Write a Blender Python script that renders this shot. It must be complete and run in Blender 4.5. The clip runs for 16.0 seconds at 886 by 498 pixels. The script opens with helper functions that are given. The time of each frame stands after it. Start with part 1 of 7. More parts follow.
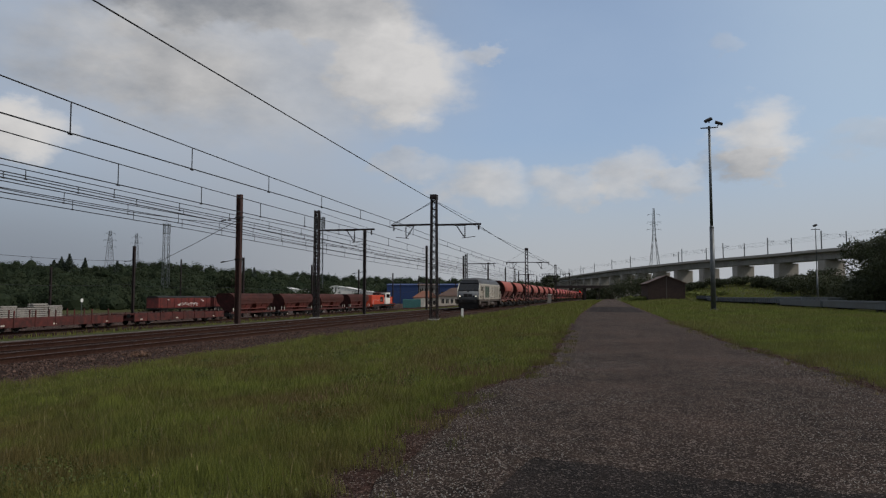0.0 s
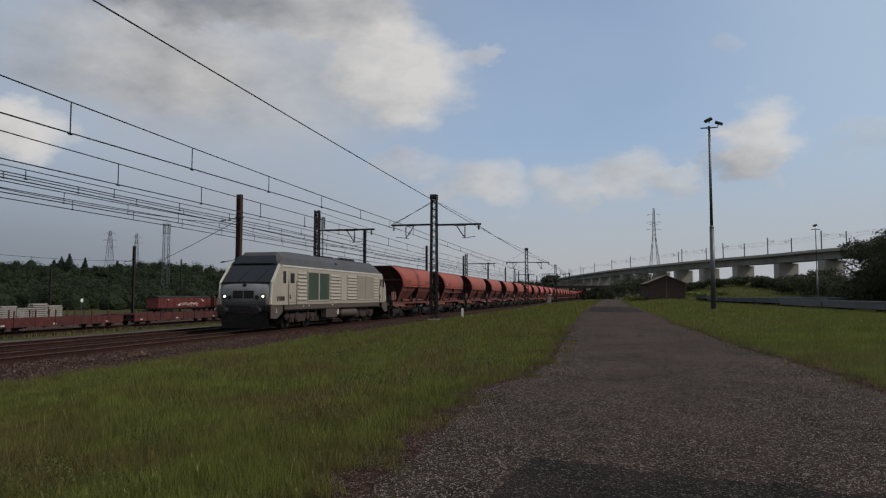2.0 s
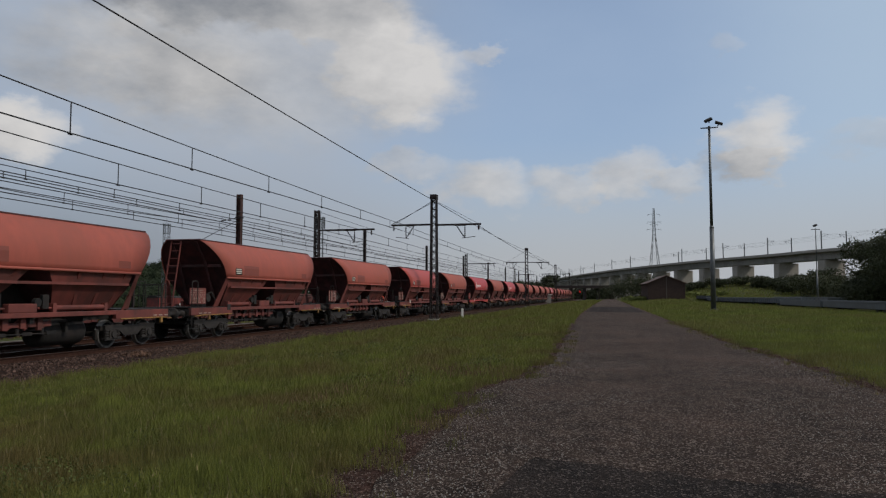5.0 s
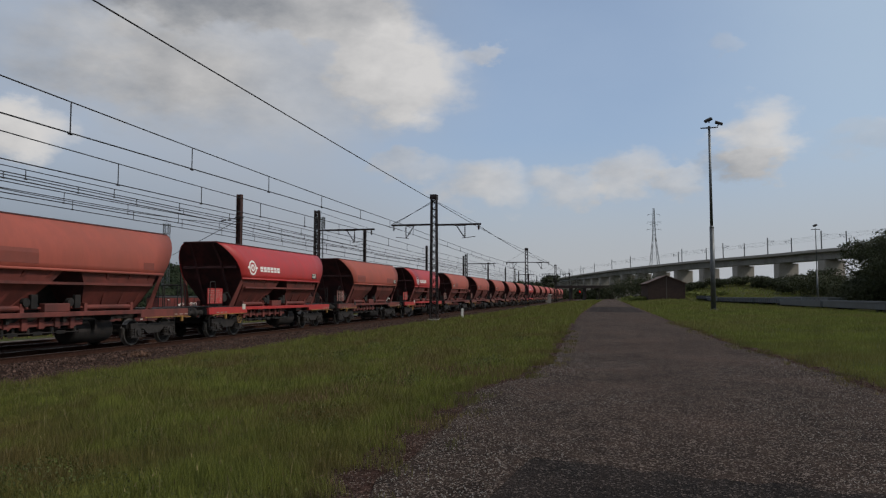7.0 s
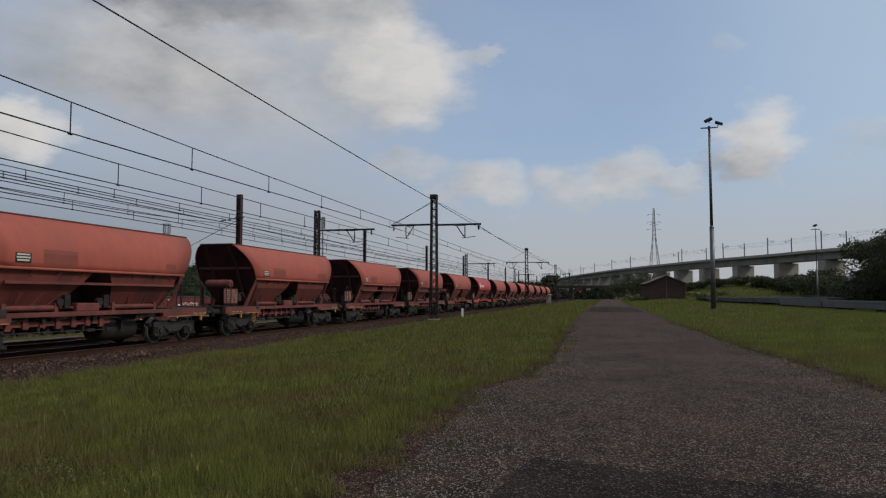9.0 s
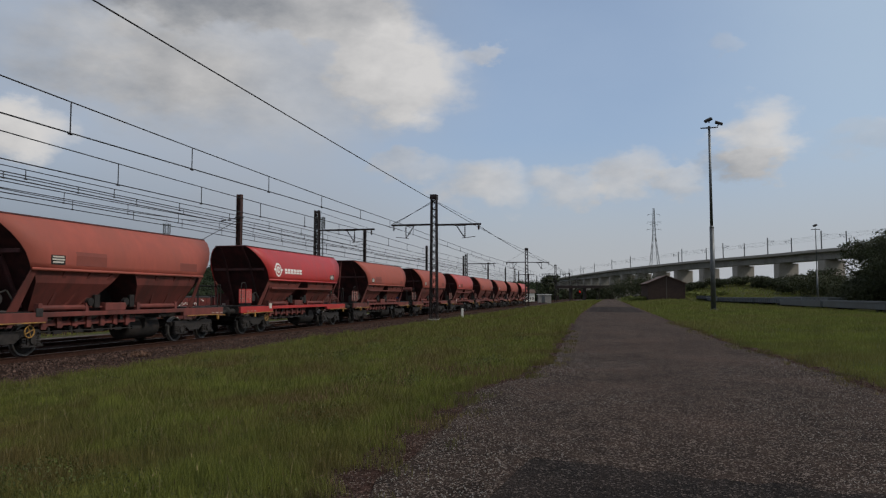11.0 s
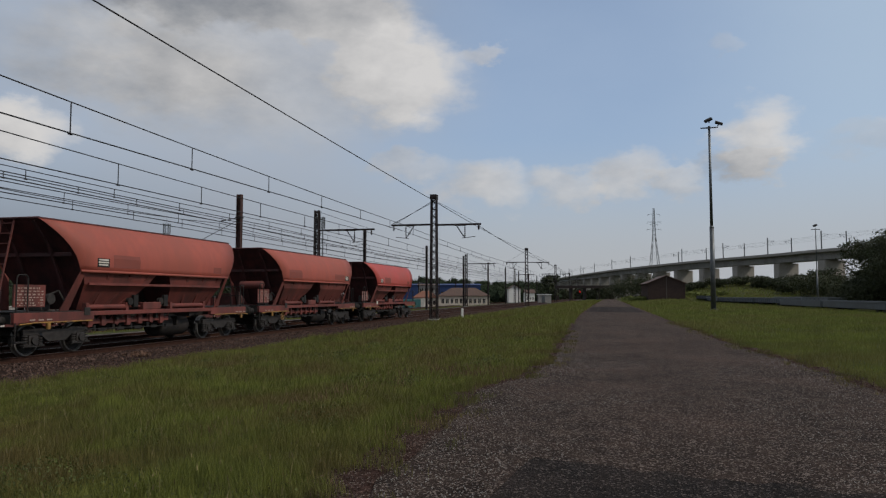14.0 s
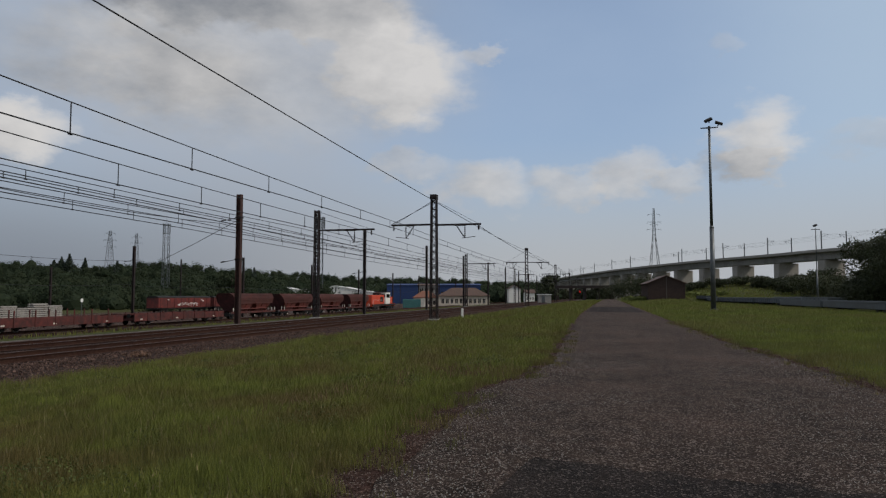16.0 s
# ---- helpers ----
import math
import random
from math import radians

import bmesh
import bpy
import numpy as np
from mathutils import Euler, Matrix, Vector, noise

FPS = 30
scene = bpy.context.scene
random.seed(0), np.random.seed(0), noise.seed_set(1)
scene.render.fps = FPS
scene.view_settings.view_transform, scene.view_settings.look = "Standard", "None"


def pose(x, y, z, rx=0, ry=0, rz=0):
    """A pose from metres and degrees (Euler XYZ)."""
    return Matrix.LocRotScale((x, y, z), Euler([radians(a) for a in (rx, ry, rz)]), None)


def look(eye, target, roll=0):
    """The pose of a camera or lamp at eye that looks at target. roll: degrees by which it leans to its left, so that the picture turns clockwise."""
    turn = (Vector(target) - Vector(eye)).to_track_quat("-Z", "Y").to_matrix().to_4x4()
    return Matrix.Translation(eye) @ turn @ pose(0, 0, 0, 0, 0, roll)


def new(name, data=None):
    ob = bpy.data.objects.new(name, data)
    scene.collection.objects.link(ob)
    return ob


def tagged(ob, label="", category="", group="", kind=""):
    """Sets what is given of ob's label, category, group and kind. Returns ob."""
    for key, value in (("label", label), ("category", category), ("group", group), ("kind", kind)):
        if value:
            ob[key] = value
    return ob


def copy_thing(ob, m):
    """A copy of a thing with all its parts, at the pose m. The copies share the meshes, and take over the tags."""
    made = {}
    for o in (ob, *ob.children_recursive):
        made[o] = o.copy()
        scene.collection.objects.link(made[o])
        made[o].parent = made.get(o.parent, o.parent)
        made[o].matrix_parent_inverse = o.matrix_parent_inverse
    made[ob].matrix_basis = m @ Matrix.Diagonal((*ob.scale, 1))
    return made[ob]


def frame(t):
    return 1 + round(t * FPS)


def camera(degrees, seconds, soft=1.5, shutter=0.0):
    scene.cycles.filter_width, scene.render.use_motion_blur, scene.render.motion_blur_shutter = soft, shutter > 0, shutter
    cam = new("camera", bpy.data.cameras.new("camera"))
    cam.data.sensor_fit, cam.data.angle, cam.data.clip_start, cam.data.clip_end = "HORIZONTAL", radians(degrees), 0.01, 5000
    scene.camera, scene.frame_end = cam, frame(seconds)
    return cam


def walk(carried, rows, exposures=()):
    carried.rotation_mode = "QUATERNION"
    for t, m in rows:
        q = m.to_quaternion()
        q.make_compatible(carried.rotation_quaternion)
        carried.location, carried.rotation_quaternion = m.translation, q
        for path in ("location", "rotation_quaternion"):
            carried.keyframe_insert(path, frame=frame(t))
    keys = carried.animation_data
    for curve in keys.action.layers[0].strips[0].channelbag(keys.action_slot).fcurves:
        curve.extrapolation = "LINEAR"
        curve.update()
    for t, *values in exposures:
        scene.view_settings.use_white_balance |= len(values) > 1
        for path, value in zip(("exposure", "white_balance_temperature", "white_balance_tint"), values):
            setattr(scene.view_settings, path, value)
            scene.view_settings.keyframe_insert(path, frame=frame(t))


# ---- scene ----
# ---- camera: stands still beside the road; the line runs along +y ----
cam = camera(64.2, 16.0, soft=1.25)
EYE = pose(0, 0, 1.6, 93.8, 0, 13.24)
walk(cam, [(0.0, EYE), (16.0, EYE)], exposures=[(0.0, 0.0), (16.0, 0.0)])

# ---- sky and sun ----
SUN_AZ, SUN_EL = radians(95), radians(43)      # azimuth clockwise from +y

# soft cumulus: azimuth and elevation of the centre, half width and height (degrees), strength, brightness
CLOUDS = [(-30, 23.2, 12, 2.6, 1.0, 0.12), (-21.5, 22.0, 4.5, 2.2, 1.0, 0.8), (-28, 17.5, 14, 5.0, 0.62, 0.62),
          (-17.0, 17.6, 4.6, 3.4, 0.95, 0.95), (-45.5, 11.6, 3.6, 1.6, 1.1, 0.95), (-10.2, 9.0, 3.2, 1.9, 0.85, 0.8),
          (-3.4, 8.8, 2.8, 1.4, 0.7, 0.72), (1.4, 9.4, 2.9, 1.6, 0.75, 0.78), (5.6, 9.0, 1.8, 0.9, 0.6, 0.7),
          (-16, 10.4, 2.4, 1.0, 0.55, 0.7), (11.2, 11.6, 2.6, 2.5, 0.9, 0.92), (10.4, 9.6, 2.8, 1.0, 0.7, 0.5), (-10.0, 19.0, 1.9, 0.7, 0.6, 0.8),
          (9.0, 18.8, 1.2, 0.5, 0.25, 0.75), (20, 11, 4, 0.8, 0.35, 0.7), (-38, 17, 9, 3.5, 0.5, 0.5)]


def sky_world():
    w = bpy.data.worlds.new("sky")
    scene.world = w
    w.use_nodes = True
    nt = w.node_tree
    N, L = nt.nodes, nt.links
    N.clear()

    def put(sock, v):
        if isinstance(v, bpy.types.NodeSocket):
            L.new(v, sock)
        else:
            sock.default_value = v

    def num(op, a, b=0.0, c=0.0):
        n = N.new("ShaderNodeMath")
        n.operation = op
        for s, v in zip(n.inputs, (a, b, c)):
            put(s, v)
        return n.outputs[0]

    def smooth(v, lo, hi):
        n = N.new("ShaderNodeMapRange")
        n.interpolation_type = "SMOOTHSTEP"
        for k, x in (("Value", v), ("From Min", lo), ("From Max", hi)):
            put(n.inputs[k], x)
        return n.outputs[0]

    def mix(f, a, b):
        n = N.new("ShaderNodeMix")
        n.data_type = "RGBA"
        put(n.inputs[0], f), put(n.inputs[6], a), put(n.inputs[7], b)
        return n.outputs[2]

    tc = N.new("ShaderNodeTexCoord")
    sep = N.new("ShaderNodeSeparateXYZ")
    L.new(tc.outputs["Generated"], sep.inputs[0])
    deg = 180 / math.pi
    u = num("MULTIPLY", num("ARCTAN2", sep.outputs[0], sep.outputs[1]), deg)
    v = num("MULTIPLY", num("ARCSINE", sep.outputs[2]), deg)

    def field(scale, detail, rough, off):
        mp = N.new("ShaderNodeMapping")
        mp.inputs["Location"].default_value = off
        mp.inputs["Scale"].default_value = (1, 1, 1.9)
        L.new(tc.outputs["Generated"], mp.inputs[0])
        n = N.new("ShaderNodeTexNoise")
        n.inputs["Scale"].default_value, n.inputs["Detail"].default_value = scale, detail
        n.inputs["Roughness"].default_value = rough
        L.new(mp.outputs[0], n.inputs["Vector"])
        return n

    fine, wide = field(13, 8, 0.58, (3, 1, 2)), field(3.2, 6, 0.55, (7, 4, 1))
    fs = N.new("ShaderNodeSeparateColor")
    L.new(fine.outputs["Color"], fs.inputs[0])
    du = num("MULTIPLY_ADD", fs.outputs[0], 7.0, -3.5)
    dv = num("MULTIPLY_ADD", fs.outputs[1], 5.6, -2.8)
    uu, vv = num("ADD", u, du), num("ADD", v, dv)
    dens, lit = None, None
    for cu, cv, ru, rv, k, br in CLOUDS:
        a = num("DIVIDE", num("SUBTRACT", uu, cu), ru * 1.25)
        b = num("DIVIDE", num("SUBTRACT", vv, cv), rv * 1.25)
        r = num("ADD", num("MULTIPLY", a, a), num("MULTIPLY", b, b))
        g = num("MULTIPLY", smooth(r, 1.25, 0.0), k)
        # the side towards the sun is brighter
        side = num("MULTIPLY_ADD", num("ADD", a, num("MULTIPLY", b, 0.8)), 0.16, br)
        s = num("MULTIPLY", g, side)
        dens = g if dens is None else num("ADD", dens, g)
        lit = s if lit is None else num("ADD", lit, s)
    lit = num("DIVIDE", lit, num("ADD", dens, 0.001))
    # clouds all over the rest of the sky
    away = smooth(num("ABSOLUTE", num("ADD", u, 13)), 38, 60)
    up = smooth(v, 26, 38)
    rest = num("MULTIPLY", num("MAXIMUM", away, up), smooth(wide.outputs[0], 0.42, 0.62))
    mask = num("MINIMUM", num("MULTIPLY", num("ADD", dens, rest), num("MULTIPLY_ADD", fine.outputs[0], 0.9, 0.55)), 1.0)
    lit = num("ADD", lit, num("MULTIPLY", rest, 0.62))
    lit = num("ADD", num("MULTIPLY_ADD", fs.outputs[2], 0.9, -0.45), lit)

    sky = N.new("ShaderNodeTexSky")
    sky.sky_type, sky.sun_disc = "NISHITA", False
    sky.sun_elevation, sky.sun_rotation = SUN_EL, SUN_AZ
    sky.air_density, sky.dust_density, sky.ozone_density = 1.0, 1.0, 2.0
    scaled = N.new("ShaderNodeVectorMath")
    scaled.operation = "SCALE"
    L.new(sky.outputs[0], scaled.inputs[0])
    scaled.inputs["Scale"].default_value = 1.0
    blue = scaled.outputs[0]
    # values below are divided by the strength of the background
    k = 1 / 0.12
    veil = (0.36 * k, 0.46 * k, 0.62 * k, 1)
    base = mix(num("MULTIPLY_ADD", wide.outputs[0], 0.5, 0.32), blue, veil)
    hazy = num("MULTIPLY", smooth(u, -7, -24), num("MULTIPLY_ADD", wide.outputs[0], 1.2, 0.1))
    base = mix(hazy, base, (0.385 * k, 0.43 * k, 0.50 * k, 1))
    pale = num("MULTIPLY", smooth(u, 2, 20), 0.6)
    base = mix(pale, base, (0.43 * k, 0.54 * k, 0.66 * k, 1))
    low = mix(smooth(u, -48, -2), (0.20 * k, 0.225 * k, 0.265 * k, 1), (0.42 * k, 0.435 * k, 0.46 * k, 1))
    base = mix(num("MULTIPLY", smooth(v, 13, 1.0), 0.93), base, low)
    cloud = mix(lit, (0.17 * k, 0.185 * k, 0.21 * k, 1), (0.665 * k, 0.645 * k, 0.625 * k, 1))
    col = mix(num("MULTIPLY", mask, 0.9), base, cloud)
    bg = N.new("ShaderNodeBackground")
    bg.inputs["Strength"].default_value = 0.12
    L.new(col, bg.inputs[0])
    out = N.new("ShaderNodeOutputWorld")
    L.new(bg.outputs[0], out.inputs[0])


sky_world()
sun = new("sun", bpy.data.lights.new("sun", "SUN"))
sun.data.energy, sun.data.angle, sun.data.color = 1.95, radians(5), (1.0, 0.9, 0.78)
sun.matrix_world = look((0, 0, 90), (-90 * math.sin(SUN_AZ) / math.tan(SUN_EL), -90 * math.cos(SUN_AZ) / math.tan(SUN_EL), 0))


# ---- materials ----
def surface(name, rgb, rough=0.7, metal=0.0, var=0.25, scale=6.0, dirt=None, dirt_amount=0.4, dirt_scale=0.8,
            bump=0.1, stretch=(1, 1, 1), island=0.0, chips=None, translucent=0.0):
    """Paint, stone, metal or leaf: two scales of variation, stains, fine relief."""
    m = bpy.data.materials.new(name)
    m.use_nodes = True
    nt = m.node_tree
    N, L = nt.nodes, nt.links
    p = N["Principled BSDF"]
    tc, info = N.new("ShaderNodeTexCoord"), N.new("ShaderNodeObjectInfo")
    shift = N.new("ShaderNodeVectorMath")
    shift.operation = "MULTIPLY_ADD"
    L.new(info.outputs["Random"], shift.inputs[0])
    shift.inputs[1].default_value = (31, 47, 13)
    mp = N.new("ShaderNodeMapping")
    mp.inputs["Scale"].default_value = stretch
    L.new(tc.outputs["Object"], shift.inputs[2])
    L.new(shift.outputs[0], mp.inputs[0])

    def noise_at(s, d=5, r=0.6):
        n = N.new("ShaderNodeTexNoise")
        n.inputs["Scale"].default_value, n.inputs["Detail"].default_value, n.inputs["Roughness"].default_value = s, d, r
        L.new(mp.outputs[0], n.inputs["Vector"])
        return n.outputs[0]

    def blend(f, a, b, mode="MIX"):
        n = N.new("ShaderNodeMix")
        n.data_type, n.blend_type = "RGBA", mode
        for s, x in ((n.inputs[0], f), (n.inputs[6], a), (n.inputs[7], b)):
            if isinstance(x, bpy.types.NodeSocket):
                L.new(x, s)
            else:
                s.default_value = x
        return n.outputs[2]

    def ramp(v, lo, hi):
        n = N.new("ShaderNodeMapRange")
        n.interpolation_type = "SMOOTHSTEP"
        L.new(v, n.inputs["Value"])
        n.inputs["From Min"].default_value, n.inputs["From Max"].default_value = lo, hi
        return n.outputs[0]

    fine, wide = noise_at(scale), noise_at(dirt_scale, 6)
    c0 = (*[x * (1 - var) for x in rgb], 1)
    c1 = (*[min(1, x * (1 + var)) for x in rgb], 1)
    col = blend(ramp(fine, 0.3, 0.7), c0, c1)
    if island:
        geo = N.new("ShaderNodeNewGeometry")
        mr = N.new("ShaderNodeMapRange")
        L.new(geo.outputs["Random Per Island"], mr.inputs["Value"])
        mr.inputs["To Min"].default_value, mr.inputs["To Max"].default_value = 1 - island, 1 + island
        sc = N.new("ShaderNodeVectorMath")
        sc.operation = "SCALE"
        L.new(col, sc.inputs[0])
        L.new(mr.outputs[0], sc.inputs["Scale"])
        col = sc.outputs[0]
    if dirt:
        f = N.new("ShaderNodeMath")
        f.operation = "MULTIPLY"
        L.new(ramp(wide, 0.42, 0.68), f.inputs[0])
        f.inputs[1].default_value = dirt_amount
        col = blend(f.outputs[0], col, (*dirt, 1))
    if chips:
        size, share, light = chips
        vo = N.new("ShaderNodeTexVoronoi")
        vo.inputs["Scale"].default_value = size
        L.new(mp.outputs[0], vo.inputs["Vector"])
        s2 = N.new("ShaderNodeSeparateColor")
        L.new(vo.outputs["Color"], s2.inputs[0])
        lo = blend(s2.outputs[1], (0.45, 0.45, 0.45, 1), (1.3, 1.3, 1.3, 1))
        col = blend(1.0, col, lo, "MULTIPLY")
        col = blend(ramp(s2.outputs[0], 1 - share, 1 - share * 0.7), col, (*light, 1))
    L.new(col, p.inputs["Base Color"])
    mr = N.new("ShaderNodeMapRange")
    L.new(fine, mr.inputs["Value"])
    mr.inputs["To Min"].default_value, mr.inputs["To Max"].default_value = max(0.05, rough - 0.12), min(1, rough + 0.12)
    L.new(mr.outputs[0], p.inputs["Roughness"])
    p.inputs["Metallic"].default_value = metal
    if rough > 0.85:
        p.inputs["Specular IOR Level"].default_value = 0.06
    if bump:
        b = N.new("ShaderNodeBump")
        b.inputs["Strength"].default_value, b.inputs["Distance"].default_value = bump, 0.02
        L.new(vo.outputs["Distance"] if chips else fine, b.inputs["Height"])
        L.new(b.outputs[0], p.inputs["Normal"])
    if translucent:
        tr, ms = N.new("ShaderNodeBsdfTranslucent"), N.new("ShaderNodeMixShader")
        L.new(col, tr.inputs[0])
        ms.inputs[0].default_value = translucent
        L.new(p.outputs[0], ms.inputs[1]), L.new(tr.outputs[0], ms.inputs[2])
        L.new(ms.outputs[0], N["Material Output"].inputs[0])
    return m


def glow(name, rgb, strength):
    m = surface(name, rgb, 0.2, var=0.02, bump=0)
    p = m.node_tree.nodes["Principled BSDF"]
    p.inputs["Emission Color"].default_value, p.inputs["Emission Strength"].default_value = (*rgb, 1), strength
    return m


GRASS_SOIL = surface("grass_soil", (.048, .056, .015), .95, var=.35, scale=3, dirt=(.06, .045, .02), dirt_scale=.25, dirt_amount=.6, bump=.4)
GRASS = surface("grass_blades", (.126, .142, .024), .8, var=.34, scale=1.6, dirt=(.12, .082, .03), dirt_scale=.42, dirt_amount=.8, bump=0, island=.22, translucent=.3)
GRASS_FAR = surface("verge_grass", (.128, .15, .028), .85, var=.3, scale=.5, dirt=(.145, .122, .042), dirt_scale=.16, dirt_amount=.75, bump=0, island=.18, translucent=.3)
EDGE_GRASS = surface("edge_tufts", (.12, .1, .032), .85, var=.4, scale=1.5, dirt=(.075, .09, .02), dirt_scale=.6, dirt_amount=.8, bump=0, island=.25, translucent=.25)
WEED = surface("weed_leaves", (.082, .1, .022), .8, var=.3, scale=3, dirt=(.08, .075, .025), dirt_scale=.5, bump=0, island=.3, translucent=.25)
STALKS = surface("dry_stalks", (.15, .125, .055), .85, var=.25, scale=2, bump=0, island=.3)
ASPHALT = surface("worn_asphalt", (.045, .032, .0255), .93, var=.4, scale=2.2, dirt=(.08, .053, .042), dirt_scale=.3, dirt_amount=.85, bump=1.0, chips=(60, .17, (.2, .163, .14)))
# dark asphalt: far resurfaced stretch, and the painted shadow near the camera
TAR_AND_SHADOW = surface("tar_and_shadow", (.022, .018, .016), .93, var=.3, scale=7, dirt=(.038, .029, .025), dirt_scale=.7, dirt_amount=.8, bump=.9, chips=(60, .12, (.115, .095, .084)))
SOIL = surface("bare_soil", (.05, .027, .021), .95, var=.4, scale=8, dirt=(.085, .06, .045), dirt_scale=.5, bump=.8, chips=(60, .1, (.2, .165, .14)))
BALLAST = surface("ballast_stone", (.046, .03, .0245), .95, var=.4, scale=12, dirt=(.034, .02, .016), dirt_scale=.3, dirt_amount=.6, bump=1.0, chips=(22, .1, (.1, .072, .062)))
STONE = surface("loose_stone", (.085, .055, .045), .9, var=.3, scale=3, island=.5, bump=.2)
RAIL = surface("rail_steel", (.04, .021, .016), .9, .0, var=.3, scale=8, dirt=(.06, .03, .02), bump=.15)
RAIL_TOP = surface("polished_rail", (.09, .075, .068), .5, .7, var=.15, scale=8, bump=.05)
SLEEPER = surface("sleeper_wood", (.034, .022, .018), .9, var=.4, scale=9, stretch=(1, 6, 6), bump=.4)
CONCRETE = surface("grey_concrete", (.3, .295, .285), .85, var=.14, scale=2, dirt=(.15, .145, .14), dirt_scale=.12, dirt_amount=.6, bump=.15, stretch=(1, 1, .3))
PALE = surface("pale_concrete", (.29, .275, .25), .85, var=.15, scale=3, dirt=(.22, .2, .18), dirt_scale=.4, bump=.2)
MAST = surface("mast_steel", (.02, .014, .013), .7, .3, var=.35, scale=5, dirt=(.04, .018, .013), dirt_scale=1.0, bump=.15)
RUSTPOLE = surface("rusty_pole", (.058, .026, .02), .75, .3, var=.3, scale=5, dirt=(.025, .018, .016), dirt_scale=.6, bump=.15)
WIRE = surface("dark_wire", (.012, .012, .013), .7, .0, var=.1, bump=0)
SORREL = surface("sorrel_stalks", (.12, .065, .04), .85, var=.3, scale=2, bump=0, island=.35)
TROUGH = surface("trough_concrete", (.085, .068, .058), .85, var=.2, scale=2, dirt=(.05, .04, .034), dirt_scale=.6, bump=.2)
GALV = surface("galvanised", (.12, .13, .135), .5, .7, var=.2, scale=4, dirt=(.06, .06, .06), bump=.05)
BLACK = surface("black_grime", (.013, .0115, .011), .8, .2, var=.4, scale=6, dirt=(.045, .032, .026), dirt_scale=1.5, bump=.2)
AXLEBOX = surface("bogie_grey", (.034, .03, .028), .65, .3, var=.4, scale=7, dirt=(.03, .022, .018), dirt_scale=1.6, bump=.2)
STENCIL = surface("faded_stencil", (.34, .27, .23), .7, var=.2, scale=6, dirt=(.2, .1, .08), dirt_scale=2, bump=0)
RUSTY = surface("rusty_bogie", (.05, .03, .026), .75, .2, var=.4, scale=6, dirt=(.03, .02, .018), dirt_scale=1.5, bump=.2)
TREAD = surface("wheel_rim", (.2, .19, .18), .45, .7, var=.2, bump=.05)
BROWN_RED = surface("faded_red_paint", (.32, .074, .05), .72, var=.1, scale=3, dirt=(.25, .07, .047), dirt_scale=.5, dirt_amount=.6, bump=.06, stretch=(1, 1, .35))
BRIGHT_RED = surface("fresh_red_paint", (.4, .03, .028), .5, var=.1, scale=3, dirt=(.27, .035, .03), dirt_scale=.5, dirt_amount=.4, bump=.05, stretch=(1, 1, .35))
DUSTY_RED = surface("dusty_red_paint", (.4, .06, .048), .58, var=.1, scale=3, dirt=(.3, .07, .05), dirt_scale=.5, dirt_amount=.5, bump=.05, stretch=(1, 1, .35))
PATCH_RED = surface("darker_patch_paint", (.2, .05, .035), .7, var=.08, scale=3, bump=.03)
# body red taken down to maroon: the shade on unlit faces is in the colour
SHADE_RED = surface("shaded_red", (.07, .02, .02), .75, var=.4, scale=2.5, dirt=(.035, .014, .014), dirt_scale=.9, dirt_amount=.7, bump=.1)
# red deepened for shade below the body overhang, with random stains
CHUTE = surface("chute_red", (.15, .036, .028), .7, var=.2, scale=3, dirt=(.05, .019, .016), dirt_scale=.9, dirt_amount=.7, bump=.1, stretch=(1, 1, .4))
YELLOW = surface("yellow_paint", (.3, .16, .03), .7, var=.3, scale=6, dirt=(.12, .06, .03), dirt_scale=2.5, dirt_amount=.9, bump=.05)
CREAM = surface("cream_paint", (.55, .52, .46), .6, var=.06, scale=4, dirt=(.3, .27, .22), dirt_scale=.7, bump=.04)
WHITE = surface("white_paint", (.75, .74, .7), .6, var=.05, scale=4, bump=.02)
LOCO_SIDE = surface("light_grey_livery", (.365, .325, .272), .5, var=.07, scale=3, dirt=(.3, .26, .21), dirt_scale=.45, dirt_amount=.5, bump=.03, stretch=(1, 1, .35))
LOCO_NOSE = surface("mid_grey_livery", (.2, .205, .21), .35, var=.1, scale=3, dirt=(.08, .075, .07), dirt_scale=.8, bump=.03)
LOCO_ROOF = surface("dark_grey_roof", (.066, .066, .068), .6, var=.2, scale=3, dirt=(.045, .042, .04), dirt_scale=.5, dirt_amount=.7, bump=.06)
LOCO_SILL = surface("taupe_sill", (.078, .058, .046), .65, var=.2, scale=4, dirt=(.07, .055, .045), dirt_scale=.9, bump=.08)
GREEN = surface("green_panel", (.03, .05, .03), .55, var=.25, scale=2, dirt=(.06, .085, .055), dirt_scale=.7, dirt_amount=.6, bump=.06, stretch=(1, 1, .25))
TAUPE = surface("taupe_panel", (.25, .225, .185), .6, var=.08, scale=3, dirt=(.2, .175, .14), bump=.05)
GLASS = surface("dark_glass", (.008, .009, .011), .12, var=.05, bump=0)
LAMP = glow("lit_headlamp", (1.0, .93, .8), 2.0)
STEEL_BLUE = surface("blue_grey_steel", (.06, .075, .1), .6, .2, var=.25, scale=2, dirt=(.09, .085, .08), dirt_scale=.6, bump=.1)
STEEL_GREY = surface("weathered_grey_steel", (.09, .102, .108), .65, .2, var=.15, scale=2, dirt=(.07, .065, .06), dirt_scale=.5, bump=.08)
BLUE = surface("blue_cladding", (.012, .036, .13), .7, var=.1, scale=2, dirt=(.02, .035, .08), bump=.05)
TEAL = surface("teal_sheet", (.05, .16, .15), .6, var=.12, scale=2, bump=.05)
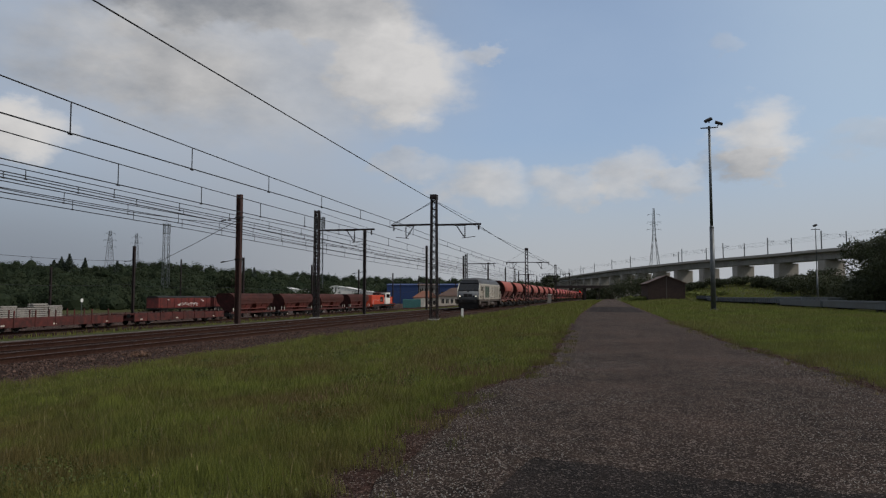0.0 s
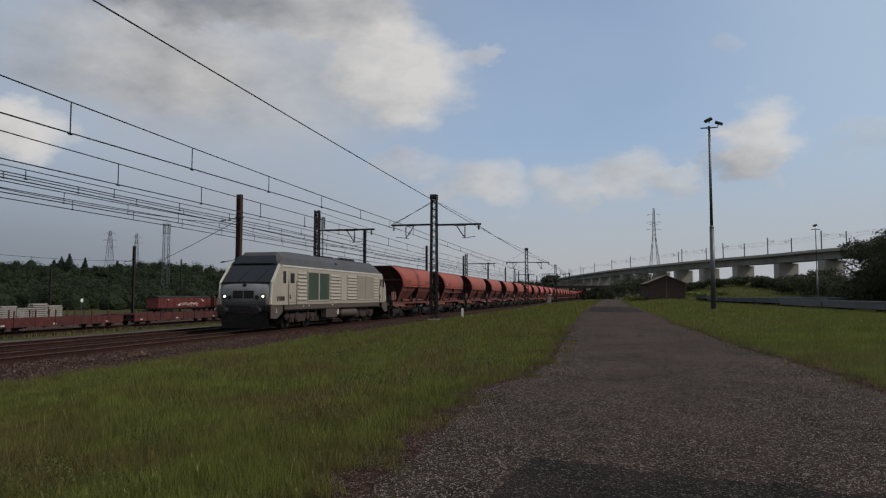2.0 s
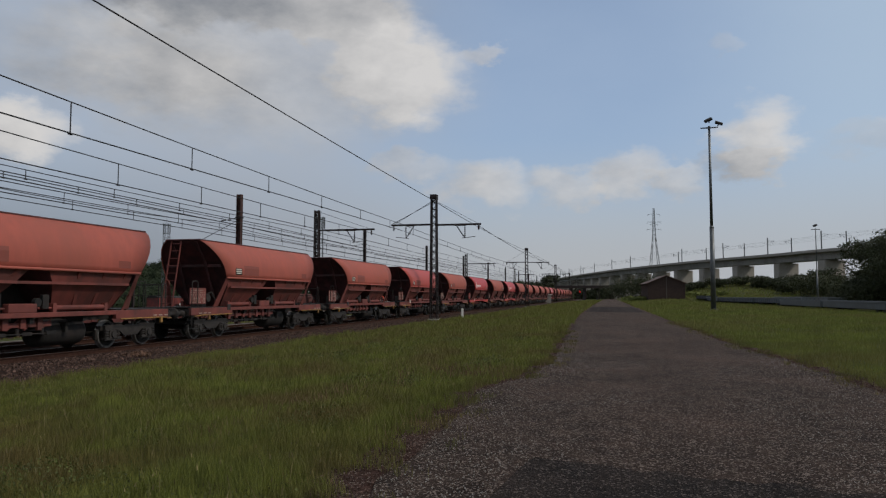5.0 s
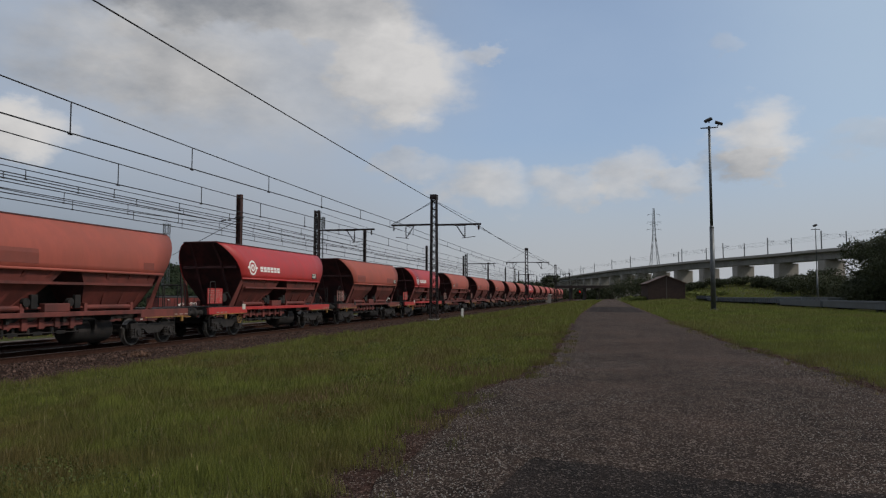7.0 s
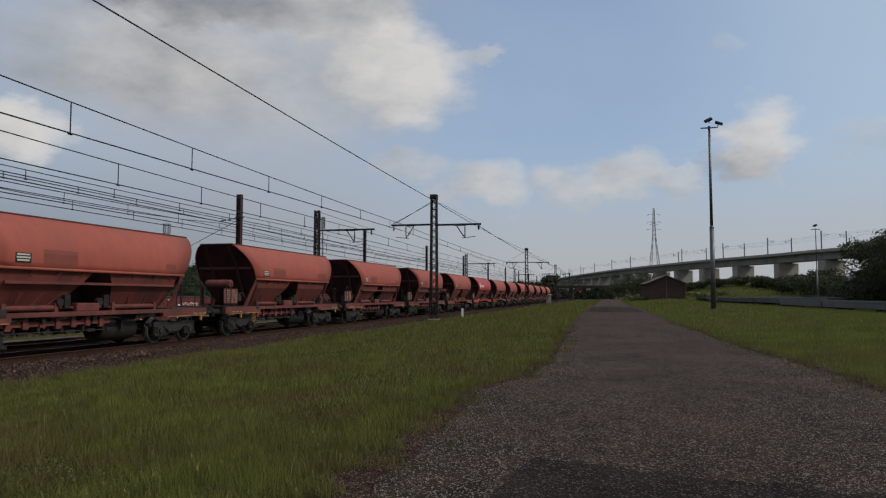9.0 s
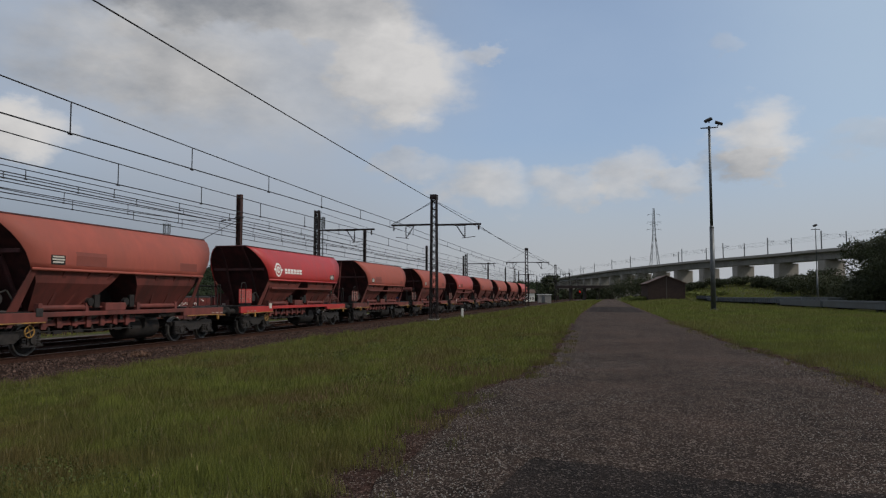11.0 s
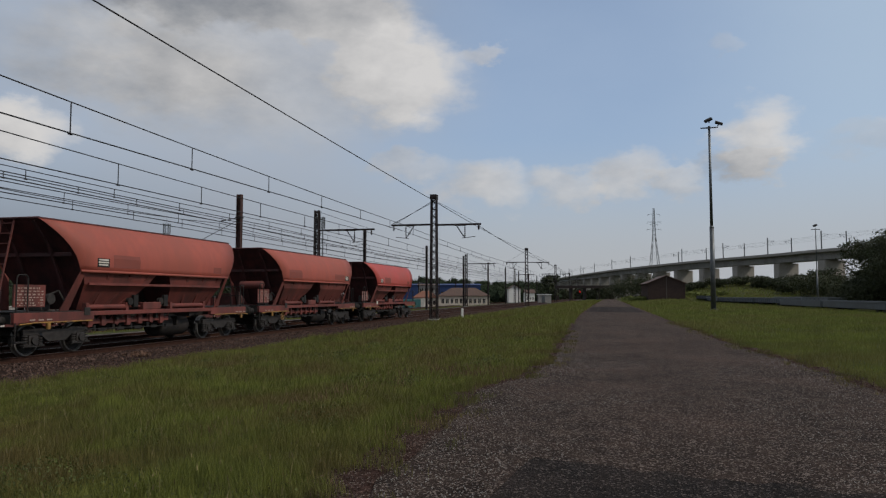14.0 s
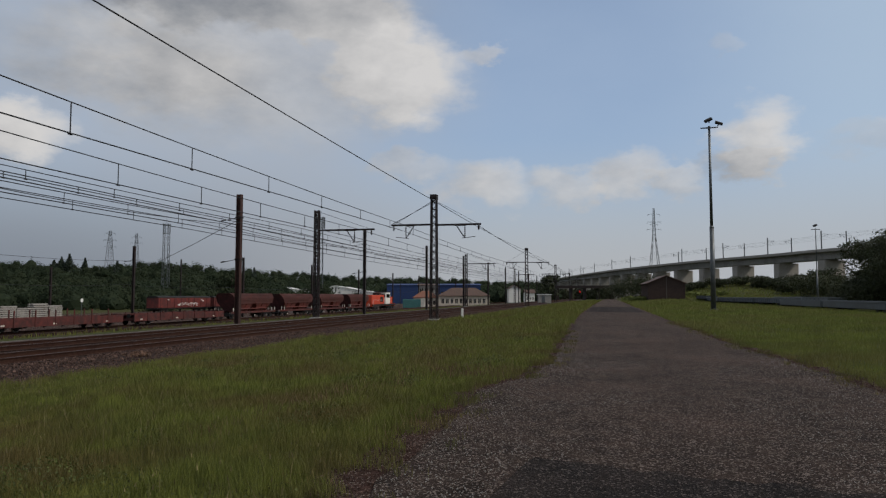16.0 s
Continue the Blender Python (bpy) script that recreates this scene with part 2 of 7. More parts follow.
ROOF_TILE = surface("brown_roof_tile", (.1, .06, .045), .85, var=.3, scale=3, dirt=(.06, .045, .04), bump=.3)
ROOF_ORANGE = surface("orange_roof_tile", (.18, .075, .045), .85, var=.25, scale=3, bump=.3)
RENDERED = surface("cream_render", (.52, .46, .38), .85, var=.08, scale=1.5, dirt=(.36, .31, .25), dirt_scale=.3, bump=.1)
WHITE_WALL = surface("white_render", (.75, .73, .69), .85, var=.05, scale=1.5, bump=.05)
WHITE_SHEET = surface("pale_roof_sheet", (.72, .71, .68), .6, var=.06, scale=.6, dirt=(.6, .58, .55), dirt_scale=.1, bump=.03)
BRICK_WALL = surface("dark_brick", (.06, .042, .036), .9, var=.3, scale=6, dirt=(.05, .038, .034), bump=.3)
ORANGE = surface("orange_red_hood", (.55, .06, .02), .5, var=.08, scale=3, bump=.03)
VAN_RED = surface("faded_van_red", (.13, .022, .018), .75, var=.35, scale=1.2, dirt=(.05, .02, .017), dirt_scale=.25, dirt_amount=.8, bump=.1)
OLD_RED = surface("rust_red_wagon", (.085, .018, .014), .8, var=.45, scale=2.2, dirt=(.03, .014, .012), dirt_scale=.6, dirt_amount=.7, bump=.12)
TARP = surface("old_brown_red", (.12, .04, .032), .8, var=.2, scale=2, dirt=(.07, .03, .026), dirt_scale=.5, bump=.1)
BARK = surface("bark", (.06, .048, .038), .9, var=.35, scale=6, stretch=(1, 1, .3), bump=.5)
LEAF_DARK = surface("dark_leaves", (.03, .038, .014), .85, var=.3, scale=.6, dirt=(.046, .048, .02), dirt_scale=.15, bump=0, island=.25, translucent=.2)
LEAF_HILL = surface("hill_woods", (.033, .046, .027), .9, var=.25, scale=.08, dirt=(.05, .06, .033), dirt_scale=.03, dirt_amount=.8, bump=0, island=.14, translucent=.3)
LEAF_FIR = surface("fir_needles", (.014, .024, .013), .85, var=.3, scale=.5, bump=0, island=.3)
LEAF_LIGHT = surface("bush_leaves", (.06, .085, .018), .75, var=.3, scale=.5, bump=0, island=.4, translucent=.25)
HEAP = surface("yellow_green_weeds", (.12, .14, .03), .85, var=.3, scale=.6, bump=0, island=.4, translucent=.2)


# ---- builders ----
def link(name, bm, material, parent=None, label="", smooth=False):
    bmesh.ops.recalc_face_normals(bm, faces=bm.faces[:])
    me = bpy.data.meshes.new(name)
    bm.to_mesh(me)
    bm.free()
    me.materials.append(material)
    if smooth:
        me.polygons.foreach_set("use_smooth", [True] * len(me.polygons))
    ob = new(name, me)
    if parent:
        ob.parent = parent
    if label:
        ob["label"] = label
    return ob


def part(name, bm, material, parent, label="", smooth=False):
    return link(name, bm, material, parent, label, smooth)


def share(ob, parent, x=0, y=0, z=0, rx=0, ry=0, rz=0):
    """Another part on the same mesh."""
    o = ob.copy()
    scene.collection.objects.link(o)
    o.parent = parent
    o.matrix_local = pose(x, y, z, rx, ry, rz)
    return o


def root(name, label, category, group="", x=0, y=0, z=0, rz=0, kind=""):
    ob = new(name)
    ob.empty_display_size = .3
    ob.matrix_basis = pose(x, y, z, 0, 0, rz)
    return tagged(ob, label, category, group, kind)


def box(bm, x0, x1, y0, y1, z0, z1, bevel=0.0):
    g = bmesh.new() if bevel else bm
    vs = [g.verts.new((x, y, z)) for z in (z0, z1) for x, y in ((x0, y0), (x1, y0), (x1, y1), (x0, y1))]
    for q in ((3, 2, 1, 0), (4, 5, 6, 7), (0, 1, 5, 4), (1, 2, 6, 5), (2, 3, 7, 6), (3, 0, 4, 7)):
        g.faces.new([vs[i] for i in q])
    if bevel:
        bmesh.ops.bevel(g, geom=g.edges[:], offset=bevel, segments=2, affect="EDGES", profile=.6)
        merge(bm, g)
    return vs


def merge(bm, g):
    table = {v: bm.verts.new(v.co) for v in g.verts}
    for f in g.faces:
        bm.faces.new([table[v] for v in f.verts])
    g.free()


def bar(bm, a, b, w, h=None, up=(0, 0, 1)):
    """A straight bar of rectangular section from a to b."""
    h = h or w
    a, b = Vector(a), Vector(b)
    d = (b - a).normalized()
    s = d.cross(Vector(up))
    if s.length < 1e-3:
        s = d.cross(Vector((1, 0, 0)))
    s.normalize()
    t = s.cross(d)
    vs = [bm.verts.new(p + s * (i * w / 2) + t * (j * h / 2)) for p in (a, b) for i, j in ((-1, -1), (1, -1), (1, 1), (-1, 1))]
    for q in ((0, 1, 2, 3), (7, 6, 5, 4), (0, 4, 5, 1), (1, 5, 6, 2), (2, 6, 7, 3), (3, 7, 4, 0)):
        bm.faces.new([vs[i] for i in q])


def tube(bm, a, b, r, r2=None, n=10, caps=True):
    r2 = r if r2 is None else r2
    a, b = Vector(a), Vector(b)
    d = (b - a).normalized()
    s = d.orthogonal().normalized()
    t = d.cross(s)
    rings = [[bm.verts.new(p + (s * math.cos(k * math.tau / n) + t * math.sin(k * math.tau / n)) * rad) for k in range(n)] for p, rad in ((a, r), (b, r2))]
    for k in range(n):
        bm.faces.new((rings[0][k], rings[0][(k + 1) % n], rings[1][(k + 1) % n], rings[1][k]))
    if caps:
        bm.faces.new(rings[0][::-1])
        bm.faces.new(rings[1])


def pipe(bm, pts, r, n=6):
    for a, b in zip(pts, pts[1:]):
        tube(bm, a, b, r, n=n)


def lathe(bm, prof, n=28, axis="x"):
    """Revolve (along, radius) pairs about an axis."""
    rings = []
    for u, r in prof:
        ring = []
        for k in range(n):
            c, s = math.cos(k * math.tau / n) * r, math.sin(k * math.tau / n) * r
            ring.append(bm.verts.new((u, c, s) if axis == "x" else (c, u, s) if axis == "y" else (c, s, u)))
        rings.append(ring)
    for p, q in zip(rings, rings[1:]):
        for k in range(n):
            bm.faces.new((p[k], p[(k + 1) % n], q[(k + 1) % n], q[k]))
    bm.faces.new(rings[0])
    bm.faces.new(rings[-1][::-1])


def sheet(bm, pts, th):
    """A flat plate of some thickness; pts in order round its edge."""
    p = [Vector(q) for q in pts]
    n = (p[1] - p[0]).cross(p[2] - p[0]).normalized() * th
    a, b = [bm.verts.new(q) for q in p], [bm.verts.new(q + n) for q in p]
    bm.faces.new(a[::-1])
    bm.faces.new(b)
    k = len(p)
    for i in range(k):
        bm.faces.new((a[i], a[(i + 1) % k], b[(i + 1) % k], b[i]))


def letters(name, text, size, material, parent, m, depth=.004):
    """Writing from the built-in font, as a mesh part."""
    cu = bpy.data.curves.new(name, "FONT")
    cu.body, cu.size, cu.extrude, cu.align_x = text, size, depth, "LEFT"
    tmp = bpy.data.objects.new(name, cu)
    me = bpy.data.meshes.new_from_object(tmp)
    bpy.data.objects.remove(tmp)
    me.materials.clear()
    me.materials.append(material)
    ob = new(name, me)
    ob.parent = parent
    ob.matrix_local = m
    return ob


def from_arrays(name, verts, faces, material):
    me = bpy.data.meshes.new(name)
    me.from_pydata(verts.tolist() if hasattr(verts, "tolist") else verts, [], faces.tolist() if hasattr(faces, "tolist") else faces)
    me.materials.append(material)
    me.update()
    return new(name, me)


# ---- ground, road, railway ----
def step(v, a, b):
    v = min(1, max(0, (v - a) / (b - a)))
    return v * v * (3 - 2 * v)


PROFILE = [(-4000, 40), (-600, 34), (-430, 22), (-300, 8), (-200, -1.5), (-120, -2.0), (-44, -1.95), (-30, -.6), (-13, -.48), (-2.2, -.03), (5, -.03), (60, -.05), (4000, -.05)]


def ground_z(x, y):
    for (x0, z0), (x1, z1) in zip(PROFILE, PROFILE[1:]):
        if x <= x1:
            z = z0 + (z1 - z0) * (x - x0) / (x1 - x0)
            break
    else:
        z = -.05
    if x < -100:       # the valley side falls away along the line
        z = -2.05 + (z + 2.05) * (.4 + .6 * step(y, 900, 250))
    if x > 7:
        z += 1.3 * step(y, 180, 235) * step(x, 7, 15) + 5.5 * step(y, 210, 300) * step(x, 10, 45)
    if -12 < x < -3 or x > 6:
        z += .06 * noise.noise(Vector((x * .35, y * .2, 0)))
    return z


def road_left(y):
    pts = [(-30, -1.9), (6, -1.9), (12, -2.1), (14, -1.6), (17, -1.35), (26, -1.6), (60, -2.3), (120, -2.6), (400, -2.6)]
    for (a, u), (b, w) in zip(pts, pts[1:]):
        if y <= b:
            return u + (w - u) * (y - a) / (b - a) + .2 * noise.noise(Vector((y * .9, 3, 0))) + .09 * noise.noise(Vector((y * 4, 7, 0)))
    return -2.6


def road_right(y):
    pts = [(-30, 4.4), (12, 4.4), (17, 4.3), (24, 3.9), (45, 3.5), (120, 3.2), (400, 3)]
    for (a, u), (b, w) in zip(pts, pts[1:]):
        if y <= b:
            return u + (w - u) * (y - a) / (b - a) + .22 * noise.noise(Vector((y * .8, 13, 0))) + .09 * noise.noise(Vector((y * 4, 17, 0)))
    return 3


def build_ground():
    xs = [-4000, -1500, -600, -500, -430, -360, -300, -250, -200, -160, -120, -80, -60, -46, -38, -30, -25, -20, -16] + [-13 + k * .5 for k in range(80)] + [28, 32, 38, 45, 60, 90, 140, 220, 400, 1000, 4000]
    ys = [-400, -100, -30] + [-10 + k * 1.0 for k in range(110)] + [100 + 8 * k for k in range(35)] + [400, 460, 540, 640, 800, 1000, 1500, 2500, 4500]
    verts = [(x, y, ground_z(x, y)) for y in ys for x in xs]
    w = len(xs)
    faces = [(j * w + i, j * w + i + 1, (j + 1) * w + i + 1, (j + 1) * w + i) for j in range(len(ys) - 1) for i in range(w - 1)]
    tagged(from_arrays("ground", verts, faces, GRASS_SOIL), "wide grassy ground sloping down to a rail yard", "ground", kind="structure")

    def band(name, lo, hi, y0, y1, dy, m, z, n=6):
        ys = [y0 + k * dy for k in range(int((y1 - y0) / dy) + 1)]
        v, f = [], []
        for y in ys:
            a, b = lo(y), hi(y)
            for i in range(n + 1):
                x = a + (b - a) * i / n
                v.append((x, y, z + .015 * math.sin(math.pi * i / n) + .012 * noise.noise(Vector((x * .7, y * .4, 5)))))
        for j in range(len(ys) - 1):
            for i in range(n):
                k = j * (n + 1) + i
                f.append((k, k + 1, k + n + 2, k + n + 1))
        return from_arrays(name, v, f, m)

    soil = band("soil_verge", lambda y: road_left(y) - .42 - .7 * abs(noise.noise(Vector((y * .6, 1, 0)))), lambda y: road_right(y) + .4 + .8 * abs(noise.noise(Vector((y * .5, 9, 0)))), -20, 200, .25, SOIL, -.012)
    tagged(soil, "bare reddish soil along the road edge", "soil", kind="structure")
    road = band("road", road_left, road_right, -20, 400, .25, ASPHALT, .012)
    tagged(road, "worn grey asphalt lane with exposed gravel", "road", kind="structure")
    # shadow painted as a darker sheet across the lane, close to the camera
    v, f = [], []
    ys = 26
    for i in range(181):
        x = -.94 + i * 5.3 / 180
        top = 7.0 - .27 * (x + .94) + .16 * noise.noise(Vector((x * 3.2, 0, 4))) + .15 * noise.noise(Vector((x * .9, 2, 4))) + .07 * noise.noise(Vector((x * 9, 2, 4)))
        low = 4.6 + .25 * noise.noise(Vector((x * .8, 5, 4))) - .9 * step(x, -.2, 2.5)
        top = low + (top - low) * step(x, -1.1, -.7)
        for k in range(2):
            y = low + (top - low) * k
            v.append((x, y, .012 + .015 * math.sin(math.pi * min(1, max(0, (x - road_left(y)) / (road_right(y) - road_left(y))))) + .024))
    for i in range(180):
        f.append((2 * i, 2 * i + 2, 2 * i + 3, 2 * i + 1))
    far = band("asphalt_patch", lambda y: road_left(y) + .1 + .1 * math.sin(y), lambda y: road_right(y) - .15, 71, 104, .5, TAR_AND_SHADOW, .018)
    tagged(far, "darker resurfaced stretch far along the lane", "asphalt patch", kind="structure")
    tagged(from_arrays("asphalt_patch", v, f, TAR_AND_SHADOW), "painted shadow as a darker band across the worn lane", "asphalt patch", kind="structure")


build_ground()

RAIL_Z = -.14
TRACKS = [-17.27, -21.2]


def build_railway():
    # ballast shoulder, two tracks, walkway
    xs = [-26.5, -25.4, -24.2, -22.9, -22.0, -20.4, -19.6, -18.9, -18.1, -16.5, -15.9, -15.2, -14.6, -13.9, -13.4]
    zs = [-.55, -.4, -.38, -.33, -.31, -.31, -.34, -.34, -.31, -.31, -.33, -.37, -.42, -.52, -.62]
    ys = [-120 + 1.2 * k for k in range(260)] + [200 + 20 * k for k in range(36)]
    v = [(x + .12 * noise.noise(Vector((x, y * .5, 0))), y, z + .035 * noise.noise(Vector((x * 2, y * .9, 3)))) for y in ys for x, z in zip(xs, zs)]
    w = len(xs)
    f = [(j * w + i, j * w + i + 1, (j + 1) * w + i + 1, (j + 1) * w + i) for j in range(len(ys) - 1) for i in range(w - 1)]
    tagged(from_arrays("ballast_bed", v, f, BALLAST), "brown stone ballast bed under two tracks", "ballast", kind="structure")
    v, f = [], []
    xs, ys = [-104, -80, -60, -52, -48, -44, -40, -36, -32, -28, -26], [-60 + 4 * k for k in range(90)]
    for y in ys:
        for x in xs:
            v.append((x, y, ground_z(x, y) + .03 + .03 * noise.noise(Vector((x * .3, y * .3, 1)))))
    w = len(xs)
    f = [(j * w + i, j * w + i + 1, (j + 1) * w + i + 1, (j + 1) * w + i) for j in range(len(ys) - 1) for i in range(w - 1)]
    tagged(from_arrays("yard_gravel", v, f, SOIL), "dark gravel and soil of the yard", "gravel", kind="structure")
    # cable trough
    tr = root("cable_trough", "grey concrete cable trough beside the tracks", "cable trough", kind="structure")
    bm = bmesh.new()
    box(bm, -24.66, -24.36, 0, 1.96, -.42, -.3, .015)
    lid = part("trough_lid", bm, TROUGH, tr)
    for k in range(-6, 110):
        if k:
            share(lid, tr, 0, 2 * k, .006 * math.sin(k * 2.7))
    prof = [(-.075, 0), (.075, 0), (.075, .012), (.012, .03), (.009, .12), (.036, .13), (.036, .16), (-.036, .16), (-.036, .13), (-.009, .12), (-.012, .03), (-.075, .012)]
    for tx in TRACKS:
        t = root("railway_track", "rusty steel rails on dark timber sleepers", "railway track", kind="structure", x=tx)
        for s in (-.75, .75):
            bm = bmesh.new()
            a = [bm.verts.new((s + x, -120, RAIL_Z - .16 + z)) for x, z in prof]
            b = [bm.verts.new((s + x, 920, RAIL_Z - .16 + z)) for x, z in prof]
            n = len(prof)
            for k in range(n):
                bm.faces.new((a[k], a[(k + 1) % n], b[(k + 1) % n], b[k]))
            bm.faces.new(a), bm.faces.new(b[::-1])
            part("rail", bm, RAIL, t)
            bm = bmesh.new()
            box(bm, s - .03, s + .03, -120, 920, RAIL_Z + .0005, RAIL_Z + .003)
            part("rail_head", bm, RAIL_TOP, t, "polished running surface")
        bm = bmesh.new()
        box(bm, -1.3, 1.3, -.13, .13, RAIL_Z - .3, RAIL_Z - .155, .012)
        sl = part("sleeper", bm, SLEEPER, t)
        for k in range(-20, 260):
            if k:
                share(sl, t, 0, .6 * k)


build_railway()


# ---- the goods train ----
SPEED = 27.92
TRAIN_X = -17.27
train = []


def wheelset(parent, y, r=.46, name="wheelset"):
    bm = bmesh.new()
    for s in (-1, 1):
        g = bmesh.new()
        lathe(g, [(s * .69, .12), (s * .69, r + .028), (s * .715, r + .025), (s * .725, r), (s * .82, r - .006), (s * .825, r - .05), (s * .78, r - .07), (s * .765, .2), (s * .81, .16), (s * .83, .09)], 32)
        merge(bm, g)
    tube(bm, (-.8, 0, 0), (.8, 0, 0), .085, n=12)
    ob = part(name, bm, BLACK, parent)
    ob.data.materials.append(TREAD)
    for p in ob.data.polygons:
        c = p.center
        if math.hypot(c.y, c.z) > r - .062 and abs(c.x) > .68:
            p.material_index = 1
    ob.matrix_local = pose(0, y, r)
    return ob


def bogie(parent, y, wb=1.86):
    b = new("bogie")
    b.parent = parent
    b.matrix_local = pose(0, y, 0)
    w = wheelset(b, -wb / 2)
    share(w, b, 0, wb / 2, .46, 37)
    for s in (-1, 1):
        bm = bmesh.new()
        prof = [(-1.28, .62), (-1.28, .76), (-.55, .8), (-.4, .74), (.4, .74), (.55, .8), (1.28, .76), (1.28, .62), (.62, .6), (.34, .4), (-.34, .4), (-.62, .6)]
        lo, hi = (s * .95, s * 1.03)
        a = [bm.verts.new((lo, u, z)) for u, z in prof]
        c = [bm.verts.new((hi, u, z)) for u, z in prof]
        n = len(prof)
        for k in range(n):
            bm.faces.new((a[k], a[(k + 1) % n], c[(k + 1) % n], c[k]))
        for cap in (a, c):
            bm.faces.new((cap[0], cap[1], cap[2], cap[11])), bm.faces.new((cap[2], cap[3], cap[10], cap[11]))
            bm.faces.new((cap[3], cap[4], cap[9], cap[10])), bm.faces.new((cap[4], cap[5], cap[8], cap[9]))
            bm.faces.new((cap[5], cap[6], cap[7], cap[8]))
        part("side_member", bm, AXLEBOX, b, smooth=False)
        for e in (-1, 1):
            bm = bmesh.new()
            yy = e * wb / 2
            box(bm, s * .9 - .1, s * .9 + .17 * (1 if s > 0 else 1), yy - .17, yy + .17, .3, .6, .03)
            tube(bm, (s * .98, yy, .46), (s * 1.12, yy, .46), .11, n=14)
            for k in (-.27, .27):
                for j in range(4):
                    tube(bm, (s * 1.0, yy + k, .34 + .075 * j), (s * 1.0, yy + k, .385 + .075 * j), .085, n=10)
                box(bm, s * 1.0 - .1, s * 1.0 + .1, yy + k - .1, yy + k + .1, .29, .335)
            box(bm, s * 1.06 - .025, s * 1.06 + .025, yy - .4, yy + .4, .27, .3)
            part("axlebox", bm, AXLEBOX, b, "grey axlebox with coil springs")
    bm = bmesh.new()
    box(bm, -.95, .95, -.22, .22, .5, .78, .02)
    part("bolster", bm, BLACK, b)
    for e in (-1, 1):
        bm = bmesh.new()
        box(bm, -.9, .9, e * 1.3 - .05, e * 1.3 + .05, .6, .74)
        for s in (-.75, .75):
            box(bm, s - .05, s + .05, e * (wb / 2 + .5) - .03, e * (wb / 2 + .5) + .03, .3, .62)
        part("brake_beam", bm, BLACK, b)
    return b


BARREL = [(.8, 4.06), (.98, 3.93), (1.17, 3.72), (1.33, 3.48), (1.43, 3.22), (1.48, 2.96), (1.48, 2.7), (1.46, 2.5)]


def along(z, rows):
    for (a, u), (b, w) in zip(rows, rows[1:]):
        if z <= b:
            return u + (w - u) * max(0, z - a) / (b - a)
    return rows[-1][1]


def lean(z):
    """How far the end sheets overhang the lower edge of the body at height z."""
    return -along(z, [(2.5, 0), (3.05, .27), (3.6, .7), (3.9, .95), (4.06, 1.03)])


def lean_back(z):
    return -along(z, [(2.5, 0), (3.05, .37), (3.55, .74), (3.9, 1.04), (4.06, 1.12)])


def shell_mesh(y0, y1):
    bm = bmesh.new()
    n = 9
    full = [(x, z) for x, z in BARREL] 
    for s in (-1, 1):
        outer, inner = [], []
        for x, z in full:
            a, b = y0 + lean(z), y1 - lean_back(z)
            outer.append([bm.verts.new((s * x, a + (b - a) * i / n, z)) for i in range(n + 1)])
            inner.append([bm.verts.new((s * (x - .02), a + (b - a) * i / n, z)) for i in range(n + 1)])
        m = len(full)
        for k in range(m - 1):
            for i in range(n):
                bm.faces.new((outer[k][i], outer[k][i + 1], outer[k + 1][i + 1], outer[k + 1][i]))
                bm.faces.new((inner[k][i], inner[k + 1][i], inner[k + 1][i + 1], inner[k][i + 1]))
            for i in (0, n):
                bm.faces.new((outer[k][i], outer[k + 1][i], inner[k + 1][i], inner[k][i]))
        for k in (0, m - 1):
            for i in range(n):
                bm.faces.new((outer[k][i], outer[k][i + 1], inner[k][i + 1], inner[k][i]))
        # lower edge angle
        box(bm, s * 1.46 - .02, s * 1.46 + .035, y0 + .01, y1 - .01, 2.47, 2.55)
    return bm


def end_plate(sy, y, recess):
    """Concave end sheet set back inside the shell."""
    bm = bmesh.new()
    rows = []
    for x, z in BARREL + [(1.2, 2.1), (1.0, 1.75), (.8, 1.36)]:
        off = (lean(z) if sy > 0 else lean_back(z)) + recess if z >= 2.45 else recess + .5 * (2.45 - z) / 1.1
        xx = x - .025 if z >= 2.45 else x
        rows.append([bm.verts.new((xx * k, y + sy * off, z)) for k in (-1, -.5, 0, .5, 1)])
    for r, s in zip(rows, rows[1:]):
        for i in range(4):
            bm.faces.new((r[i], r[i + 1], s[i + 1], s[i]))
    g = bmesh.ops.solidify(bm, geom=bm.faces[:], thickness=.012)
    return bm


def chute(y0, y1, b0, b1):
    """A discharge hopper that narrows from the body down to the gates."""
    bm = bmesh.new()
    for s in (-1, 1):
        prof = [(1.40, 2.5), (1.3, 2.12), (.78, 1.3)]
        rows = []
        for k, (x, z) in enumerate(prof):
            t = (2.5 - z) / 1.2
            rows.append([bm.verts.new((s * x, y0 + (b0 - y0) * t + ((y1 - y0) + ((b1 - b0) - (y1 - y0)) * t) * i / 4, z)) for i in range(5)])
        for r, q in zip(rows, rows[1:]):
            for i in range(4):
                bm.faces.new((r[i], r[i + 1], q[i + 1], q[i]))
        if s < 0:
            left = rows
        else:
            # end faces take the second, darker red: painted shade in the gap
            for i in (0, 4):
                for k in range(2):
                    bm.faces.new((rows[k][i], rows[k + 1][i], left[k + 1][i], left[k][i])).material_index = 1
    return bm


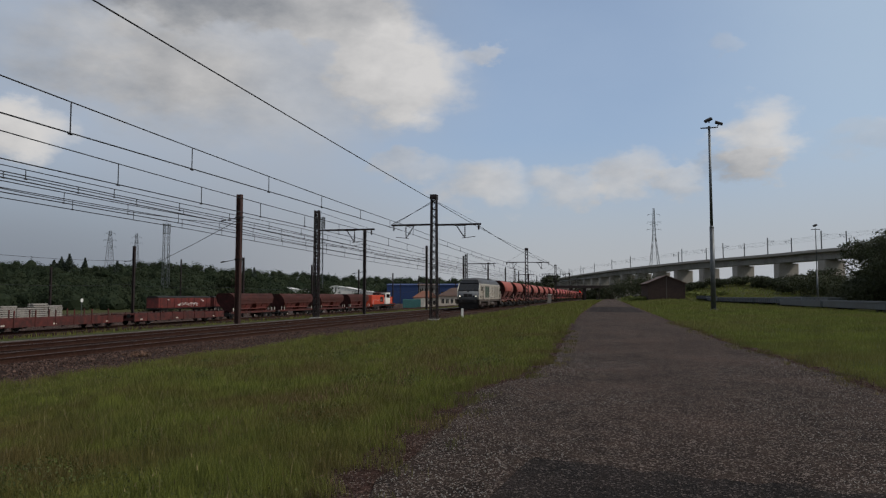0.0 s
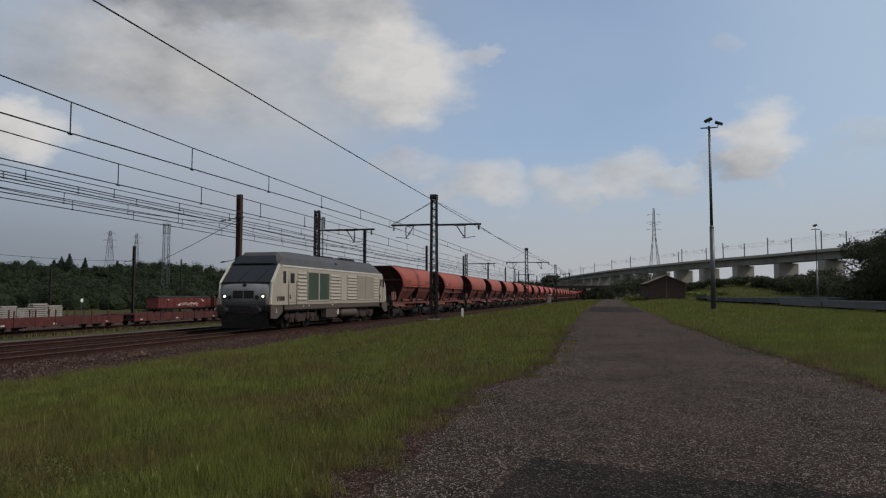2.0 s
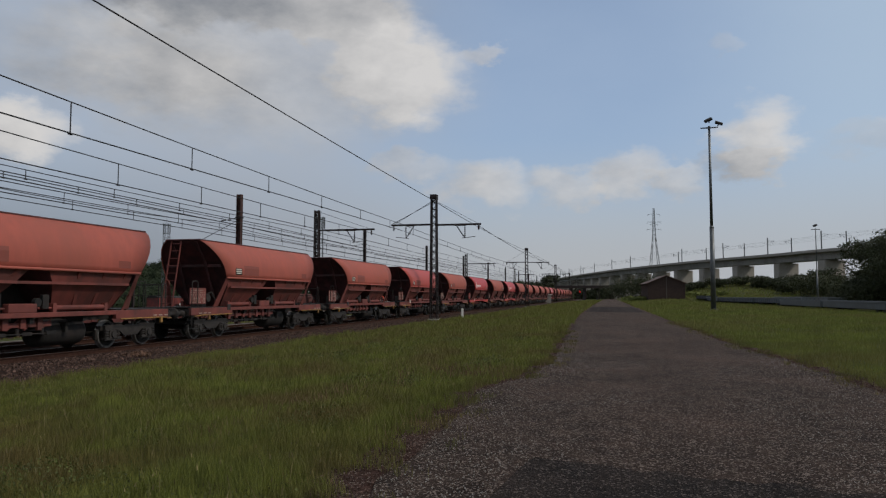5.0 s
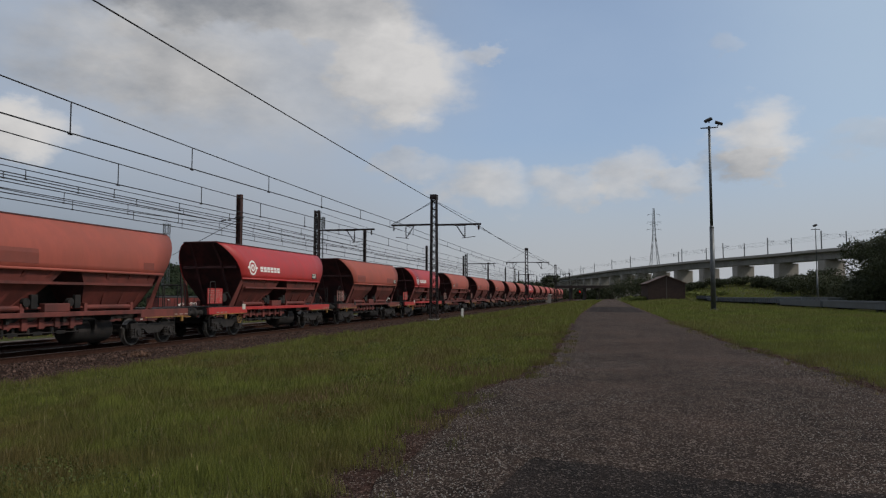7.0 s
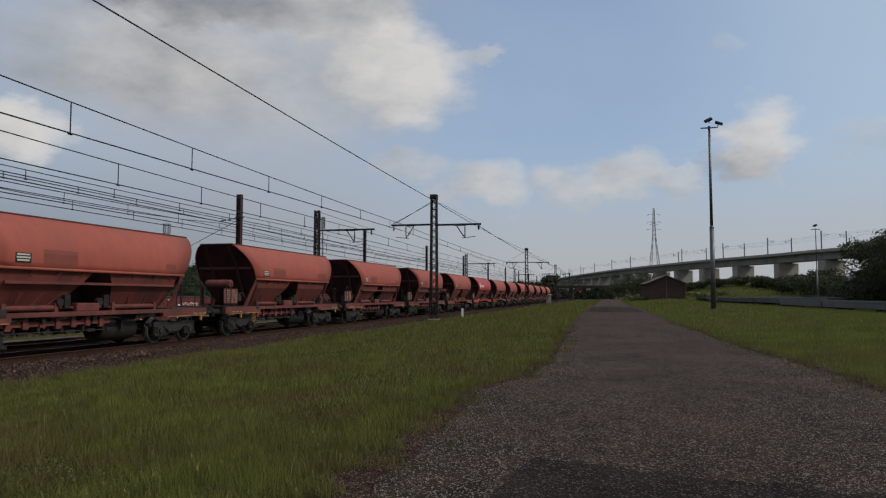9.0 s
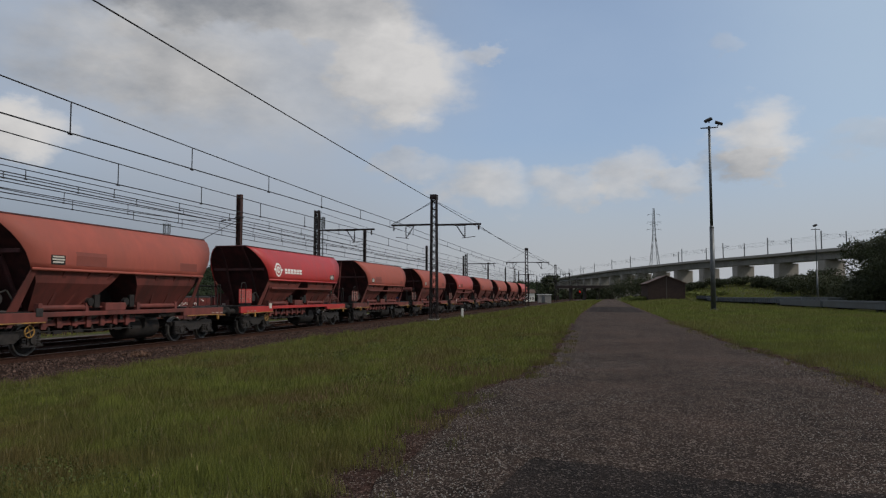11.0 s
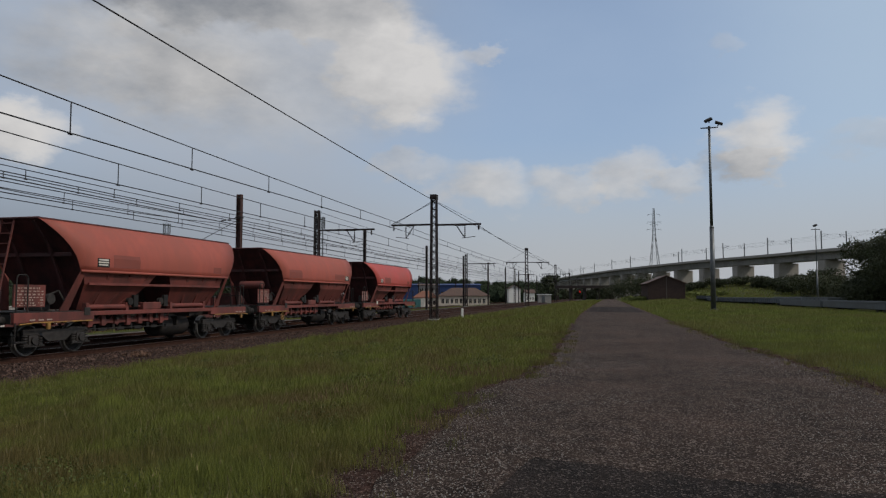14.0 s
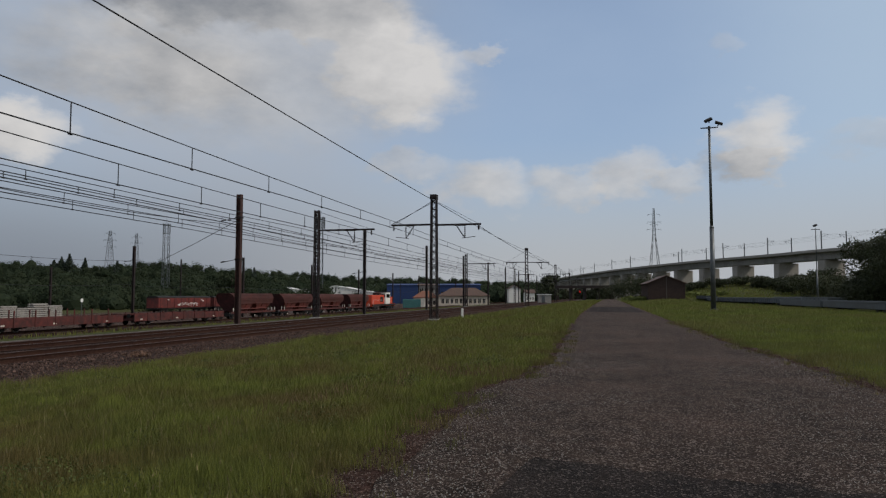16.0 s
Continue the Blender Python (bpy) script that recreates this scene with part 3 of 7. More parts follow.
def hopper_wagon(paint, style, words):
    w = root("hopper_wagon", words, "hopper wagon", "wagons of the moving train")
    Y0, Y1 = (2.66, 11.84) if "long" in style else (2.86, 11.46)
    part("body_shell", shell_mesh(Y0, Y1), paint, w, smooth=True)
    # end sheets carry their shade in the paint colour
    part("end_sheet", end_plate(1, Y0, .05), SHADE_RED, w, "end sheet in red darkened for shade")
    part("end_sheet", end_plate(-1, Y1, .05), SHADE_RED, w, "end sheet in red darkened for shade")
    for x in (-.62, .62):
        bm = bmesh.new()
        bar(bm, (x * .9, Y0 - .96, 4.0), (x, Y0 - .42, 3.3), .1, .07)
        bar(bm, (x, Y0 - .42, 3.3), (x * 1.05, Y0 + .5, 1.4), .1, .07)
        part("end_stiffener", bm, SHADE_RED, w)
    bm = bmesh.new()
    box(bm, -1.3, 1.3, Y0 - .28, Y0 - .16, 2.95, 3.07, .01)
    part("end_beam", bm, SHADE_RED, w)
    # rim along the open top
    bm = bmesh.new()
    for s in (-1, 1):
        tube(bm, (s * .8, Y0 - 1.02, 4.07), (s * .8, Y1 + 1.1, 4.07), .03, n=8)
    for y in (Y0 - 1.02, Y1 + 1.1):
        tube(bm, (-.8, y, 4.07), (.8, y, 4.07), .035, n=8)
    part("top_rim", bm, SHADE_RED, w)
    # chutes and their ribs: under-body shade is part of the paint colour
    for a in ((Y0 + .2, 6.7, 3.5, 5.5), (7.42, Y1 - .3, 8.2, Y1 - .65)):
        c = part("chute", chute(*a), CHUTE, w, "rust-stained discharge chute, red darkened for the shade under the body")
        # shade-dark red for the chute's end faces
        c.data.materials.append(SHADE_RED)
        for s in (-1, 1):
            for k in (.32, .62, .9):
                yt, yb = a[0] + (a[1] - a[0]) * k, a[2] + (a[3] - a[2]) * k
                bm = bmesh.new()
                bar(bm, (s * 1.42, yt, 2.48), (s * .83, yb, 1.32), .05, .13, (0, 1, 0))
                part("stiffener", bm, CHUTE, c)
    # added black sheet stands in for the shade between the chutes
    bm = bmesh.new()
    box(bm, -.02, .02, 4.6, 9.2, 1.25, 2.5)
    part("centre_web", bm, BLACK, w, "added black sheet that darkens the gap between the chutes")
    # longitudinal angle half way down, end struts, top bracket
    for s in (-1, 1):
        if style != "tank" and "long" not in style:
            bm = bmesh.new()
            box(bm, s * 1.32 - .04, s * 1.32 + .04, Y0 + .5, Y1 - .45, 2.08, 2.16)
            part("side_angle", bm, CHUTE, w)
        for y, e in ((Y0, 1), (Y1, -1)):
            bm = bmesh.new()
            foot = y - .42 if e > 0 else y - .5
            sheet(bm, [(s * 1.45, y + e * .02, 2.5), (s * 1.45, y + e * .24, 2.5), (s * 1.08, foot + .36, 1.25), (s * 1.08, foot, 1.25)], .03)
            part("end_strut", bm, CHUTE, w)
        # gate rods and actuators
        bm = bmesh.new()
        tube(bm, (s * 1.08, 3.6, 1.38), (s * 1.08, 5.4, 1.38), .085, n=10)
        tube(bm, (s * 1.08, 8.0, 1.38), (s * 1.08, 10.1, 1.38), .085, n=10)
        tube(bm, (s * 1.08, 5.4, 1.38), (s * 1.08, 8.0, 1.38), .035, n=8)
        for y in (3.55, 5.45, 7.95, 10.15):
            box(bm, s * 1.08 - .07, s * 1.08 + .09, y - .07, y + .07, 1.2, 1.52, .01)
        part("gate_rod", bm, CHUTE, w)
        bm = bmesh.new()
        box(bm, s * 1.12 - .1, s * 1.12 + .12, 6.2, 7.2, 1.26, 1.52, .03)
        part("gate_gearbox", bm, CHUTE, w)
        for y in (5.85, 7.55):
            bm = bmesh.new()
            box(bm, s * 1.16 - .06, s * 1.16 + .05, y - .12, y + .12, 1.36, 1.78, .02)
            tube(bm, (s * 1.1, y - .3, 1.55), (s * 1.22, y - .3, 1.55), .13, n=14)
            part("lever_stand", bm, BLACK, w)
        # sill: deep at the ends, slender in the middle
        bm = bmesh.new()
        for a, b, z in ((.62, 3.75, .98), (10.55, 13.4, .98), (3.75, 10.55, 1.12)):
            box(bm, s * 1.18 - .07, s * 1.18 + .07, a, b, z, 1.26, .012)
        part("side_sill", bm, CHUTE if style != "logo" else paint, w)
        bm = bmesh.new()
        pipe(bm, [(s * 1.31, .75, .93), (s * 1.31, 1.3, .97), (s * 1.31, 3.6, .97)], .022)
        box(bm, s * 1.31 - .03, s * 1.31 + .03, 1.74, 1.86, .78, .96)
        part("shunting_rope_rail", bm, YELLOW, w, "dirty yellow rail and hooks")
        bm = bmesh.new()
        pipe(bm, [(s * 1.31, 10.7, .97), (s * 1.31, 13.0, .97), (s * 1.31, 13.5, .93)], .022)
        for y in (12.9,):
            box(bm, s * 1.31 - .03, s * 1.31 + .03, y - .06, y + .06, .78, .96)
        part("shunting_rope_rail", bm, YELLOW, w, "dirty yellow rail and hooks")
        for y in (1.05, 12.4):
            bm = bmesh.new()
            for k in range(3):
                a = [(s * 1.265, y + .1 + .32 * k, 1.03 + .0), (s * 1.265, y + .3 + .32 * k, 1.03), (s * 1.265, y + .3 + .32 * k, 1.07), (s * 1.265, y + .1 + .32 * k, 1.07)]
                sheet(bm, a, .006 * s)
            tagged(part("stencil", bm, STENCIL, w), kind="stuff")
    bm = bmesh.new()
    box(bm, -.5, .5, .62, 13.66, .95, 1.22)
    for y in (.66, 2.47, 5.0, 7.1, 9.2, 11.78, 13.62):
        box(bm, -1.15, 1.15, y - .06, y + .06, .95, 1.22)
    box(bm, -1.2, 1.2, .62, 3.2, 1.26, 1.29)
    box(bm, -1.2, 1.2, 11.1, 13.66, 1.26, 1.29)
    part("underframe", bm, BLACK, w)
    bm = bmesh.new()
    for k in range(4):
        tube(bm, (-.6 + .4 * k, 4.2 + .3 * k, .72), (-.6 + .4 * k, 9.6, .72), .03, n=6)
    tube(bm, (.1, 6.4, .72), (.1, 7.6, .72), .2, n=14)
    box(bm, -.9, .9, 5.4, 5.5, .62, .95)
    box(bm, -.9, .9, 8.7, 8.8, .62, .95)
    part("brake_gear", bm, BLACK, w)
    for s in (-1, 1):
        bm = bmesh.new()
        box(bm, s * .98 - .04, s * .98 + .04, 3.5, 8.0, .84, .98, .01)
        for k in range(7):
            y = 3.7 + .62 * k
            box(bm, s * 1.02 - .05, s * 1.02 + .06, y, y + .2, .74 + .03 * (k % 3), 1.1, .02)
            bar(bm, (s * 1.0, y + .2, .76), (s * 1.0, y + .62, 1.08), .03)
        part("lower_truss", bm, CHUTE, w, "dull red lower frame with brackets")
        bm = bmesh.new()
        for k in range(5):
            y = 4.0 + .9 * k
            tube(bm, (s * 1.05, y, .62), (s * 1.05, y, .8), .05, n=8)
            box(bm, s * 1.05 - .04, s * 1.05 + .05, y + .15, y + .5, .6, .7, .01)
        pipe(bm, [(s * 1.08, 3.6, .68), (s * 1.08, 8.1, .64)], .02)
        part("brake_rigging", bm, BLACK, w)
    bm = bmesh.new()
    lathe(bm, [(8.0, .3), (8.0, .4), (8.05, .42), (9.7, .42), (9.75, .4), (9.75, .3)], 26, "y")
    o = part("air_cylinder", bm, BLACK, w, "large black cylinder under the frame", True)
    o.matrix_local = pose(.35, 0, .62)
    for y in (2.47, 11.6):
        bogie(w, y)
    for s in (-1, 1):
        for y, e in ((.62, -1), (13.66, 1)):
            bm = bmesh.new()
            lathe(bm, [(0, .12), (e * .25, .12), (e * .25, .09), (e * .56, .09), (e * .56, .2), (e * .59, .22), (e * .62, .18)], 18, "y")
            o = part("buffer", bm, BLACK, w, smooth=True)
            o.matrix_local = pose(s * .88, y, 1.05)
    for y, e in ((.62, -1), (13.66, 1)):
        bm = bmesh.new()
        box(bm, -.06, .06, min(y, y + e * .55), max(y, y + e * .55), .98, 1.1)
        part("coupling", bm, BLACK, w)
    # platform rails and steps at the leading end, a rail at the trailing end
    for s in (-1, 1):
        bm = bmesh.new()
        pipe(bm, [(s * 1.2, .72, .45), (s * 1.2, .72, 2.25), (s * 1.2, .78, 2.33), (s * 1.2, 1.06, 2.33), (s * 1.2, 1.12, 2.25), (s * 1.2, 1.12, 1.28)], .02)
        box(bm, s * 1.2 - .06, s * 1.2 + .1, .66, 1.0, .42, .46)
        part("platform_rail", bm, BLACK, w)
        bm = bmesh.new()
        pipe(bm, [(s * 1.15, 13.1, 1.28), (s * 1.15, 13.1, 2.2), (s * 1.15, 13.35, 2.2), (s * 1.15, 13.35, 1.28)], .018)
        part("trailing_rail", bm, BLACK, w)
    bm = bmesh.new()
    pipe(bm, [(-1.0, .72, 1.28), (-1.0, .72, 2.2), (-.3, .72, 2.2), (-.3, .72, 1.28)], .02)
    part("cross_rail", bm, BLACK, w)
    bm = bmesh.new()
    pipe(bm, [(-1.1, 13.2, 1.28), (-1.1, 13.2, 2.15), (1.1, 13.2, 2.15), (1.1, 13.2, 1.28)], .018)
    pipe(bm, [(-1.1, 13.2, 1.75), (1.1, 13.2, 1.75)], .014)
    part("trailing_cross_rail", bm, BLACK, w)
    bm = bmesh.new()
    box(bm, .35, .8, 2.05, 2.4, 1.29, 1.75, .03)
    tube(bm, (.86, 2.2, 1.65), (1.02, 2.2, 1.65), .16, n=14)
    pipe(bm, [(.6, 2.3, 1.7), (.9, 2.6, 1.9), (1.05, 2.75, 1.5)], .03)
    part("brake_valve", bm, AXLEBOX, w, "grimy brake valve box with pipework")
    # lettered board beside the leading end
    for s in (1,):
        bm = bmesh.new()
        box(bm, s * 1.08 - .012, s * 1.08 + .012, .72, 1.88, 1.42, 2.06)
        bd = part("data_board", bm, CHUTE if style != "logo" else paint, w, "board with rows of white stencilled writing")
        bm = bmesh.new()
        rng = random.Random(4)
        for r, (z, h) in enumerate(((1.94, .045), (1.86, .03), (1.76, .045), (1.68, .03), (1.6, .045), (1.52, .03), (1.46, .025))):
            y = .8
            while y < 1.75:
                l = rng.uniform(.03, .12)
                if r < 2 or y < 1.5 or rng.random() < .7:
                    box(bm, s * 1.093 - .002, s * 1.093 + .002, y, min(1.82, y + l), z, z + h)
                y += l + rng.uniform(.03, .09)
        tagged(part("board_writing", bm, STENCIL, bd), kind="stuff")
    if style in ("tank", "longtank"):
        bm = bmesh.new()
        lathe(bm, [(-.62, .1), (-.6, .17), (-.56, .19), (.56, .19), (.6, .17), (.62, .1)], 20)
        o = part("air_tank", bm, CHUTE, w, "dull red cylindrical air tank", True)
        o.matrix_local = pose(.12, 1.95, 2.28)
    if style in ("ladder", "plain"):
        ld = bmesh.new()
        for x in (-.55, -.1):
            bar(ld, (x, 1.3, 1.28), (x, Y0 - .98, 4.08), .04, .05)
        for k in range(9):
            t = (k + .5) / 9
            y, z = 1.3 + (Y0 - 2.28) * t, 1.28 + 2.8 * t
            bar(ld, (-.55, y, z), (-.1, y, z), .03)
        part("ladder", ld, CHUTE, w, "dull red steel ladder")
    # marks on the sides
    for s in (-1, 1):
        if style == "logo":
            bm = bmesh.new()
            for r0, r1 in ((.34, .25), (.17, .1)):
                n = 28
                a = [(math.cos(k * math.tau / n), math.sin(k * math.tau / n)) for k in range(n)]
                for k in range(n):
                    c0, c1 = a[k], a[(k + 1) % n]
                    q = [(3.8 + c0[0] * r0, 3.02 + c0[1] * r0), (3.8 + c1[0] * r0, 3.02 + c1[1] * r0), (3.8 + c1[0] * r1, 3.02 + c1[1] * r1), (3.8 + c0[0] * r1, 3.02 + c0[1] * r1)]
                    bm.faces.new([bm.verts.new((s * (1.488 - max(0, z - 2.96) * .19), y, z)) for y, z in q])
            for q in ((3.34, 3.58, 2.98, 3.07), (4.02, 4.26, 2.98, 3.07), (3.77, 3.83, 2.9, 3.14)):
                bm.faces.new([bm.verts.new((s * (1.489 - max(0, z - 2.96) * .19), y, z)) for y, z in ((q[0], q[2]), (q[1], q[2]), (q[1], q[3]), (q[0], q[3]))])
            part("emblem", bm, WHITE, w, "white ring emblem")
            bm = bmesh.new()
            for k in range(6):
                y = 4.5 + .34 * k
                bm.faces.new([bm.verts.new((s * (1.49 - max(0, z - 2.96) * .19), u, z)) for u, z in ((y, 2.86), (y + .28, 2.86), (y + .28, 3.1), (y, 3.1))])
            part("name_bars", bm, WHITE, w, "white bars of a company name")
        else:
            y0 = 4.55 if style != "ladder" else 4.3
            spots = [(3.3, 4.85, 2.66, 3.08), (9.4, 10.95, 2.7, 3.02)] if "long" in style else [(y0, y0 + 1.35, 2.66, 3.08)] + ([(10.3, 10.9, 2.66, 2.9)] if style != "tank" else [(9.9, 11.0, 2.68, 2.98)])
            for a, b, z0, z1 in spots:
                bm = bmesh.new()
                for u, v in ((z0, min(z1, 2.96)), (2.96, z1)):
                    if v > u:
                        f = lambda z: 1.4835 - max(0, z - 2.96) * .19
                        bm.faces.new([bm.verts.new((s * f(z), y, z)) for y, z in ((a, u), (b, u), (b, v), (a, v))])
                part("overpainted_patch", bm, PATCH_RED, w, "darker overpainted patch")
        pl = (3.55, 4.1)
        if style == "logo":
            pl = (10.35, 10.95)
        if "long" in style:
            pl = (11.05, 11.65)
        bm = bmesh.new()
        box(bm, s * 1.482 - .006, s * 1.482 + .006, pl[0], pl[1], 2.66, 2.94)
        plate = part("plate", bm, BLACK, w, "small black lettered plate")
        bm = bmesh.new()
        for z, a, b in ((2.87, .05, .5), (2.79, .04, .52), (2.71, .06, .48)):
            box(bm, s * 1.489 - .002, s * 1.489 + .002, pl[0] + a, pl[0] + b, z, z + .045)
        part("plate_writing", bm, CREAM, plate)
        bm = bmesh.new()
        box(bm, s * 1.25 - .02, s * 1.25 + .02, 3.3, 3.56, 1.14, 1.38, .01)
        part("card_holder", bm, CREAM if style in ("plain", "logo") else AXLEBOX, w)
    if style in ("tank", "logo", "longtank"):
        for s in (-1, 1):
            bm = bmesh.new()
            n = 16
            for k in range(n):
                a, b = k * math.tau / n, (k + 1) * math.tau / n
                tube(bm, (s * 1.2, 3.15 + .17 * math.cos(a), .72 + .17 * math.sin(a)), (s * 1.2, 3.15 + .17 * math.cos(b), .72 + .17 * math.sin(b)), .02, n=6)
            for k in range(4):
                a = k * math.tau / 4 + .4
                tube(bm, (s * 1.2, 3.15, .72), (s * 1.2, 3.15 + .17 * math.cos(a), .72 + .17 * math.sin(a)), .016, n=5)
            part("brake_wheel", bm, YELLOW, w, "yellow spoked brake wheel")
    return w


STYLES = [
    (BROWN_RED, "tank", "faded brick-red hopper wagon with an air tank"),
    (BROWN_RED, "ladder", "faded brick-red hopper wagon with an end ladder"),
    (BROWN_RED, "braced", "dusty brick-red hopper wagon with overpainted patches"),
    (BRIGHT_RED, "logo", "bright red hopper wagon with a white ring emblem"),
    (DUSTY_RED, "plain", "dusty red hopper wagon with an end ladder"),
    (BROWN_RED, "long", "long faded brick-red hopper wagon with dark patches"),
    (BROWN_RED, "longtank", "long faded brick-red hopper wagon with an air tank"),
]
ORDER = [5, 1, 5, 2, 1, 2, 4, 1, 3, 5, 3, 2, 0, 2, 2, 0, 3, 1, 0, 4, 6, 1, 6, 4]


def build_wagons():
    first = {}
    for i, k in enumerate(ORDER):
        s0 = 110.56 + 14.28 * i - (.2 if i == 22 else 0)
        if k not in first:
            ob = first[k] = hopper_wagon(*STYLES[k])
        else:
            ob = copy_thing(first[k], Matrix())
        train.append((ob, s0))


build_wagons()


def loco_side(s, lo):
    """Everything on one flank of the locomotive; s is the side."""
    def pane(name, y0, y1, z0, z1, m, depth=.02, label="", parent=None, x=1.45, bevel=.008):
        bm = bmesh.new()
        box(bm, s * x - depth / 2, s * x + depth / 2, y0, y1, z0, z1, bevel)
        return part(name, bm, m, parent or lo, label)

    for y0, y1 in ((3.45, 4.6), (7.9, 9.45), (10.65, 12.3), (15.65, 16.7)):
        lv = pane("louvre_panel", y0, y1, 1.45, 3.02, LOCO_SIDE, .02)
        for k in range(8):
            z = 1.5 + .19 * k
            bm = bmesh.new()
            v = [bm.verts.new((s * x, y, zz)) for y in (y0 + .05, y1 - .05) for x, zz in ((1.455, z), (1.52, z + .05), (1.455, z + .15))]
            for q in ((0, 1, 4, 3), (1, 2, 5, 4), (0, 2, 1), (3, 4, 5), (0, 3, 5, 2)):
                bm.faces.new([v[i] for i in q])
            part("louvre", bm, LOCO_SIDE, lv)
    for y0, y1, m, w in ((4.75, 6.2, GREEN, "faded green side panel"), (6.3, 7.75, GREEN, "faded green side panel"), (12.45, 13.95, TAUPE, "taupe grille panel"), (14.0, 15.55, TAUPE, "taupe grille panel")):
        p = pane("side_panel", y0, y1, 1.5, 3.02, m, .03, w, x=1.455)
        for a in ((y0 - .05, y0 + .02, 1.44, 3.08), (y1 - .02, y1 + .05, 1.44, 3.08), (y0, y1, 1.44, 1.52), (y0, y1, 3.0, 3.08)):
            pane("panel_edge", *a, LOCO_SIDE, .05, parent=p, x=1.46)
    pane("engine_door", 9.62, 10.5, 1.45, 3.0, LOCO_SIDE, .04)
    for y0, y1, k in ((2.45, 3.2, 1), (16.95, 17.5, -1)):
        d = pane("cab_door", y0, y1, 1.42, 3.05, LOCO_SIDE, .045)
        pane("door_window", y0 + .14, y1 - .14, 2.4, 2.9, GLASS, .02, "dark window", d, 1.472)
        bm = bmesh.new()
        for y in (y0 - .1, y1 + .1):
            tube(bm, (s * 1.5, y, 1.25), (s * 1.5, y, 2.55), .017, n=6)
        part("grab_rail", bm, AXLEBOX, d)
        bm = bmesh.new()
        box(bm, s * 1.47, s * 1.49, y0 + .08, y0 + .2, 1.6, 1.8)
        part("lock_plate", bm, BLACK, d)
    for y in (2.0, 17.85):
        pane("side_window", y - .17, y + .13, 2.38, 2.98, GLASS, .03, "dark cab window")
    # digits and marks
    if s > 0:
        m = Matrix(((0, 0, 1, 1.462), (1, 0, 0, 1.15), (0, 1, 0, 1.5), (0, 0, 0, 1)))
        letters("fleet_number", "75008", .34, BLACK, lo, m)
        m = Matrix(((0, 0, 1, 1.484), (1, 0, 0, 1.0), (0, 1, 0, .92), (0, 0, 0, 1)))
        letters("cab_mark", "2", .26, WHITE, lo, m)
    for y in (4.3, 5.0, 8.3):
        pane("sill_stencil", y, y + .12, 1.18, 1.26, CREAM, .004, x=1.412, bevel=0)
    bm = bmesh.new()
    box(bm, s * 1.44 - .012, s * 1.44 + .015, 3.8, 4.55, 1.82, 1.94)
    part("maker_bars", bm, BLACK, lo)


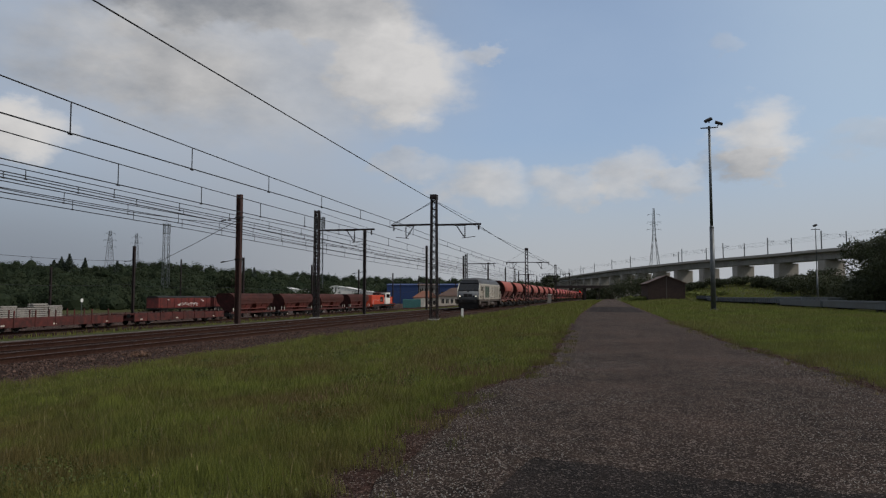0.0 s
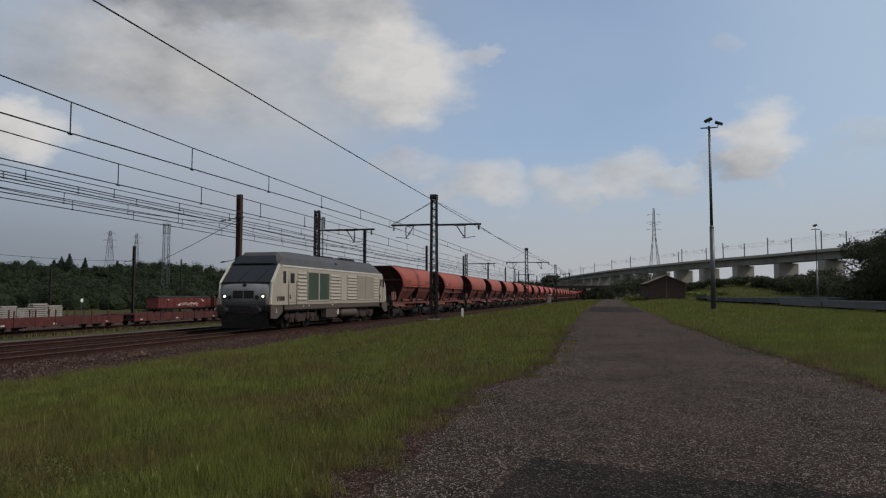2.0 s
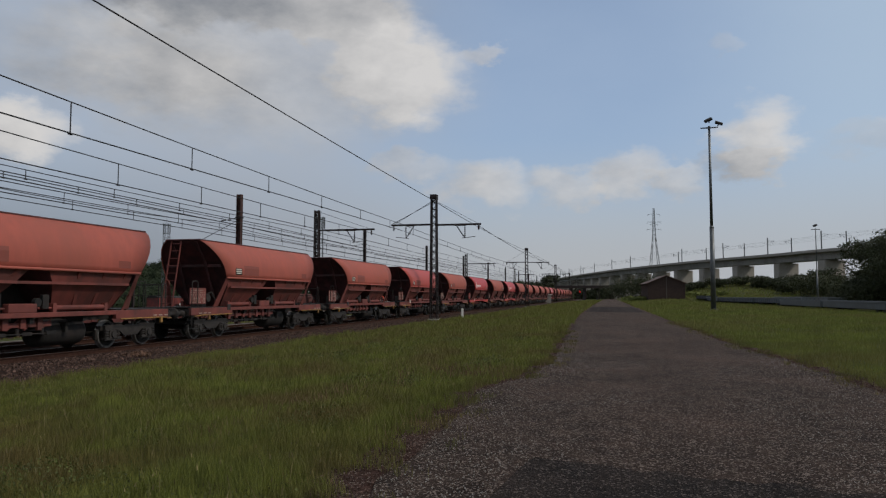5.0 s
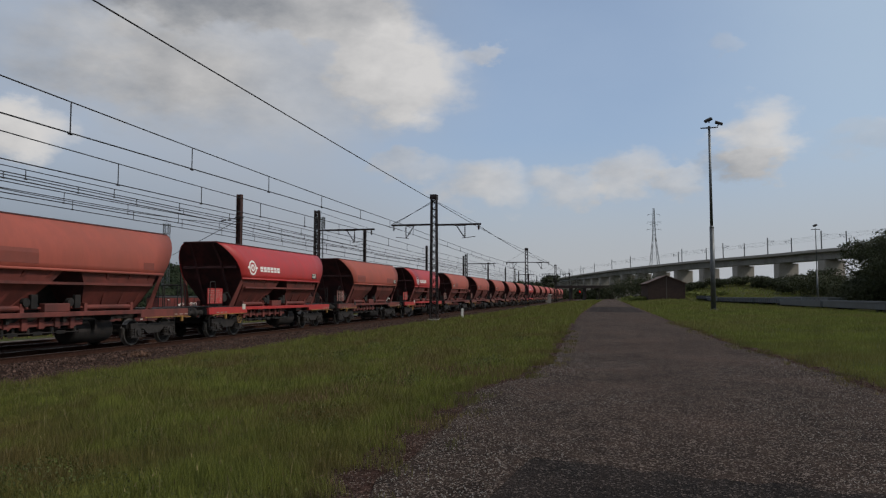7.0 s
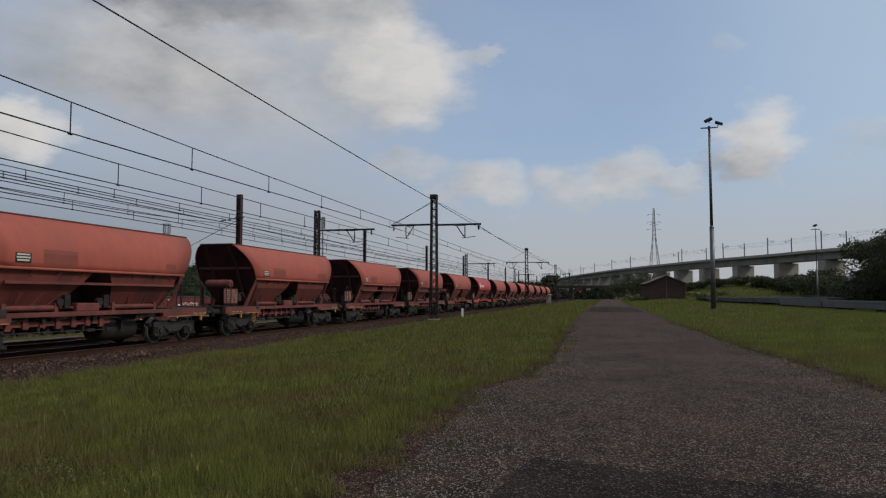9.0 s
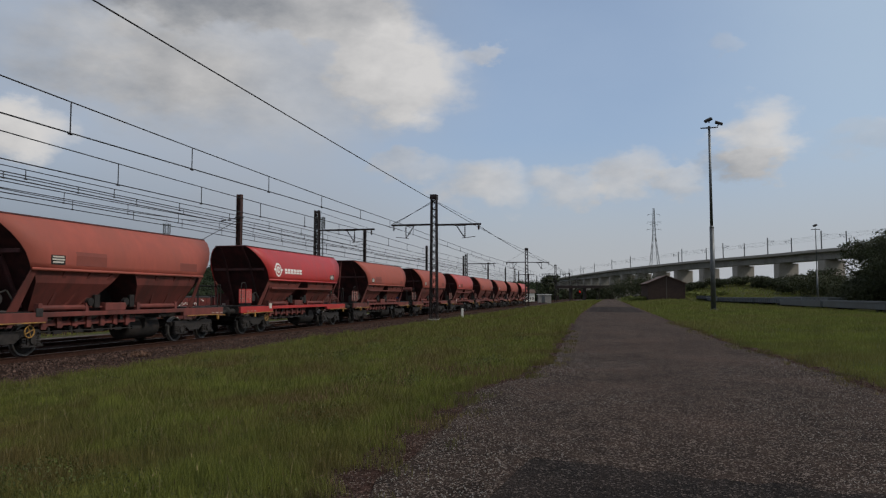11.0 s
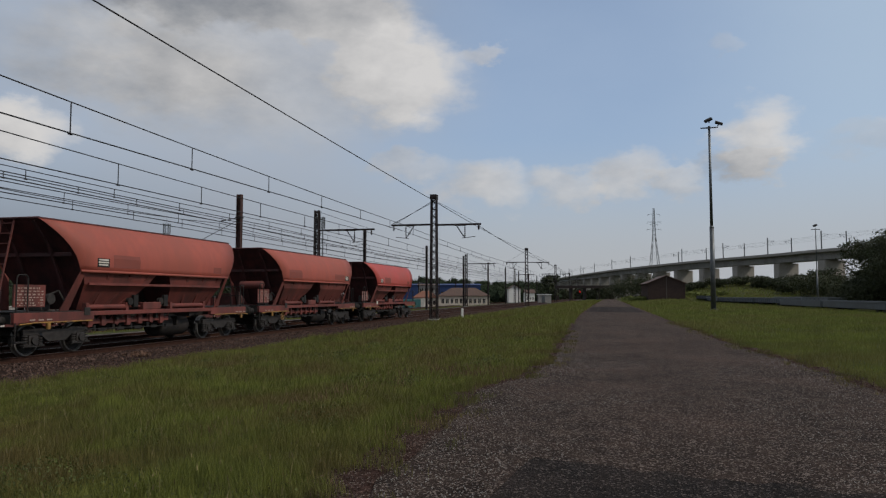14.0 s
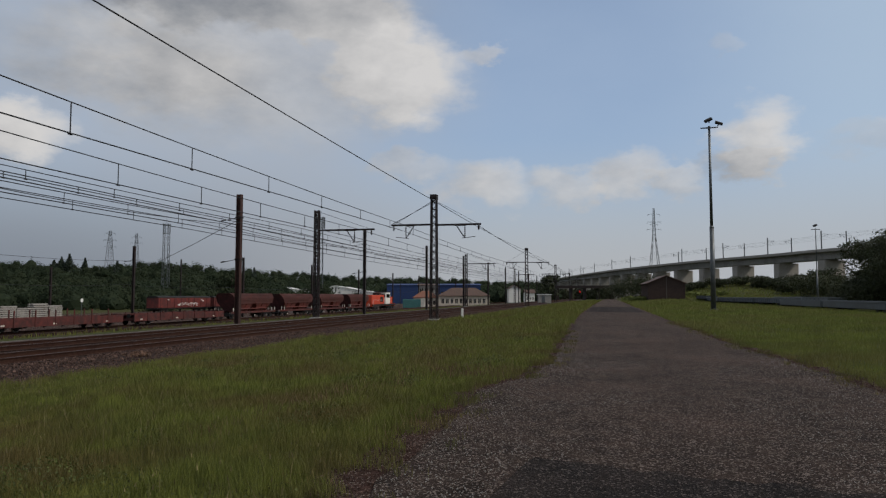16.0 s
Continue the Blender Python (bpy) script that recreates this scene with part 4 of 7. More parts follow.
def locomotive():
    lo = root("locomotive", "grey diesel locomotive with green side panels and dark roof", "locomotive")
    # flanks and cab ends
    prof = [(1.0, 1.02), (1.43, 1.3), (1.44, 3.24)]
    bm = bmesh.new()
    ring = [(-1.44, 1.3), (-1.45, 2.3), (-1.43, 3.24), (1.43, 3.24), (1.45, 2.3), (1.44, 1.3)]
    cols = []
    for y, k in ((1.66, 1), (17.54, 1)):
        cols.append([bm.verts.new((x, y, z)) for x, z in ring])
    for i in range(6):
        bm.faces.new((cols[0][i], cols[0][(i + 1) % 6], cols[1][(i + 1) % 6], cols[1][i]))
    part("body_side", bm, LOCO_SIDE, lo)
    for e, base in ((1, 0.0), (-1, 19.2)):
        Y = lambda d: base + e * d
        # light cheek of the cab
        bm = bmesh.new()
        for s in (-1, 1):
            pts = [(.72, 1.3), (1.67, 1.3), (1.67, 3.24), (1.6, 3.24), (.8, 2.36)]
            outer = [bm.verts.new((s * (1.44 - .1 * (1.32 - d if d < 1.32 else 0)), Y(d), z)) for d, z in pts]
            inner = [bm.verts.new((s * 1.1, Y(d), z)) for d, z in pts]
            bm.faces.new(outer), bm.faces.new(inner[::-1])
            for i in range(5):
                bm.faces.new((outer[i], outer[(i + 1) % 5], inner[(i + 1) % 5], inner[i]))
        part("cab_cheek", bm, LOCO_SIDE, lo)
        # pale edge along the windscreen
        bm = bmesh.new()
        for s in (-1, 1):
            bar(bm, (s * 1.375, Y(.74), 2.36), (s * 1.33, Y(1.62), 3.3), .12, .1, (1, 0, 0))
            bar(bm, (s * 1.375, Y(.74), 2.36), (s * 1.37, Y(.66), 1.35), .1, .08, (1, 0, 0))
        part("corner_trim", bm, CREAM, lo, "pale painted corner edge")
        # nose
        bm = bmesh.new()
        sec = [(.62, 1.25), (.5, 1.6), (.52, 2.05), (.66, 2.3), (.78, 2.38)]
        rows = []
        for d, z in sec:
            rows.append([bm.verts.new((x, Y(d + b), z)) for x, b in ((-1.36, .22), (-1.2, .08), (-.6, .01), (0, 0), (.6, .01), (1.2, .08), (1.36, .22))])
        for r, q in zip(rows, rows[1:]):
            for i in range(6):
                bm.faces.new((r[i], r[i + 1], q[i + 1], q[i]))
        back = [[bm.verts.new((x, Y(1.35), z)) for x in (-1.36, 1.36)] for _, z in (sec[0], sec[-1])]
        bm.faces.new([back[0][0]] + rows[0] + [back[0][1]])
        bm.faces.new([back[1][0]] + rows[-1] + [back[1][1]])
        part("nose", bm, LOCO_NOSE, lo, "mid-grey nose", True)
        # windscreen
        bm = bmesh.new()
        sheet(bm, [(-1.3, Y(.8), 2.4), (1.3, Y(.8), 2.4), (1.24, Y(1.6), 3.28), (-1.24, Y(1.6), 3.28)], .04)
        ws = part("windscreen", bm, GLASS, lo, "dark raked windscreen")
        bm = bmesh.new()
        bar(bm, (-1.34, Y(.76), 2.37), (1.34, Y(.76), 2.37), .08, .07)
        bar(bm, (-1.28, Y(1.6), 3.31), (1.28, Y(1.6), 3.31), .04, .03)
        bar(bm, (.5, Y(.74), 2.42), (.9, Y(1.3), 3.0), .03, .03)
        bar(bm, (-.5, Y(.74), 2.42), (-.1, Y(1.3), 3.0), .03, .03)
        part("wiper", bm, BLACK, ws)
        bm = bmesh.new()
        sheet(bm, [(-1.22, Y(1.56), 3.34), (1.22, Y(1.56), 3.34), (1.02, Y(1.88), 3.74), (-1.02, Y(1.88), 3.74)], .05)
        part("upper_windscreen", bm, GLASS, ws)
        for x in (-1.02, 1.02):
            bm = bmesh.new()
            lathe(bm, [(0, .13), (-e * .04, .14), (-e * .06, .1)], 20, "y")
            o = part("lamp_housing", bm, BLACK, lo, smooth=True)
            o.matrix_local = pose(x, Y(.6), 1.72)
            bm = bmesh.new()
            lathe(bm, [(-e * .05, .075), (-e * .075, .05)], 16, "y")
            q = part("headlight", bm, LAMP if e > 0 else GLASS, o, "lit round headlight" if e > 0 else "")
            bm = bmesh.new()
            lathe(bm, [(0, .1), (-e * .05, .1), (-e * .06, .06)], 18, "y")
            r = part("marker_light", bm, GLASS, lo)
            r.matrix_local = pose(x * .72, Y(.5), 1.68)
        bm = bmesh.new()
        lathe(bm, [(0, .1), (-e * .06, .1), (-e * .07, .05)], 18, "y")
        o = part("upper_headlight", bm, GLASS, lo)
        o.matrix_local = pose(0, Y(.66), 2.27)
        for a, b in ((-.55, -.03), (.03, .55)):
            bm = bmesh.new()
            y0, y1 = sorted((Y(.49), Y(.53)))
            box(bm, a, b, y0, y1, 1.62, 2.0, .01)
            part("nose_grille", bm, BLACK, lo)
        # steps beside the cab, buffer beam, plough
        bm = bmesh.new()
        y0, y1 = sorted((Y(.6), Y(1.3)))
        box(bm, -1.38, 1.38, y0, y1, .98, 1.27, .03)
        part("buffer_beam", bm, BLACK, lo)
        for s in (-1, 1):
            bm = bmesh.new()
            y0, y1 = sorted((Y(.5), Y(1.75)))
            pts = [(s * 1.42, y0, 1.28), (s * 1.42, y1, 1.28), (s * 1.42, y1, .95), (s * 1.42, (y0 + y1) / 2, .62), (s * 1.42, y0, .66)]
            if e < 0:
                pts = [(s * 1.42, y0, 1.28), (s * 1.42, y1, 1.28), (s * 1.42, y1, .66), (s * 1.42, (y0 + y1) / 2, .62), (s * 1.42, y0, .95)]
            sheet(bm, pts, -.06 * s)
            part("step_skirt", bm, LOCO_SILL, lo)
            bm = bmesh.new()
            y0, y1 = sorted((Y(.48), Y(.78)))
            box(bm, s * 1.3 - .1, s * 1.3 + .1, y0, y1, 1.32, 1.66, .02)
            part("corner_step", bm, TAUPE, lo)
            bm = bmesh.new()
            lathe(bm, [(e * .6, .13), (e * .3, .13), (e * .3, .1), (e * .06, .1), (e * .06, .24), (e * .02, .26), (0, .2)], 18, "y")
            o = part("buffer", bm, BLACK, lo, smooth=True)
            o.matrix_local = pose(s * .88, base, 1.05)
        bm = bmesh.new()
        y0, y1 = sorted((Y(.5), Y(.62)))
        sheet(bm, [(-1.25, Y(.75), .18), (1.25, Y(.75), .18), (1.25, Y(.62), .95), (-1.25, Y(.62), .95)], .03)
        part("plough", bm, BLACK, lo)
    # roof: sloping flanks, flat top, fans, silencer
    bm = bmesh.new()
    ys = [(1.66, .0), (2.2, .95), (2.9, 1.0), (16.3, 1.0), (16.75, 1.0), (17.54, .0)]
    rows = []
    for y, k in ys:
        t = .1 + .9 * k
        rows.append([bm.verts.new((x * (1 if j in (0, 5) else 1), y, 3.26 + dz * t)) for j, (x, dz) in enumerate(((-1.43, 0), (-1.24, .42), (-.86, .74), (.86, .74), (1.24, .42), (1.43, 0)))])
    for r, q in zip(rows, rows[1:]):
        for i in range(5):
            bm.faces.new((r[i], r[i + 1], q[i + 1], q[i]))
        bm.faces.new((r[0], q[0], q[5], r[5]))
    bm.faces.new(rows[0]), bm.faces.new(rows[-1][::-1])
    rf = part("roof", bm, LOCO_ROOF, lo, "sooty dark grey roof")
    for y0, y1, z, m in ((3.4, 6.6, 4.05, LOCO_ROOF), (8.3, 9.9, 4.1, BLACK), (11.3, 13.6, 4.12, BLACK)):
        bm = bmesh.new()
        box(bm, -.8, .8, y0, y1, 3.9, z, .03)
        part("roof_hatch", bm, m, rf)
    for y in (14.3, 15.6):
        bm = bmesh.new()
        lathe(bm, [(4.0, .6), (4.06, .6), (4.06, .5), (4.03, .1)], 24, "z")
        o = part("roof_fan", bm, BLACK, rf)
        o.matrix_local = pose(0, y, 0)
    bm = bmesh.new()
    for s in (-1, 1):
        pipe(bm, [(s * 1.02, 10.2, 4.0), (s * 1.02, 10.2, 4.1), (s * 1.02, 15.8, 4.1), (s * 1.02, 15.8, 3.95)], .02)
        box(bm, s * 1.26 - .04, s * 1.26 + .04, 9.1, 9.35, 3.6, 3.7)
    part("roof_rail", bm, BLACK, rf)
    bm = bmesh.new()
    for s in (-1, 1):
        box(bm, s * 1.43 - .03, s * 1.43 + .03, 1.7, 17.5, 3.2, 3.29, .01)
    part("cantrail", bm, CREAM, lo, "pale cantrail strip")
    for s in (-1, 1):
        bm = bmesh.new()
        box(bm, s * 1.38 - .03, s * 1.38 + .03, 2.1, 17.1, 1.04, 1.32, .01)
        part("sill", bm, LOCO_SILL, lo, "taupe lower sill")
        loco_side(s, lo)
        bm = bmesh.new()
        lathe(bm, [(10.2, .14), (10.25, .24), (10.35, .27), (12.7, .27), (12.8, .24), (12.85, .14)], 20, "y")
        o = part("air_reservoir", bm, LOCO_SILL, lo, "grey cylindrical reservoir", True)
        o.matrix_local = pose(s * 1.1, 0, .72)
        bm = bmesh.new()
        box(bm, s * 1.2 - .18, s * 1.2 + .16, 7.6, 9.3, .5, 1.04, .02)
        bx = part("battery_box", bm, LOCO_SILL, lo)
        for k in range(5):
            bm = bmesh.new()
            box(bm, s * 1.365 - .01, s * 1.365 + .012, 7.7, 9.2, .56 + .09 * k, .6 + .09 * k)
            part("slat", bm, LOCO_SILL, bx)
        bm = bmesh.new()
        box(bm, s * 1.2 - .1, s * 1.2 + .1, 9.45, 9.7, .62, 1.0, .02)
        part("filler", bm, CREAM, lo)
    bm = bmesh.new()
    box(bm, -1.3, 1.3, 1.3, 17.9, .95, 1.05)
    box(bm, -.9, .9, 6.9, 12.6, .35, .95)
    part("underframe", bm, BLACK, lo)
    for yc in (4.7, 14.5):
        b = new("bogie")
        b.parent = lo
        b.matrix_local = pose(0, yc, 0)
        w = wheelset(b, -1.3, .55)
        w.data.materials[1] = BLACK
        share(w, b, 0, 1.3, .55, 20)
        for s in (-1, 1):
            bm = bmesh.new()
            box(bm, s * 1.08 - .06, s * 1.08 + .06, -2.0, 2.0, .62, .84, .02)
            box(bm, s * 1.08 - .07, s * 1.08 + .07, -.5, .5, .38, .7, .03)
            part("side_member", bm, RUSTY, b)
            for e in (-1, 1):
                bm = bmesh.new()
                box(bm, s * 1.1 - .1, s * 1.1 + .1, e * 1.3 - .24, e * 1.3 + .24, .36, .78, .03)
                tube(bm, (s * 1.1, e * 1.3, .55), (s * 1.24, e * 1.3, .55), .15, n=14)
                tube(bm, (s * 1.12, e * .72, .5), (s * 1.12, e * .72, 1.0), .12, n=12)
                tube(bm, (s * 1.12, e * 1.85, .5), (s * 1.12, e * 1.85, .95), .08, n=10)
                part("axlebox", bm, RUSTY, b)
        bm = bmesh.new()
        box(bm, -1, 1, -.3, .3, .4, .9)
        box(bm, -1, 1, -2.0, -1.95, .3, .75)
        box(bm, -1, 1, 1.95, 2.0, .3, .75)
        part("bolster", bm, BLACK, b)
    return lo


train.append((locomotive(), 90.32))


# ---- masts, wires and signals along the line ----
def lattice_faces(parent, h, w0, w1, panel, m, leg=.1, brace=.06):
    """Four angle legs and four crossed faces."""
    n = max(4, round(h / panel))
    half = lambda z: (w0 + (w1 - w0) * z / h) / 2
    for sx in (-1, 1):
        for sy in (-1, 1):
            bm = bmesh.new()
            bar(bm, (sx * half(0), sy * half(0), 0), (sx * half(h), sy * half(h), h), leg, leg, (0, 1, 0))
            part("leg", bm, m, parent)
    for face in range(4):
        bm = bmesh.new()
        for k in range(n):
            z0, z1 = h * k / n, h * (k + 1) / n
            a, b = half(z0), half(z1)
            for e in (-1, 1):
                p, q = (e * a, a, z0), (-e * b, b, z1)
                if face == 1:
                    p, q = (p[0], -p[1], z0), (q[0], -q[1], z1)
                if face == 2:
                    p, q = (p[1], p[0], z0), (q[1], q[0], z1)
                if face == 3:
                    p, q = (-p[1], p[0], z0), (-q[1], q[0], z1)
                bar(bm, p, q, brace, .03)
        part("lattice_face", bm, m, parent)


def insulator(bm, a, b, r=.06):
    a, b = Vector(a), Vector(b)
    tube(bm, a, b, .035, n=6)
    for k in range(5):
        p = a + (b - a) * (.2 + .15 * k)
        d = (b - a).normalized() * .02
        tube(bm, p - d, p + d, r, n=8)


def line_mast(x, y, h, arms, words, head=True):
    m = root("catenary_mast", words, "catenary mast", "lattice masts along the line", x, y, -.5)
    bm = bmesh.new()
    box(bm, -.45, .45, -.45, .45, -.1, .18, .03)
    part("footing", bm, PALE, m)
    lattice_faces(m, h, .56 if head else .4, .42 if head else .34, .62, MAST)
    if head:
        bm = bmesh.new()
        box(bm, -.3, .3, -.3, .3, h - .05, h + .35, .05)
        part("mast_head", bm, MAST, m)
    for x0, x1, z in arms:
        bm = bmesh.new()
        for s in (-.1, .1):
            bar(bm, (x0, s, z), (x1, s, z), .05, .14)
        arm = part("arm", bm, MAST, m)
        end = x1 if abs(x1) > abs(x0) else x0
        sg = 1 if end > 0 else -1
        bm = bmesh.new()
        tube(bm, (end * .96, 0, z), (0, 0, h - .1), .016, n=5)
        part("stay", bm, MAST, arm)
        for f, slant in ((.66, .75), (.95, 0)):
            bm = bmesh.new()
            low = (end * f, 0, z - 1.15 if slant else z - .5)
            insulator(bm, (end * f, 0, z - .05), low, .085)
            if slant:
                insulator(bm, (end * f - sg * slant, 0, z - .05), low, .085)
                bar(bm, (low[0] - sg * .25, 0, low[2]), (low[0] + sg * .9, 0, low[2] + .12), .045)
                tube(bm, (end * f - sg * slant - .1, 0, z - .05), (end * f + .1, 0, z - .05), .07, n=8)
            part("insulator_bracket", bm, MAST, arm)
    return m


MAST_Y = [-11.0, 57.92, 126.8, 196.7, 266, 335]
for y in MAST_Y:
    line_mast(-14.41, y, 10.35, [(-.3, -3.75, 8.15), (.3, 4.05, 8.1)], "dark lattice catenary mast with two cross arms")
for y in [-9, 59.85, 128.9, 198]:
    line_mast(-25.89, y, 9.9, [(.3, 5.5, 8.05)], "dark lattice catenary mast with one long arm", head=False)


def steel_pole(x, y, z, h, w, m, words, bracket=True):
    p = root("steel_pole", words, "steel pole", "plain poles beside the sidings", x, y, z)
    bm = bmesh.new()
    a, c = w / 2, w / 2 - .03
    prof = [(-a, -a), (-c, -a), (-c, -.02), (c, -.02), (c, -a), (a, -a), (a, a), (c, a), (c, .02), (-c, .02), (-c, a), (-a, a)]
    lo, hi = [bm.verts.new((u, t, 0)) for u, t in prof], [bm.verts.new((u, t, h)) for u, t in prof]
    for k in range(12):
        bm.faces.new((lo[k], lo[(k + 1) % 12], hi[(k + 1) % 12], hi[k]))
    bm.faces.new(hi), bm.faces.new(lo[::-1])
    part("post", bm, m, p)
    if bracket:
        for k, zz in enumerate((h * .82, h * .5)):
            bm = bmesh.new()
            bar(bm, (-w / 2, 0, zz), (-1.1, 0, zz - .15), .04)
            insulator(bm, (-1.1, 0, zz - .15), (-1.5, 0, zz - .2), .05)
            box(bm, -w / 2 - .05, w / 2 + .05, -w / 2 - .03, w / 2 + .03, zz - .06, zz + .06)
            part("bracket", bm, MAST, p)
    return p


for k in range(9):
    steel_pole(-27.26, 48.38 + 28.25 * k, -.6, 9.9, .36 if k == 0 else .3, RUSTPOLE if k == 0 else MAST, "rust-brown broad-flange steel pole beside the track")
for k in range(9):
    steel_pole(-60.35, 80.4 + 28.35 * k, -2.1, 10.2, .3, MAST, "dark slender steel pole in the yard")
for y, x, h in ((80.3, -73, 7.6), (143, -95, 12), (300, -90, 10), (262, -70, 9)):
    steel_pole(x, y, -2.1, h, .24, MAST, "thin dark pole standing in the yard", False)


def wire_run(name, pts, r, parent, m=None):
    cu = bpy.data.curves.new(name, "CURVE")
    cu.dimensions, cu.bevel_depth, cu.bevel_resolution = "3D", r, 1
    sp = cu.splines.new("POLY")
    sp.points.add(len(pts) - 1)
    for p, q in zip(sp.points, pts):
        p.co = (*q, 1)
    cu.materials.append(m or WIRE)
    ob = new(name, cu)
    ob.parent = parent
    return ob


def overhead(words, x, sup, hm, hc, drop=7.0, r=.013, start=0.0):
    """Carrier and contact wire with droppers; heights over the road at each support."""
    o = root("overhead_line", words, "overhead wire", "overhead lines")
    mp, cp, marks = [], [], []
    for i in range(len(sup) - 1):
        a, b = sup[i], sup[i + 1]
        n = 12
        for k in range(n + (i == len(sup) - 2)):
            t = k / n
            y = a + (b - a) * t
            mp.append((x, y, hm[i] + (hm[i + 1] - hm[i]) * t - 4 * .25 * t * (1 - t)))
            cp.append((x + .1 * math.sin(y * .05), y, hc[i] + (hc[i + 1] - hc[i]) * t - 4 * .06 * t * (1 - t)))
    wire_run("carrier_wire", mp, r, o)
    wire_run("contact_wire", cp, r * 1.1, o)
    at = lambda pts, y: next((p[2] + (q[2] - p[2]) * (y - p[1]) / (q[1] - p[1]) for p, q in zip(pts, pts[1:]) if p[1] <= y <= q[1]), None)
    y = sup[0] + 3 + start
    while y < 200:
        z0, z1 = at(cp, y), at(mp, y)
        if z0 and z1:
            bm = bmesh.new()
            bar(bm, (x, y, z0), (x, y, z1), .03)
            bar(bm, (x, y - .08, z0), (x, y + .08, z0), .07, .07)
            part("dropper", bm, WIRE, o)
        y += drop
    return o


S1 = [-11, 57.9, 126.8, 196.7, 266, 335]
overhead("carrier and contact wire over the running track", -17.27, S1, [8.66, 7.75, 7.5, 7.5, 7.5, 7.5], [6.85, 7.2, 6.7, 6.6, 6.6, 6.6], 7.0, .022, 6.6)
overhead("carrier and contact wire over the second track", -21.2, S1, [8.1, 7.4, 7.3, 7.3, 7.3, 7.3], [6.55, 6.6, 6.4, 6.4, 6.4, 6.4], 6.6, .022, 2)
overhead("doubled overhead wire above the loop track", -29.8, S1, [8.5, 7.9, 7.6, 7.5, 7.5, 7.5], [7.95, 7.4, 7.1, 7, 7, 7], 5.2, .03, 1)
overhead("overhead wire above a yard track", -33.5, S1, [8.65, 8.2, 7.8, 7.6, 7.5, 7.5], [7.75, 7.4, 7.1, 7, 7, 7], 6.1, .03, 3)
overhead("overhead wire above a yard track", -38.0, S1, [9.2, 8.6, 8.0, 7.6, 7.5, 7.5], [8.3, 7.8, 7.1, 7, 7, 7], 6.8, .03, 4)


overhead("overhead wire above a yard track", -26.6, S1, [7.95, 7.6, 7.4, 7.4, 7.4, 7.4], [7.3, 7.0, 6.8, 6.8, 6.8, 6.8], 6.1, .022, 5)


def plain_wires():
    f = root("feeder_line", "thick dark feeder wire strung along mast tops", "feeder wire")
    pts = []
    zz = [10.75, 9.72, 9.75, 9.7, 9.7, 9.7]
    for i in range(5):
        for k in range(10):
            t = k / 10
            pts.append((-14.5, MAST_Y[i] + (MAST_Y[i + 1] - MAST_Y[i]) * t, zz[i] + (zz[i + 1] - zz[i]) * t - 4 * (.14 if i == 0 else .3) * t * (1 - t)))
    wire_run("feeder_cable", pts, .026, f)
    for x, z0, sag in ((-10.6, 7.5, .4),):
        pts = []
        for i in range(1 if x > -12 else 0, 4):
            for k in range(9):
                t = k / 8
                pts.append((x, MAST_Y[i] + (MAST_Y[i + 1] - MAST_Y[i]) * t, z0 - 4 * sag * t * (1 - t)))
        wire_run("bare_wire", pts, .022, f)
    g = root("signal_wires", "thin telegraph wires between yard poles", "wire")
    for x, z in ((-61.8, 6.2), (-61.8, 3.1), (-28.7, 7.1)):
        base, st = (80.4 - 56.7, 28.35) if x < -50 else (48.2 - 56.5, 28.25)
        pts = []
        for i in range(9):
            for k in range(6):
                t = k / 6
                pts.append((x, base + st * (i + t), z - 4 * .35 * t * (1 - t)))
        wire_run("wire", pts, .022, g)
    c = root("cross_span", "thin sagging cross wires from pole to yard pole", "wire")
    wire_run("span_wire", [(-27.3, 48.2, 7.3), (-36, 56, 6.2), (-48, 68, 5.3), (-60.3, 80.4, 5.2)], .024, c)
    wire_run("span_wire", [(-14.4, 57.9, 9.6), (-18.2, 57.9, 7.7)], .024, c)


plain_wires()


# ---- the yard beyond the main line ----
YARD_Z = -1.5
yt = root("yard_track", "rusty siding rails in the sunken yard", "railway track", kind="structure", x=-50.1)
for s in (-.75, .75):
    bm = bmesh.new()
    box(bm, s - .035, s + .035, 0, 400, YARD_Z - .3, YARD_Z)
    part("rail", bm, RAIL, yt)
bm = bmesh.new()
box(bm, -2.2, 2.2, 0, 400, YARD_Z - .5, YARD_Z - .16)
part("ballast", bm, BALLAST, yt)


